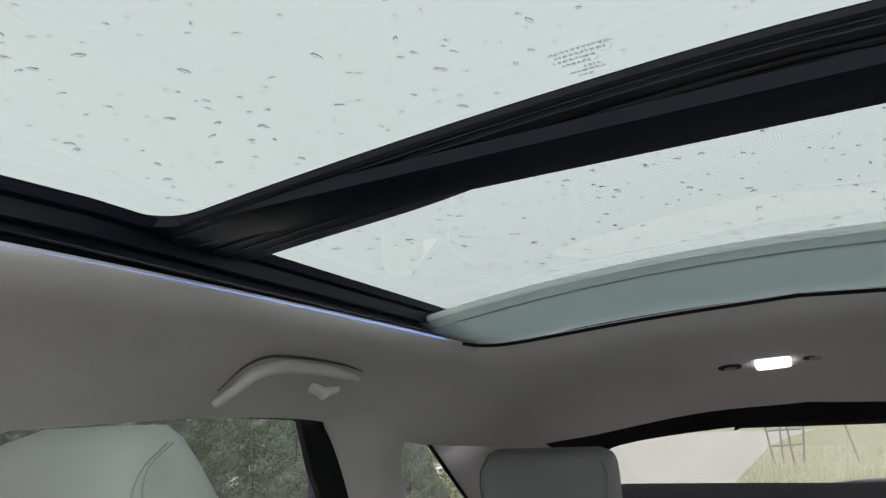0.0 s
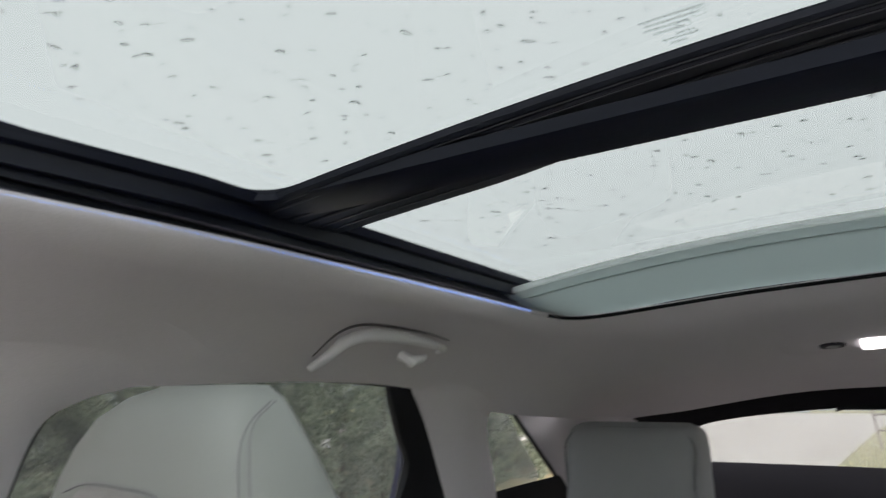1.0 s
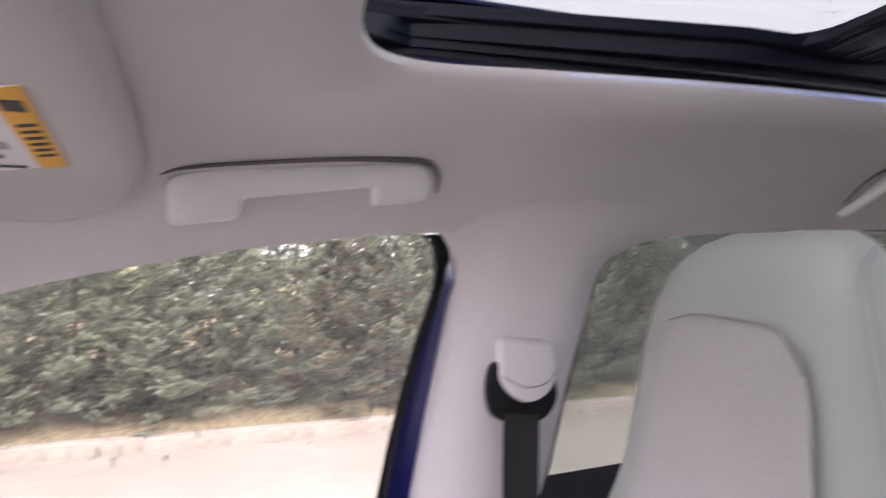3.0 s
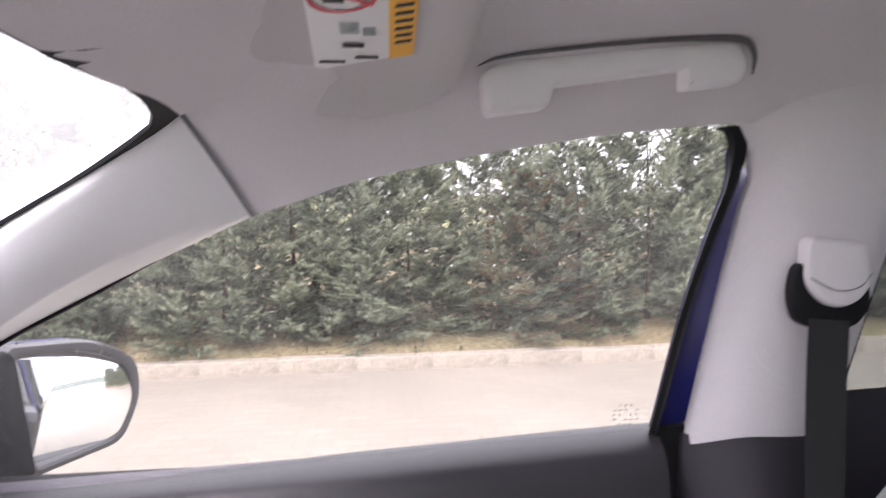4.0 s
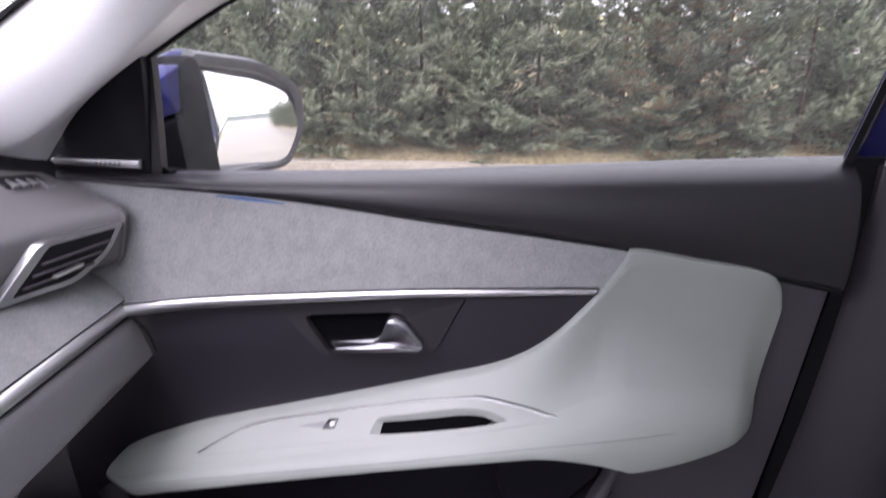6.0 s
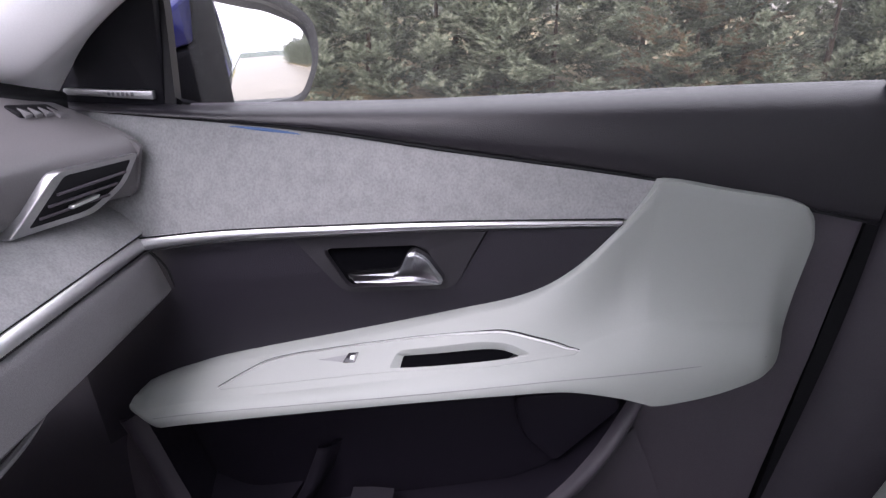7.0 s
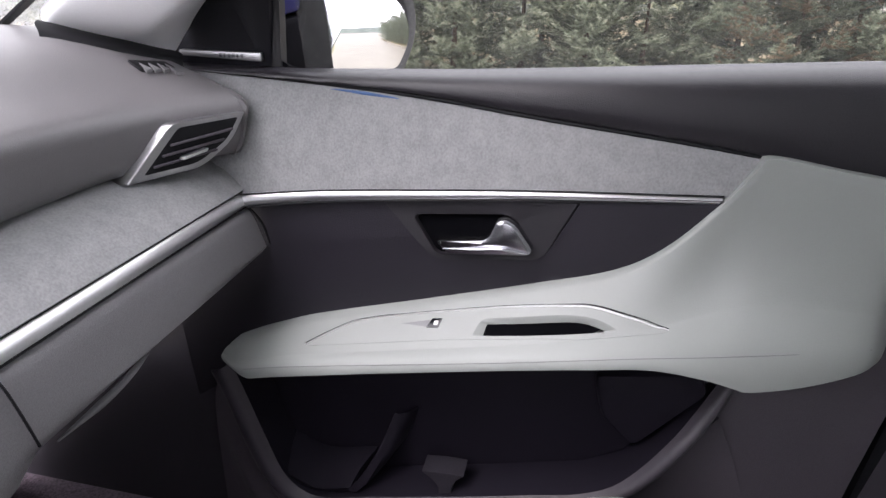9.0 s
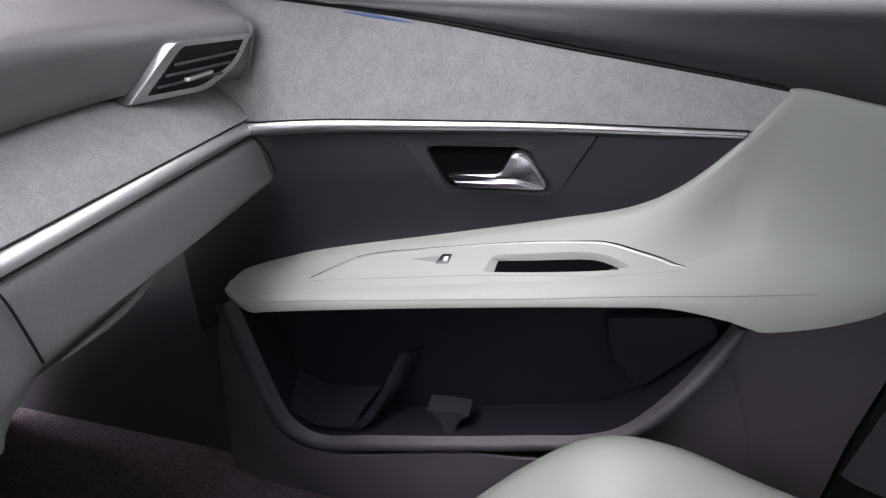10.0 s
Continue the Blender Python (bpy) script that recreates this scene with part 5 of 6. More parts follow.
def rear_handle():
    h = thing("grab_handle", "pale grey arched grab handle with a coat hook", "grab handle", "grab handles", at=(1.002, 0.583, 1.408))
    part("grip", tube([(-0.112, 0.012, -0.026), (-0.102, -0.006, -0.012), (-0.082, -0.015, 0.006), (-0.045, -0.018, 0.017), (0.02, -0.017, 0.020), (0.09, -0.012, 0.018), (0.142, -0.002, 0.014), (0.152, 0.012, 0.010)], [0.006, 0.009, 0.011, 0.011, 0.010, 0.009, 0.007, 0.005], 14, 50, 0.8), TRIM, h)
    part("recess_shade", tube([(-0.118, 0.002, -0.012), (-0.090, -0.010, 0.016), (-0.048, -0.013, 0.0300), (0.02, -0.015, 0.0325), (0.09, -0.014, 0.0305), (0.150, -0.008, 0.0255)], [0.001, 0.002, 0.0024, 0.0022, 0.0018, 0.001], 10, 50, 0.8), SHADOW_GAP, h, "dark tube drawn for the shade over the handle")
    part("coat_hook", join(tube([(0.045, 0.0, -0.002), (0.045, -0.014, -0.008), (0.050, -0.018, -0.014)], 0.007, 10, 12), tube([(0.045, -0.014, -0.010), (0.066, -0.018, -0.006), (0.085, -0.012, -0.002)], [0.008, 0.006, 0.003], 10, 16)), TRIM, h)
    return h


front_handle()
rear_handle()

visor = thing("sun_visor", "pale grey sun visor, folded up, with a warning label", "sun visor", at=(0.09, 0.40, 1.42))


def on_visor(u, v, d):
    """x = u, y = v over the face of the visor, which bends down towards the door; d up into it; local to it."""
    return Vector((u - 0.09, v - 0.40, 1.437 - 0.07 * (v - 0.155) - 0.10 * max(0.0, v - 0.41) - 0.60 * max(0.0, v - 0.578) + 0.20 * min(0.0, u - 0.06) + d - 1.42))


def visor_flap():
    """The padded flap: the two long edges at stations towards the door, with rounded rims."""
    ends = catmull([(0.18, -0.030, 0.181), (0.30, -0.022, 0.182), (0.43, -0.016, 0.182), (0.53, -0.010, 0.184), (0.570, -0.006, 0.184), (0.590, -0.002, 0.180), (0.602, 0.006, 0.168), (0.611, 0.018, 0.142), (0.616, 0.045, 0.112), (0.619, 0.070, 0.088)], 46)
    rows = []
    for k, (v, a, b) in enumerate(ends):
        end = max(0.0, 1 - (len(ends) - 1 - k) / 6) ** 2
        rows.append([on_visor(a + (b - a) * u, v, 0.010 * max(end, max(0.0, abs(2 * u - 1) - 0.9) / 0.1) ** 2) for u in (0, 0.01, 0.025, 0.05, 0.15, 0.3, 0.5, 0.7, 0.85, 0.95, 0.975, 0.99, 1)])
    bm = bmesh.new()
    skin(bm, rows)
    bm.normal_update()
    for f in bm.faces:
        if f.normal.z > 0:
            f.normal_flip()
    back = bmesh.ops.extrude_face_region(bm, geom=bm.faces[:])
    bmesh.ops.translate(bm, verts=[v for v in back["geom"] if isinstance(v, bmesh.types.BMVert)], vec=(0, 0, 0.010))
    bmesh.ops.recalc_face_normals(bm, faces=bm.faces)
    return bm


# vinyl darker than the headliner: shade on the visor's underside is in the colour
part("flap", visor_flap(), material("visor_shaded_vinyl", (0.58, 0.553, 0.558), 0.75, grain=0.08, grain_size=900, bump=0.2, blotch=0.04), visor)
part("hinge_clip", slab(rounded([(-0.014, 0.575), (0.022, 0.612), (0.030, 0.640), (0.004, 0.640), (-0.020, 0.600)], 0.006, 3), lambda u, v, d: on_visor(u, v, d + 0.004), 0.020, 0.003), LINER, visor, "pale grey hinge block")
part("label_card", slab(rounded([(0.0765, 0.4405), (0.1410, 0.4150), (0.1400, 0.5430), (0.0704, 0.5745)], 0.002, 3), lambda u, v, d: on_visor(u, v, d - 0.0012), 0.001, 0.0002), WHITE, visor, "white airbag warning label")
part("orange_field", slab([(0.1232, 0.4225), (0.1410, 0.4150), (0.1400, 0.5430), (0.1236, 0.5505)], lambda u, v, d: on_visor(u, v, d - 0.0018), 0.001, 0.0002), ORANGE, visor, "orange field of the label")
ring = [(0.098 + 0.021 * math.cos(a), 0.458 + 0.021 * math.sin(a) - 0.25 * 0.021 * math.cos(a)) for a in (2 * math.pi * k / 28 for k in range(28))]
bm = bmesh.new()
skin(bm, [[on_visor(p[0], p[1], -0.0019) for p in ring], [on_visor(0.098 + (p[0] - 0.098) * 0.84, 0.458 + (p[1] - 0.458) * 0.84, -0.0019) for p in ring]], True)
part("red_ring", bm, RED, visor, smooth=0)
part("ring_bar", slab([(0.082, 0.447), (0.0805, 0.450), (0.1135, 0.471), (0.115, 0.468)], lambda u, v, d: on_visor(u, v, d - 0.002), 0.0008, 0.0001), RED, visor)
for u, v, w, h in ((0.092, 0.459, 0.012, 0.014), (0.104, 0.453, 0.010, 0.010), (0.099, 0.500, 0.012, 0.016), (0.111, 0.505, 0.008, 0.012), (0.100, 0.527, 0.014, 0.006), (0.084, 0.556, 0.018, 0.003), (0.108, 0.548, 0.016, 0.003), (0.132, 0.440, 0.011, 0.014)):
    part("mark", slab([(u - w / 2, v - h / 2), (u + w / 2, v - h / 2), (u + w / 2, v + h / 2), (u - w / 2, v + h / 2)], lambda a, b, d: on_visor(a, b, d - 0.0024), 0.0006, 0.0001), PALE_INK if 0.49 < v < 0.52 else INK, visor, smooth=0)
for k in range(6):
    part("line", slab([(0.127, 0.468 + k * 0.0105), (0.138, 0.464 + k * 0.0105), (0.138, 0.4675 + k * 0.0105), (0.127, 0.4715 + k * 0.0105)], lambda a, b, d: on_visor(a, b, d - 0.0024), 0.0006, 0.0001), INK, visor, smooth=0)

belt = thing("seat_belt", "black seat belt hanging from a pale grey height adjuster", "seat belt", at=(0.54, 0.68, 1.2))
part("slot_cover", slab(rounded([(-0.040, 0.030), (-0.046, 0.0), (-0.040, -0.026), (-0.022, -0.034), (0.020, -0.034), (0.036, -0.012), (0.028, 0.030)], 0.012, 5), lambda u, v, d: Vector((u, -0.016 + d, v)), 0.012, 0.003), BLACK, belt, "black slotted guide plate")
part("adjuster", slab(rounded([(-0.022, 0.052), (0.038, 0.046), (0.040, 0.004), (0.022, -0.014), (-0.002, -0.016), (-0.026, 0.006)], [0.012, 0.012, 0.018, 0.014, 0.014, 0.018], 5), lambda u, v, d: Vector((u - 0.010, -0.026 + d + 0.1 * v, v + 0.003)), 0.018, 0.007), LINER, belt, "pale grey rounded height adjuster")
part("adjuster_seam", tube([(-0.034, -0.026, 0.017), (-0.010, -0.0275, 0.005), (0.014, -0.026, 0.007), (0.028, -0.023, 0.019)], 0.0007, 6, 24), STITCH, belt)
part("webbing", loft([[(-0.030, -0.020, -0.022), (-0.032, -0.022, -0.10), (-0.030, -0.024, -0.35), (-0.045, -0.025, -0.72)], [(0.010, -0.020, -0.026), (0.008, -0.022, -0.10), (0.008, -0.024, -0.35), (-0.004, -0.025, -0.72)]], 30, 5, 0.0015), WEB, belt, "black belt webbing")

# ---- seats ----


def cushion(sections, n=40, power=3.2):
    """A stuffed body from level sections: z, front x, back x, inner y, outer y."""
    rows = []
    zs = catmull([(s[0], s[1], s[2]) for s in sections], 44)
    ys = catmull([(s[0], s[3], s[4]) for s in sections], 44)
    for a, b in zip(zs, ys):
        cx, cy, hx, hy = (a.y + a.z) / 2, (b.y + b.z) / 2, (a.z - a.y) / 2, (b.z - b.y) / 2
        row = []
        for k in range(n):
            w = 2 * math.pi * k / n
            c, s = math.cos(w), math.sin(w)
            row.append(Vector((cx + hx * math.copysign(abs(c) ** (2 / power), c), cy + hy * math.copysign(abs(s) ** (2 / power), s), a.x)))
        rows.append(row)
    bm = bmesh.new()
    vs = skin(bm, rows, True)
    bm.faces.new(vs[0]), bm.faces.new(vs[-1])
    bmesh.ops.recalc_face_normals(bm, faces=bm.faces)
    return bm


def seat(at, side=1):
    s = thing("front_seat", "pale grey leather seat with one-piece headrest", "car seat", "front seats", at=at)
    bm = cushion([(0.50, 0.40, 0.66, 0.15, 0.67), (0.80, 0.48, 0.80, 0.16, 0.66), (1.00, 0.545, 0.80, 0.195, 0.635), (1.13, 0.568, 0.755, 0.235, 0.540), (1.20, 0.574, 0.725, 0.258, 0.512), (1.26, 0.580, 0.690, 0.272, 0.495),
                  (1.30, 0.590, 0.672, 0.285, 0.478), (1.318, 0.606, 0.668, 0.305, 0.455), (1.328, 0.630, 0.664, 0.335, 0.430)], 48)
    back = [part("backrest", bm, LEATHER, s, smooth=70)]
    rows = [[(0.5780, 0.330, 1.264), (0.5765, 0.365, 1.268), (0.5765, 0.40, 1.268), (0.5785, 0.424, 1.263)], [(0.5735, 0.306, 1.240), (0.572, 0.355, 1.240), (0.572, 0.41, 1.240), (0.5745, 0.440, 1.238)],
            [(0.5675, 0.296, 1.18), (0.566, 0.355, 1.18), (0.566, 0.41, 1.18), (0.5685, 0.448, 1.18)], [(0.5565, 0.284, 1.10), (0.554, 0.355, 1.10), (0.554, 0.42, 1.10), (0.5575, 0.465, 1.10)], [(0.5355, 0.264, 0.98), (0.533, 0.355, 0.98), (0.533, 0.43, 0.98), (0.5375, 0.52, 0.98)]]
    rows = [[(x + (0.0008, 0.0, 0.0, 0.004)[k], y, z) for k, (x, y, z) in enumerate(r)] for r in rows]
    back += [part("backrest_insert", loft(rows, 16, 24, 0.002), INSERT, s, "soft pale grey suede insert")]
    back += [part("seam", tube([(0.5715, 0.304, 1.242), (0.5765, 0.328, 1.265), (0.5750, 0.365, 1.2695), (0.5750, 0.40, 1.2695), (0.577, 0.428, 1.263)], 0.0006, 6, 40), STITCH, s)]
    for k in (0.0, 0.004):
        back += [part("side_seam", tube([(0.626, 0.301 - k, 1.3175), (0.603, 0.2925 - k, 1.304), (0.5915 + k, 0.2845 - k, 1.285), (0.5875 + k, 0.273 - k, 1.24), (0.584 + k, 0.2605 - k, 1.18), (0.580 + k, 0.244 - k, 1.12), (0.568 + k, 0.215 - k, 1.02)], 0.0006, 6, 50), SOFT_SEAM, s)]
    for ob in back:
        ob.location = (-0.024, 0.034, 0.026)
    part("seat_cushion", cushion([(0.36, 0.0, 0.62, 0.16, 0.62), (0.44, -0.04, 0.60, 0.15, 0.62), (0.51, -0.05, 0.56, 0.17, 0.60), (0.535, -0.02, 0.50, 0.22, 0.55)], 48, 4), INSERT, s, "pale grey seat cushion")
    ridge = ((-0.06, 0.49), (0.0, 0.562), (0.065, 0.617), (0.14, 0.624), (0.25, 0.592), (0.46, 0.54))
    part("bolster", loft([[(x, 0.655, z - 0.12) for x, z in ridge], [(x, 0.635, z - 0.035) for x, z in ridge], [(x, 0.592, z) for x, z in ridge], [(x, 0.545, z - 0.020) for x, z in ridge], [(x, 0.50, min(z - 0.06, 0.54)) for x, z in ridge]], 34, 24, 0.0), LEATHER, s, "pale grey leather side bolster")
    return s


passenger_seat = seat((0, 0, 0))
# unseen driver's seat, added to bounce light into the cabin
copy_thing(passenger_seat, pose(0.06, -0.82, -0.03))

rear = thing("rear_bench", "grey rear bench backrest with headrests", "rear seat", at=(0, 0, 0))
part("bench_back", cushion([(0.45, 1.40, 1.70, -0.66, 0.66), (0.8, 1.46, 1.74, -0.66, 0.66), (1.0, 1.52, 1.74, -0.64, 0.64), (1.085, 1.56, 1.70, -0.60, 0.60)], 60, 6), material("mid_grey_leather", (0.30, 0.30, 0.31), 0.6, grain=0.1, grain_size=900, bump=0.2), rear)
part("bench_seat", cushion([(0.36, 0.95, 1.6, -0.66, 0.66), (0.55, 0.93, 1.6, -0.66, 0.66), (0.60, 1.0, 1.55, -0.62, 0.62)], 60, 6), LEATHER, rear)
for y in (0.463, -0.463):
    part("headrest", cushion([(1.06, 1.565, 1.66, y - 0.125, y + 0.125), (1.10, 1.55, 1.68, y - 0.132, y + 0.132), (1.22, 1.555, 1.69, y - 0.128, y + 0.128), (1.29, 1.565, 1.68, y - 0.125, y + 0.122), (1.308, 1.59, 1.66, y - 0.10, y + 0.10)], 40, 4.5),
         material("headrest_grey", (0.30, 0.305, 0.31), 0.6, grain=0.1, grain_size=900, bump=0.2), rear, "grey leather headrest")
    part("headrest_edge", tube([(1.572, y - 0.118, 1.10), (1.566, y - 0.118, 1.2), (1.575, y - 0.112, 1.285), (1.575, y, 1.300), (1.575, y + 0.112, 1.285), (1.566, y + 0.118, 1.2), (1.572, y + 0.118, 1.10)], 0.002, 6, 50), STITCH, rear)

# ---- rear doors, tailgate, floor ----
for s in (1, -1):
    rd = thing("rear_door", "dark rear door with tinted window", "car door", "rear doors", at=(0.9, s * 0.74, 0.5))

    def put(name, bm, mat, label="", at=(0.9, s * 0.74, 0.5), own=rd, s=s):
        if s < 0:
            mirrored(bm)
        bmesh.ops.transform(bm, matrix=Matrix.Translation([-c for c in at]), verts=bm.verts)
        return part(name, bm, mat, own, label)

    put("door_panel", loft([[(0.58, 0.79, 1.05), (0.9, 0.79, 1.06), (1.3, 0.79, 1.065)], [(0.58, 0.755, 1.061), (0.9, 0.755, 1.071), (1.3, 0.755, 1.076)], [(0.58, 0.735, 1.045), (0.9, 0.735, 1.055), (1.3, 0.735, 1.06)], [(0.58, 0.73, 0.8), (0.9, 0.73, 0.8), (1.3, 0.73, 0.8)], [(0.58, 0.73, 0.35), (0.9, 0.73, 0.35), (1.3, 0.73, 0.35)]], 16, 16, 0.01), DARK)
    pane = put("window_pane", side_pane([(0.57, 1.0), (0.57, 1.385), (1.25, 1.395), (1.32, 1.0)]), DARKGLASS, "dark-tinted rear side window")
    put("window_seal", tube([(x, side_y(z) + 0.014, z) for x, z in ((0.602, 1.06), (0.620, 1.19), (0.630, 1.25), (0.646, 1.322), (0.677, 1.350), (0.717, 1.363), (0.85, 1.371), (1.00, 1.376), (1.19, 1.371))], 0.004, 8, 60), BLACK)
    qw = tagged(thing("window_2", "small tinted rear quarter window", "quarter window", at=(1.58, s * 0.71, 1.2)), kind="structure")
    pane = put("pane", side_pane([(1.40, 1.10), (1.40, 1.345), (1.535, 1.345), (1.75, 1.19), (1.75, 1.10)]), DARKGLASS, "", (1.58, s * 0.71, 1.2), qw)
    pane.visible_shadow = False
    put("window_frame", tube([(1.518, 0.669, 1.326), (1.61, 0.668, 1.258), (1.721, 0.674, 1.184), (1.727, 0.678, 1.157), (1.60, 0.690, 1.151), (1.50, 0.698, 1.155)], 0.004, 8, 50), BLACK, "", (1.58, s * 0.71, 1.2), qw)
    put("sill_panel", loft([[(1.36, 0.79, 1.147), (1.76, 0.79, 1.147)], [(1.36, 0.720, 1.149), (1.76, 0.690, 1.151)], [(1.36, 0.712, 1.137), (1.78, 0.675, 1.137)], [(1.34, 0.72, 0.5), (2.0, 0.68, 0.5)]], 8, 12, 0.01), BLACK, "", (1.58, s * 0.71, 1.2), qw)
    put("sill_strip", tube([(1.50, 0.698, 1.148), (1.62, 0.691, 1.149), (1.76, 0.684, 1.149)], 0.0042, 8, 20), TRIM, "pale strip under the quarter window", (1.58, s * 0.71, 1.2), qw)

ledge = thing("rear_belt_guide", "grey plastic belt guide beside the rear bench", "belt guide", at=(1.57, 0.642, 1.062))
part("cover", slab(rounded([(-0.06, -0.03), (-0.05, 0.05), (0.05, 0.045), (0.07, -0.03)], 0.012, 4), lambda u, v, d: Vector((u, -0.02 + d, v)), 0.05, 0.008), material("guide_grey", (0.30, 0.295, 0.30), 0.5), ledge)
part("strap", slab(rounded([(-0.02, -0.06), (-0.015, 0.03), (0.015, 0.03), (0.02, -0.06)], 0.004, 3), lambda u, v, d: Vector((u, -0.026 + d, v)), 0.003, 0.0008), WEB, ledge, "black belt strap")
tail = tagged(thing("window_3", "rear tailgate window with black header", "rear window", at=(1.9, 0, 1.25)), kind="structure")
TAIL_AT = Matrix.Translation((-1.9, 0, -1.25))


def tail_part(name, bm, mat, label=""):
    bmesh.ops.transform(bm, matrix=TAIL_AT, verts=bm.verts)
    return part(name, bm, mat, tail, label)


tail_part("header", loft([[(1.805, -0.545, 1.305), (1.80, -0.425, 1.347), (1.80, -0.215, 1.383), (1.795, 0, 1.394), (1.80, 0.215, 1.383), (1.80, 0.425, 1.347), (1.805, 0.545, 1.305)], [(1.905, -0.491, 1.249), (1.885, -0.395, 1.300), (1.876, -0.205, 1.328), (1.868, 0, 1.340), (1.876, 0.205, 1.328), (1.885, 0.395, 1.300), (1.905, 0.491, 1.249)]], 50, 6, 0.012), BLACK)
tail_part("header_step", slab([(-0.135, 1.360), (0.135, 1.360), (0.145, 1.326), (0.130, 1.331), (-0.130, 1.331), (-0.145, 1.326)], lambda u, v, d: Vector((1.867 + d, u, v)), 0.01, 0.001), BLACK)
pane = tail_part("pane", loft([[(1.90, -0.53, 1.33), (1.92, 0, 1.39), (1.90, 0.53, 1.33)], [(2.12, -0.58, 1.12), (2.15, 0, 1.12), (2.12, 0.58, 1.12)]], 10, 4, 0.004), REARGLASS)
tail_part("lower_panel", loft([[(2.10, -0.60, 1.178), (2.11, 0, 1.180), (2.10, 0.60, 1.178)], [(2.06, -0.60, 1.173), (2.07, 0, 1.175), (2.06, 0.60, 1.173)], [(2.02, -0.60, 1.156), (2.03, 0, 1.158), (2.02, 0.60, 1.156)], [(2.0, -0.66, 0.4), (2.0, 0, 0.4), (2.0, 0.66, 0.4)]], 20, 12, 0.01), DARK)
for s in (1, -1):
    tail_part("tail_pillar", loft([[(1.805, s * 0.535, 1.305), (1.905, s * 0.475, 1.240), (2.02, s * 0.445, 1.14)], [(1.90, s * 0.55, 1.32), (1.97, s * 0.54, 1.25), (2.10, s * 0.54, 1.14)]], 14, 4, 0.006), BLACK)

tagged(part("floor", slab([(-0.9, -0.74), (2.05, -0.74), (2.05, 0.74), (-0.9, 0.74)], lambda u, v, d: Vector((u, v, 0.345 - d)), 0.02, 0.002), CARPET), "black carpeted car floor", "floor", kind="structure")

# the driver's side, behind the camera
dd = thing("driver_door", "charcoal front door on the driver's side", "car door", at=(0, -0.74, 0.5))
bm = loft([[(-0.47, -0.79, 1.01), (0.0, -0.79, 1.02), (0.44, -0.79, 1.04)], [(-0.47, -0.752, 1.017), (0, -0.752, 1.027), (0.44, -0.752, 1.046)], [(-0.47, -0.735, 1.0), (0, -0.735, 1.01), (0.44, -0.735, 1.03)], [(-0.47, -0.72, 0.7), (0, -0.72, 0.7), (0.44, -0.72, 0.7)], [(-0.47, -0.73, 0.33), (0, -0.73, 0.33), (0.44, -0.73, 0.33)]], 12, 14, 0.01)
bmesh.ops.transform(bm, matrix=Matrix.Translation((0, 0.74, -0.5)), verts=bm.verts)
part("door_panel", bm, DARK, dd)
pane = part("window_pane", slab([(-0.29, 1.0), (-0.29, 1.16), (-0.08, 1.265), (0.10, 1.33), (0.30, 1.368), (0.455, 1.37), (0.45, 1.30), (0.405, 1.0)], lambda u, v, d: Vector((u, 0.74 - side_y(v) - 0.02 - d, v - 0.5)), 0.004, 0.0005), SIDEGLASS, dd)
pane.visible_shadow = False

# ---- outside ----


def ground_material():
    """Wet, pale block paving with courses across the road."""
    m = material("wet_block_paving", (0.33, 0.295, 0.245), 0.55, grain=0.35, grain_size=60, bump=0.3, blotch=0.2, blotch_size=0.8, spec=0.5)
    n, l = m.node_tree.nodes, m.node_tree.links
    tc, br, mx = n.new("ShaderNodeTexCoord"), n.new("ShaderNodeTexBrick"), n.new("ShaderNodeMixRGB")
    br.inputs["Scale"].default_value = 1.0
    br.inputs["Brick Width"].default_value, br.inputs["Row Height"].default_value = 0.20, 0.10
    br.inputs["Mortar Size"].default_value = 0.006
    br.inputs["Color1"].default_value, br.inputs["Color2"].default_value, br.inputs["Mortar"].default_value = (1, 1, 1, 1), (0.88, 0.87, 0.86, 1), (0.72, 0.70, 0.68, 1)
    l.new(tc.outputs["Object"], br.inputs["Vector"])
    b = n["Principled BSDF"]
    old = b.inputs["Base Color"].links[0].from_socket
    mx.blend_type = "MULTIPLY"
    mx.inputs["Fac"].default_value = 0.7
    l.new(old, mx.inputs["Color1"]), l.new(br.outputs["Color"], mx.inputs["Color2"]), l.new(mx.outputs["Color"], b.inputs["Base Color"])
    return m


ROAD = ground_material()
KERB = material("kerb_concrete", (0.36, 0.315, 0.255), 0.85, grain=0.3, grain_size=40, bump=0.4, blotch=0.25, blotch_size=3)
GRASS = material("winter_grass", (0.23, 0.20, 0.105), 0.95, grain=0.6, grain_size=30, bump=0.6, blotch_size=0.7, second=(0.27, 0.205, 0.115))
FIELD = material("wet_meadow", (0.17, 0.18, 0.06), 0.95, grain=0.5, grain_size=8, bump=0.5, blotch_size=0.15, second=(0.30, 0.27, 0.12))


def sheet(x0, x1, y0, y1, z):
    bm = bmesh.new()
    vs = [bm.verts.new((x, y, z)) for x, y in ((x0, y0), (x1, y0), (x1, y1), (x0, y1))]
    bm.faces.new(vs)
    return bm


tagged(part("ground", sheet(-600, 600, -600, 600, -0.05), FIELD, smooth=0), "wet green and straw-coloured meadow", "ground", kind="structure")
tagged(part("road", sheet(-60, 60, -4.0, 4.99, 0.0), ROAD, smooth=0), "pale wet block-paved road", "road", kind="structure")
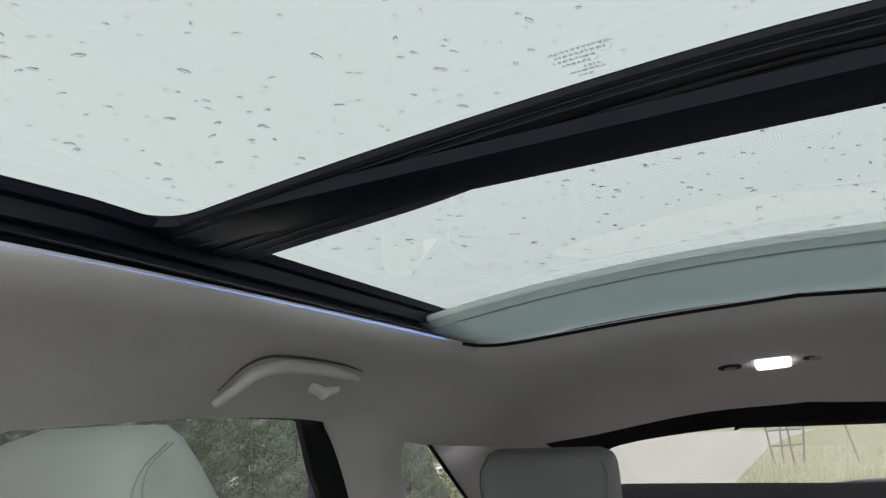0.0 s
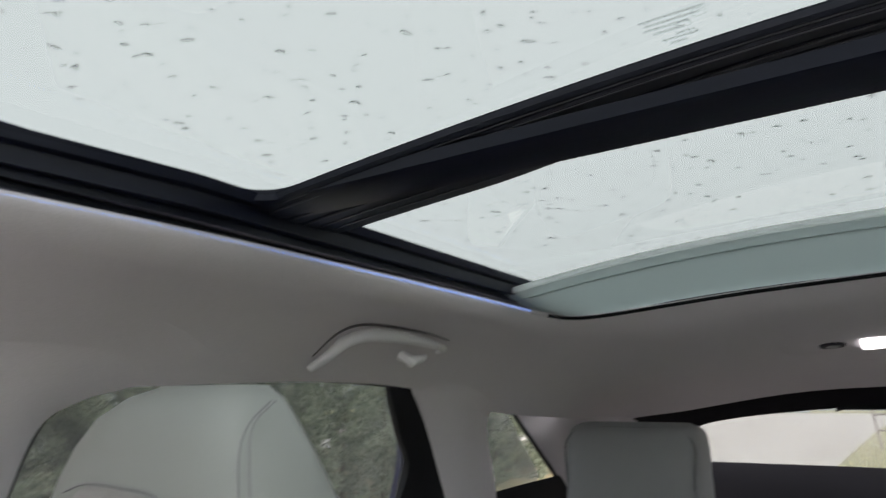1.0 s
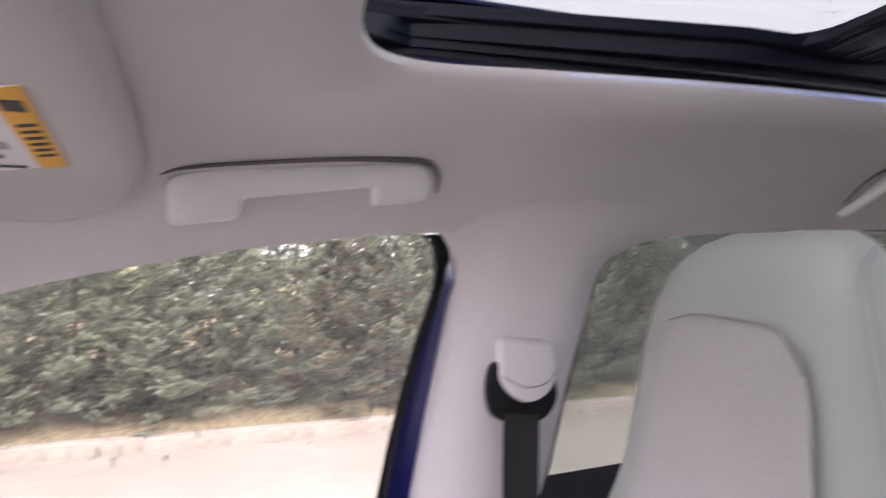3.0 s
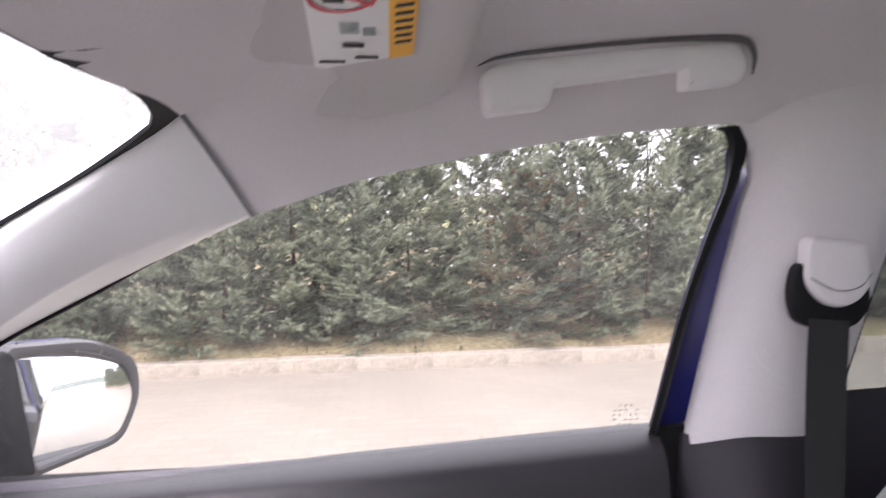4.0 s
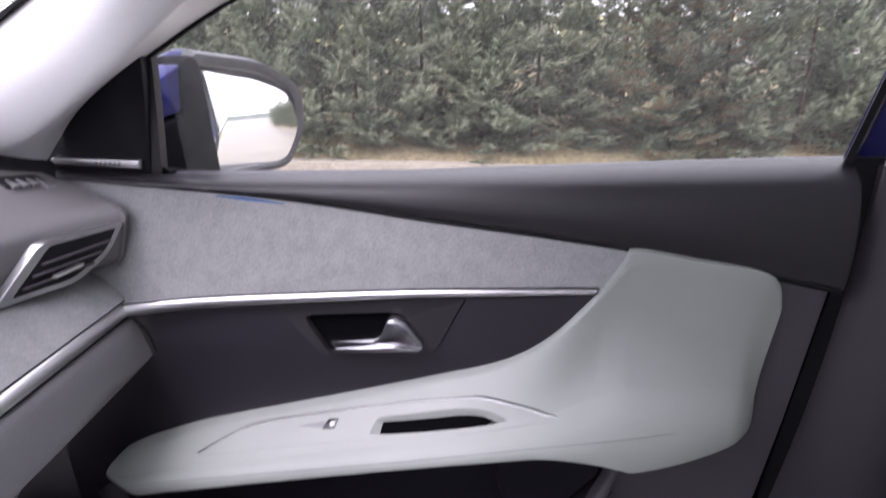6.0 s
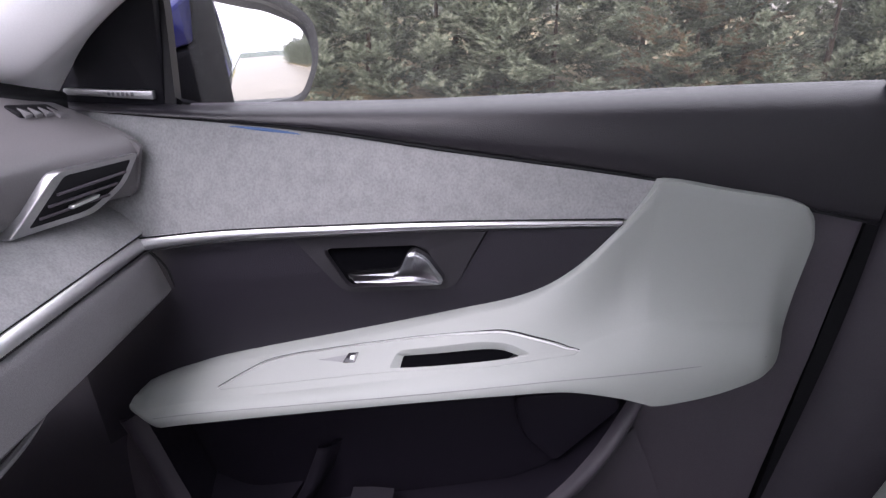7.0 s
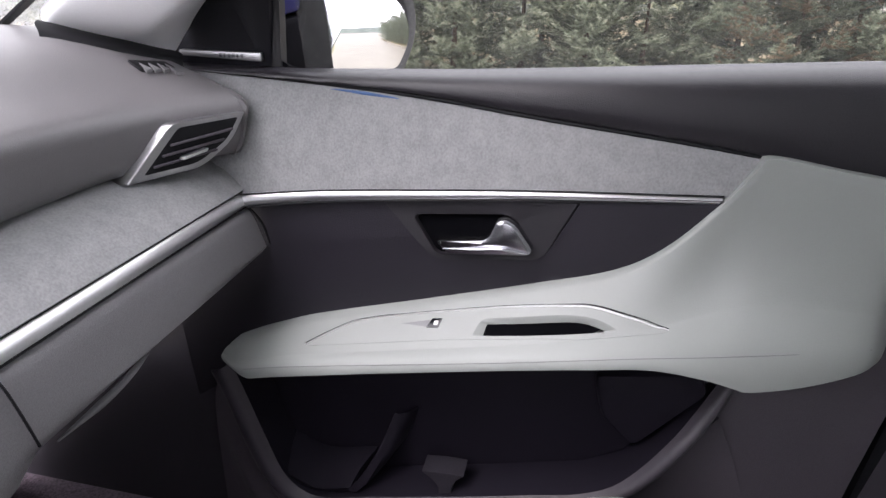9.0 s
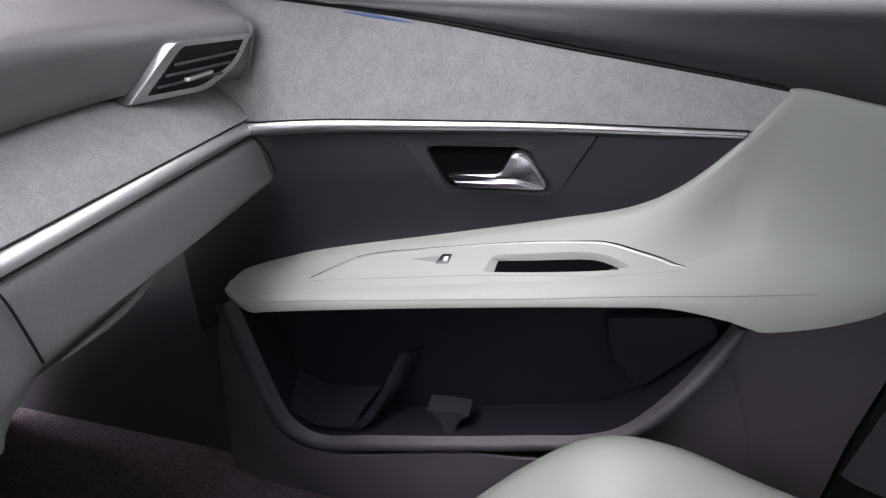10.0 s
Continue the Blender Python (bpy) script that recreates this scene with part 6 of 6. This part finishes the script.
verge_rows = [[Vector((x, y, z + (0.02 * noise.noise(Vector((x * 1.5, y * 3, 0))) if 0.11 < z else 0))) for x in np.linspace(-40, 16, 260)] for y, z in ((5.09, 0.095), (5.2, 0.115), (5.5, 0.14), (6.2, 0.16), (8.0, 0.18), (14.0, 0.1), (20.0, -0.06))]
bm = bmesh.new()
skin(bm, verge_rows)
bmesh.ops.recalc_face_normals(bm, faces=bm.faces)
tagged(part("verge", bm, GRASS), "strip of dull winter grass behind the kerb", "verge", kind="structure")

kerb = tagged(thing("kerb", "weathered pale concrete kerb along the road", "kerb", at=(0, 5.04, 0)), kind="structure")
kerb_mesh = finish(block((0.5672, 0.12, 0.20), (0, 0, 0.005), 0.003), "kerb_stone", KERB)
for k in range(-20, 24):
    ob = new("kerb_stone", kerb_mesh)
    ob.parent = kerb
    ob.location = (0.445 + 0.568 * k + 0.284, 0, 0.004 * math.sin(k * 2.3))



def needle_material(name, dark, mid, light, tree=0.3):
    """Needles that differ from clump to clump and from tree to tree, and let a little light through."""
    m = bpy.data.materials.new(name)
    m.use_nodes = True
    n, l = m.node_tree.nodes, m.node_tree.links
    ramp = n.new("ShaderNodeValToRGB")
    ramp.color_ramp.elements[0].color, ramp.color_ramp.elements[1].color = (*dark, 1), (*light, 1)
    e = ramp.color_ramp.elements.new(0.5)
    e.color = (*mid, 1)
    tc, ns, mr, geo, oi = n.new("ShaderNodeTexCoord"), n.new("ShaderNodeTexNoise"), n.new("ShaderNodeMapRange"), n.new("ShaderNodeNewGeometry"), n.new("ShaderNodeObjectInfo")
    ns.inputs["Scale"].default_value, ns.inputs["Detail"].default_value = 5.0, 3
    mr.inputs["From Min"].default_value, mr.inputs["From Max"].default_value, mr.inputs["To Min"].default_value, mr.inputs["To Max"].default_value = 0.34, 0.66, -0.1, 0.7
    a, b = n.new("ShaderNodeMath"), n.new("ShaderNodeMath")
    a.operation = b.operation = "MULTIPLY_ADD"
    a.inputs[1].default_value, b.inputs[1].default_value = 0.15, tree
    l.new(tc.outputs["Object"], ns.inputs["Vector"]), l.new(ns.outputs["Fac"], mr.inputs["Value"])
    l.new(geo.outputs["Random Per Island"], a.inputs[0]), l.new(mr.outputs["Result"], a.inputs[2])
    l.new(oi.outputs["Random"], b.inputs[0]), l.new(a.outputs["Value"], b.inputs[2]), l.new(b.outputs["Value"], ramp.inputs["Fac"])
    p = n["Principled BSDF"]
    p.inputs["Roughness"].default_value = 0.7
    tl, ms = n.new("ShaderNodeBsdfTranslucent"), n.new("ShaderNodeMixShader")
    ms.inputs["Fac"].default_value = 0.2
    l.new(ramp.outputs["Color"], p.inputs["Base Color"]), l.new(ramp.outputs["Color"], tl.inputs["Color"])
    l.new(p.outputs["BSDF"], ms.inputs[1]), l.new(tl.outputs["BSDF"], ms.inputs[2]), l.new(ms.outputs["Shader"], n["Material Output"].inputs["Surface"])
    return m


# darker needles near the trunk, paler ones at the branch tips
INNER_NEEDLES = needle_material("inner_needles", (0.045, 0.054, 0.038), (0.072, 0.086, 0.058), (0.10, 0.115, 0.075))
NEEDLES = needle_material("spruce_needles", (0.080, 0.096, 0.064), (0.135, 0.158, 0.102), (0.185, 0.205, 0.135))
TIP_NEEDLES = needle_material("outer_needles", (0.155, 0.18, 0.122), (0.225, 0.25, 0.172), (0.28, 0.30, 0.21))
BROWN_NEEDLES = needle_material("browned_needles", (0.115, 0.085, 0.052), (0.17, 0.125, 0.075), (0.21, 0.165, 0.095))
BARK = material("spruce_bark", (0.09, 0.065, 0.045), 0.95, grain=0.5, grain_size=40, bump=0.6)


def crown_mesh(height, spread, seed, branches, twigs, needles, mats, length=0.030, browned=False):
    """Branches in whorls that droop and turn up at the tip; each carries flat rows of side twigs, and each twig a brush of needles."""
    g = np.random.default_rng(seed)
    h = (np.arange(branches) + g.random(branches)) / branches
    h = h ** 1.2
    a = np.arange(branches) * 2.39996 + g.normal(0, 0.35, branches)
    reach = (spread * (1 - 0.78 * h**1.8) * (0.72 + 0.36 * g.random(branches)) + 0.05) * (0.92 + 0.14 * np.sin(3 * a + seed + 4 * h))
    out = np.stack([np.cos(a), np.sin(a), 0 * a], 1)
    across = np.stack([-np.sin(a), np.cos(a), g.normal(0, 0.25, branches)], 1)
    rise = -0.20 + 0.85 * h + g.normal(0, 0.13, branches)
    root = np.stack([0 * a, 0 * a, 0.05 + h * height * 0.97], 1)
    n = branches * twigs
    rp = lambda v: np.repeat(v, twigs, 0)
    s = 0.40 + 0.60 * ((np.tile(np.arange(twigs), branches) + g.random(n)) / twigs) ** 0.8
    o, c, r0, far = rp(out), rp(across), rp(rise), rp(reach)
    side = np.where(np.arange(n) % 2 == 0, 1.0, -1.0)
    start = rp(root) + o * (far * s)[:, None]
    start[:, 2] += far * (r0 * s + 0.34 * s**3) + g.normal(0, 0.02, n)
    span = (0.08 + 0.19 * (1.08 - s) * np.minimum(1.0, far / 0.5) + 0.04 * g.random(n))
    d = o * (0.55 + 0.5 * s)[:, None] + c * (side * (1.15 - s) * 1.5)[:, None] + g.normal(0, 0.16, (n, 3))
    d[:, 2] += 0.30 + 0.5 * r0 * s + 0.25 * s
    d /= np.linalg.norm(d, axis=1)[:, None]
    u = np.tile((np.arange(needles) + 0.5) / needles, n)
    tw = lambda v: np.repeat(v, needles, 0)
    m = n * needles
    dd, sp, ss = tw(d), tw(span), tw(s)
    q = g.normal(0, 1, (m, 3))
    q -= dd * np.sum(q * dd, 1)[:, None]
    q /= np.linalg.norm(q, axis=1)[:, None]
    p = tw(start) + dd * (sp * u)[:, None]
    needle = dd * 0.75 + q
    needle /= np.linalg.norm(needle, axis=1)[:, None]
    size = (length * (0.75 + 0.5 * g.random(m)) * (1.05 - 0.35 * u))[:, None]
    wide = np.cross(needle, q + g.normal(0, 0.6, (m, 3)))
    wide /= np.linalg.norm(wide, axis=1)[:, None]
    w = wide * size * 0.15
    verts = np.stack([p - w, p + w, p + needle * size], 1).reshape(-1, 3)
    me = bpy.data.meshes.new("crown")
    me.from_pydata(verts.tolist(), [], np.arange(3 * m).reshape(-1, 3).tolist())
    for k in mats:
        me.materials.append(k)
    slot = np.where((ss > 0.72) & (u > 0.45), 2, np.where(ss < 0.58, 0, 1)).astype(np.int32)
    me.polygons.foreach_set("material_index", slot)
    return me


GREENS = (INNER_NEEDLES, NEEDLES, TIP_NEEDLES)
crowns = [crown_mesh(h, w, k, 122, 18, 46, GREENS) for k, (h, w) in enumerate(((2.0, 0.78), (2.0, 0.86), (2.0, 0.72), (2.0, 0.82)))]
brown_crown = crown_mesh(2.0, 0.74, 9, 105, 18, 46, (INNER_NEEDLES, BROWN_NEEDLES, NEEDLES))
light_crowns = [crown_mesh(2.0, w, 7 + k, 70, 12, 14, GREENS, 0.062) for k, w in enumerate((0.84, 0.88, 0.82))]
rng = random.Random(4)
k = 0
# place along the hedge and height of each tree; the near ones in full detail
HEDGE = [(-9.2, 1.9), (-8.5, 1.7), (-7.9, 2.0), (-7.2, 1.8), (-6.5, 1.9), (-5.8, 2.1), (-5.1, 1.8), (-4.4, 2.0), (-3.6, 1.9), (-2.95, 2.0), (-2.35, 1.75), (-1.8, 1.95), (-1.25, 1.75), (-0.70, 1.85), (-0.18, 1.65),
         (0.28, 1.42), (1.00, 1.86), (1.36, 1.30), (1.78, 1.58), (2.45, 2.12), (3.05, 1.75), (3.65, 2.05), (4.25, 1.9), (4.85, 2.15), (5.4, 2.0), (6.0, 2.1), (6.7, 1.9), (7.4, 2.1), (8.1, 1.9), (8.8, 2.0),
         (9.6, 2.1), (10.4, 1.9), (11.2, 2.0), (12.0, 2.1), (12.8, 1.9), (13.6, 2.0), (14.4, 2.1), (15.3, 1.9)]
for x, tall in HEDGE:
    brown = x == 1.36
    ht = thing("spruce", "browning spruce among green ones in a hedge" if brown else "dense grey-green spruce in a roadside hedge", "tree", "hedge of spruces", at=(x, 5.66 if brown else 5.84 + rng.uniform(-0.12, 0.16), 0.12))
    c = new("crown", brown_crown if brown else crowns[k % 4] if -3.0 < x < 5.5 else light_crowns[k % 3])
    c.parent = ht
    c.rotation_euler = (0, 0, rng.uniform(0, 6.28))
    c.scale = (rng.uniform(0.92, 1.1), rng.uniform(0.92, 1.1), tall / 2.06)
    part("trunk", tube([(0, 0, -0.1), (0.02, 0, 0.6), (0, 0.01, 0.78 * tall)], [0.034, 0.016, 0.004], 8, 12), BARK, ht)
    k += 1
x = -8.0
while x < 15:
    ht = thing("spruce", "low grey-green spruce behind the hedge", "tree", "hedge of spruces", at=(x, 7.1 + rng.uniform(-0.2, 0.3), 0.14))
    c = new("crown", light_crowns[k % 3])
    c.parent = ht
    c.rotation_euler = (0, 0, rng.uniform(0, 6.28))
    c.scale = (0.95, 0.95, rng.uniform(0.55, 0.74) if x < 1.6 else rng.uniform(0.72, 0.92))
    part("trunk", tube([(0, 0, -0.1), (0.02, 0, 0.5), (0, 0.01, 1.0)], [0.045, 0.022, 0.006], 8, 12), BARK, ht)
    x += rng.uniform(0.75, 1.2)
    k += 1

# haze over the far row is put into its pale needle colour
HAZED_NEEDLES = material("hazed_conifer", (0.30, 0.33, 0.29), 0.8, grain=0.3, grain_size=6, blotch=0.2, blotch_size=1.0)
far_crowns = [crown_mesh(2.1, 0.8, 20 + q, 60, 10, 12, (HAZED_NEEDLES,) * 3, 0.07) for q in range(3)]
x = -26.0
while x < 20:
    ht = thing("conifer", "tall conifer standing far behind the hedge, haze in its colour", "tree", "far row of conifers", at=(x, 15.0 + rng.uniform(-1.5, 3), 0.0))
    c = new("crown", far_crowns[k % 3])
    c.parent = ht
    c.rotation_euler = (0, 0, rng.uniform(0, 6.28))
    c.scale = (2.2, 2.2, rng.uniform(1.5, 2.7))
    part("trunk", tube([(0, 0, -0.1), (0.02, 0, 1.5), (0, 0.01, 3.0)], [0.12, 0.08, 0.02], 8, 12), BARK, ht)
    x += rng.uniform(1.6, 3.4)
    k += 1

# ---- rain on the glass, marks, cables ----
WATER = bpy.data.materials.new("rain_water")
WATER.use_nodes = True
wt = WATER.node_tree
wt.nodes.remove(wt.nodes["Principled BSDF"])
wg = wt.nodes.new("ShaderNodeBsdfGlass")
wg.inputs["IOR"].default_value, wg.inputs["Roughness"].default_value = 1.33, 0.0
wt.links.new(wg.outputs["BSDF"], wt.nodes["Material Output"].inputs["Surface"])


def drops(count, x0, x1, seed, small, large, z):
    """Flat beads of water of uneven outline on the roof glass."""
    g = random.Random(seed)
    verts, faces = [], []
    columns = max(1, round(math.sqrt(count * (x1 - x0) / 0.84)))
    lines = count // columns
    for spot in range(columns * lines):
        x = x0 + (x1 - x0) * (spot % columns + g.uniform(-0.3, 1.3)) / columns
        y = -0.42 + 0.84 * (spot // columns + g.uniform(-0.3, 1.3)) / lines
        if not x0 < x < x1 or abs(y) > 0.425:
            continue
        r = small + (large - small) * g.random() ** 2.2
        long, turn = g.uniform(1.1, 1.9), g.gauss(2.4, 0.4)
        bits = [(0, 0, 1.0)] if g.random() < 0.9 else [(0, 0, 1.0), (1.5 * r, g.uniform(-0.8, 0.8) * r, 0.7)]
        for bx, by, k in bits:
            base, n = len(verts), 10
            wob = [1 + 0.18 * g.uniform(-1, 1) for _ in range(n)]
            for ring, (s, h) in enumerate(((1.0, 0.0), (0.86, 0.20), (0.52, 0.36))):
                for i in range(n):
                    a = 2 * math.pi * i / n
                    u, v = math.cos(a) * r * k * s * wob[i] * long + bx, math.sin(a) * r * k * s * wob[i] * 0.62 + by
                    px, py = x + u * math.cos(turn) - v * math.sin(turn), y + u * math.sin(turn) + v * math.cos(turn)
                    verts.append((px, py, z + crown(py) + h * r * k))
            verts.append((x + bx * math.cos(turn), y + by, z + crown(y) + 0.40 * r * k))
            for ring in range(2):
                for i in range(n):
                    j = (i + 1) % n
                    faces.append((base + ring * n + i, base + ring * n + j, base + ring * n + n + j, base + ring * n + n + i))
            for i in range(n):
                faces.append((base + 2 * n + i, base + 2 * n + (i + 1) % n, base + 3 * n))
            faces.append(tuple(base + n - 1 - i for i in range(n)))
    me = bpy.data.meshes.new("rain_drops")
    me.from_pydata(verts, [], faces)
    for f in me.polygons:
        f.use_smooth = len(f.vertices) < 6
    me.materials.append(WATER)
    return me


for count, x0, x1, seed, small, large in ((900, 0.30, 0.685, 3, 0.0008, 0.0023), (900, 0.79, 1.30, 5, 0.0009, 0.0025)):
    tagged(new("rain_drops", drops(count, x0, x1, seed, small, large, 1.5178)), "clear rain drops on the glass roof", "rain drops", kind="stuff")

mark = thing("glass_print", "small grey approval print on the roof glass", "marking", at=(0.675, 0.103, 1.5465))
for r, (x, y0, y1) in enumerate(((0.708, 0.026, 0.060), (0.713, 0.029, 0.058), (0.718, 0.036, 0.060), (0.723, 0.040, 0.056), (0.729, 0.036, 0.046), (0.733, 0.034, 0.054), (0.738, 0.042, 0.052))):
    g = random.Random(r)
    y = y0
    while y < y1:
        w = g.uniform(0.0012, 0.0030)
        part("bar", block((0.0022, w, 0.0003), (x - 0.722, y + w / 2 - 0.043, 0), 0), PALE_INK, mark, smooth=0)
        y += w + 0.0010
for cx, cy, r in ((0.714, 0.030, 0.0045), (0.721, 0.039, 0.004)):
    bm = bmesh.new()
    a = [2 * math.pi * k / 20 for k in range(20)]
    skin(bm, [[Vector((cx - 0.722 + r * math.cos(t), cy - 0.043 + r * math.sin(t), 0)) for t in a], [Vector((cx - 0.722 + 0.82 * r * math.cos(t), cy - 0.043 + 0.82 * r * math.sin(t), 0)) for t in a]], True)
    part("ring", bm, PALE_INK, mark, smooth=0)

# fine rain on the upper side window
g = random.Random(9)
verts, faces = [], []
for _ in range(520):
    z = 1.36 - 0.22 * g.random() ** 1.6
    x = g.uniform(-0.25, 0.44)
    if z > 1.282 + 0.28 * x:
        continue
    w, h, y = 0.0006 + 0.0008 * g.random(), 0.0015 + 0.004 * g.random() ** 2, side_y(z) + 0.0246
    b = len(verts)
    verts += [(x - w, y, z - h), (x + w, y, z - h), (x + w, y - 0.0002, z + h), (x - w, y - 0.0002, z + h), (x, y + 0.0008, z)]
    faces += [(b, b + 1, b + 4), (b + 1, b + 2, b + 4), (b + 2, b + 3, b + 4), (b + 3, b, b + 4)]
me = bpy.data.meshes.new("rain_streaks")
me.from_pydata(verts, [], faces)
me.materials.append(WATER)
tagged(new("rain_streaks", me), "fine rain streaks on the side window", "rain drops", kind="stuff")

CABLE = material("cable_sheath", (0.5, 0.5, 0.5), 0.6)
for a, b in (((4.72, 8.44, 7.0), (7.83, 9.55, 7.0)), ((6.09, 10.83, 7.0), (10.02, 12.50, 7.0))):
    d = Vector(b) - Vector(a)
    tagged(part("overhead_cable", tube([tuple(Vector(a) - d * 3), tuple(Vector(a) + d * 0.5 - Vector((0, 0, 0.1))), tuple(Vector(b) + d * 3)], 0.0014, 6, 30), CABLE), "thin grey overhead cable against the sky", "cable", "overhead cables")

# ---- behind the car ----
edge_pts = catmull([(7.0, -7.0, 0), (10.0, -2.8, 0), (13.0, 0.5, 0), (16.0, 1.40, 0), (28.0, 1.53, 0), (55.0, 1.25, 0), (110.0, -2.0, 0)], 30)
bm = bmesh.new()
skin(bm, [[Vector((p.x, p.y, 0.02 + 0.03 * noise.noise(p * 0.7))) for p in edge_pts], [Vector((p.x + 1, p.y - 2.0, 0.12)) for p in edge_pts], [Vector((p.x + 4, p.y - 8, 0.2)) for p in edge_pts], [Vector((p.x + 5, -90, 0.2)) for p in edge_pts]])
bmesh.ops.recalc_face_normals(bm, faces=bm.faces)
tagged(part("meadow", bm, FIELD), "wet yellow-green meadow beside the road", "meadow", kind="structure")
tagged(part("road_bend", sheet(4.9, 120, -4.0, 40, -0.012), ROAD, smooth=0), "wide pale paved yard behind the car", "road", kind="structure")
DRY = material("dry_reed", (0.55, 0.50, 0.30), 0.9, grain=0.3, grain_size=20)
g = np.random.default_rng(12)
n = 4200
at = np.stack([g.uniform(10, 34, n), g.uniform(-6, 2.6, n), np.zeros(n)], 1)
at[:, 1] -= 1.3 + np.maximum(0, (16 - at[:, 0]) * 0.75)
lean = g.normal(0, 0.25, (n, 3))
lean[:, 2] = 1
tall = (0.15 + 0.35 * g.random(n) ** 2)[:, None]
w = np.stack([np.zeros(n), np.full(n, 0.012), np.zeros(n)], 1)
tri = np.stack([at - w, at + w, at + lean * tall], 1).reshape(-1, 3)
me = bpy.data.meshes.new("dry_reeds")
me.from_pydata(tri.tolist(), [], np.arange(3 * n).reshape(-1, 3).tolist())
me.materials.append(DRY)
tagged(new("dry_reeds", me), "pale dry reeds in the wet meadow", "reeds", kind="stuff")

WOOD = material("grey_weathered_wood", (0.22, 0.18, 0.15), 0.9, grain=0.4, grain_size=20, bump=0.4)
rack = thing("timber_frame", "weathered timber frame standing in the meadow", "timber frame", at=(23.4, 0.42, 0.10))
for y, lean in ((0.40, 0.12), (0.16, -0.05), (-0.13, 0.06), (-0.38, -0.16)):
    part("post", tube([(0, y, 0), (0, y + lean, 1.18)], 0.030, 8, 4), WOOD, rack)
for z in (0.52, 0.96):
    part("rail", tube([(0.035, 0.46, z), (0.035, -0.46, z + 0.03)], 0.026, 8, 4), WOOD, rack)
pole = thing("leaning_pole", "thin leaning wooden pole in the meadow", "pole", at=(23, -1.35, 0.10))
part("shaft", tube([(0, 0, 0), (0, 0.26, 1.40)], 0.026, 8, 4), WOOD, pole)

# far woods, with the haze put into their colour
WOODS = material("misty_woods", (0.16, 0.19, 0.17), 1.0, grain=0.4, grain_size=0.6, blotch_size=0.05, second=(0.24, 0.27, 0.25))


def woods(x0, y0, x1, y1, low, high, seed):
    bm = bmesh.new()
    n = 160
    base, top, back = [], [], []
    for i in range(n):
        t = i / (n - 1)
        p = Vector((x0 + (x1 - x0) * t, y0 + (y1 - y0) * t, -0.1))
        h = low + (high - low) * (0.5 + 0.5 * noise.noise(Vector((t * 7, seed, 0)))) + 0.8 * noise.noise(Vector((t * 60, seed, 3)))
        base.append(p), top.append(p + Vector((0, 0, h)) + (p.normalized() * 3)), back.append(p + p.normalized() * 12 + Vector((0, 0, h * 0.8)))
    skin(bm, [base, top, back])
    return bm


for k, args in enumerate(((170, 200, 190, -60, 5, 9, 1), (70, 60, 130, 14, 3, 6, 2), (-160, 120, -160, -120, 6, 11, 3), (120, -180, -140, -170, 6, 11, 4))):
    tagged(part("backdrop_woods", woods(*args), WOODS), "woods in the distance, pale mist put into their colour", "woods", kind="structure")

wiper = thing("rear_wiper", "black rear wiper resting on the glass", "wiper", at=(2.06, -0.10, 1.196))
part("arm", tube([(0.02, -0.30, 0.008), (0.015, -0.10, 0.018), (0.02, 0.05, 0.012), (0.02, 0.12, 0.0)], [0.012, 0.010, 0.007, 0.004], 8, 30), BLACK, wiper)
part("blade", tube([(0.01, -0.32, -0.004), (0.01, -0.05, 0.004), (0.012, 0.11, -0.004)], 0.005, 8, 20), BLACK, wiper)
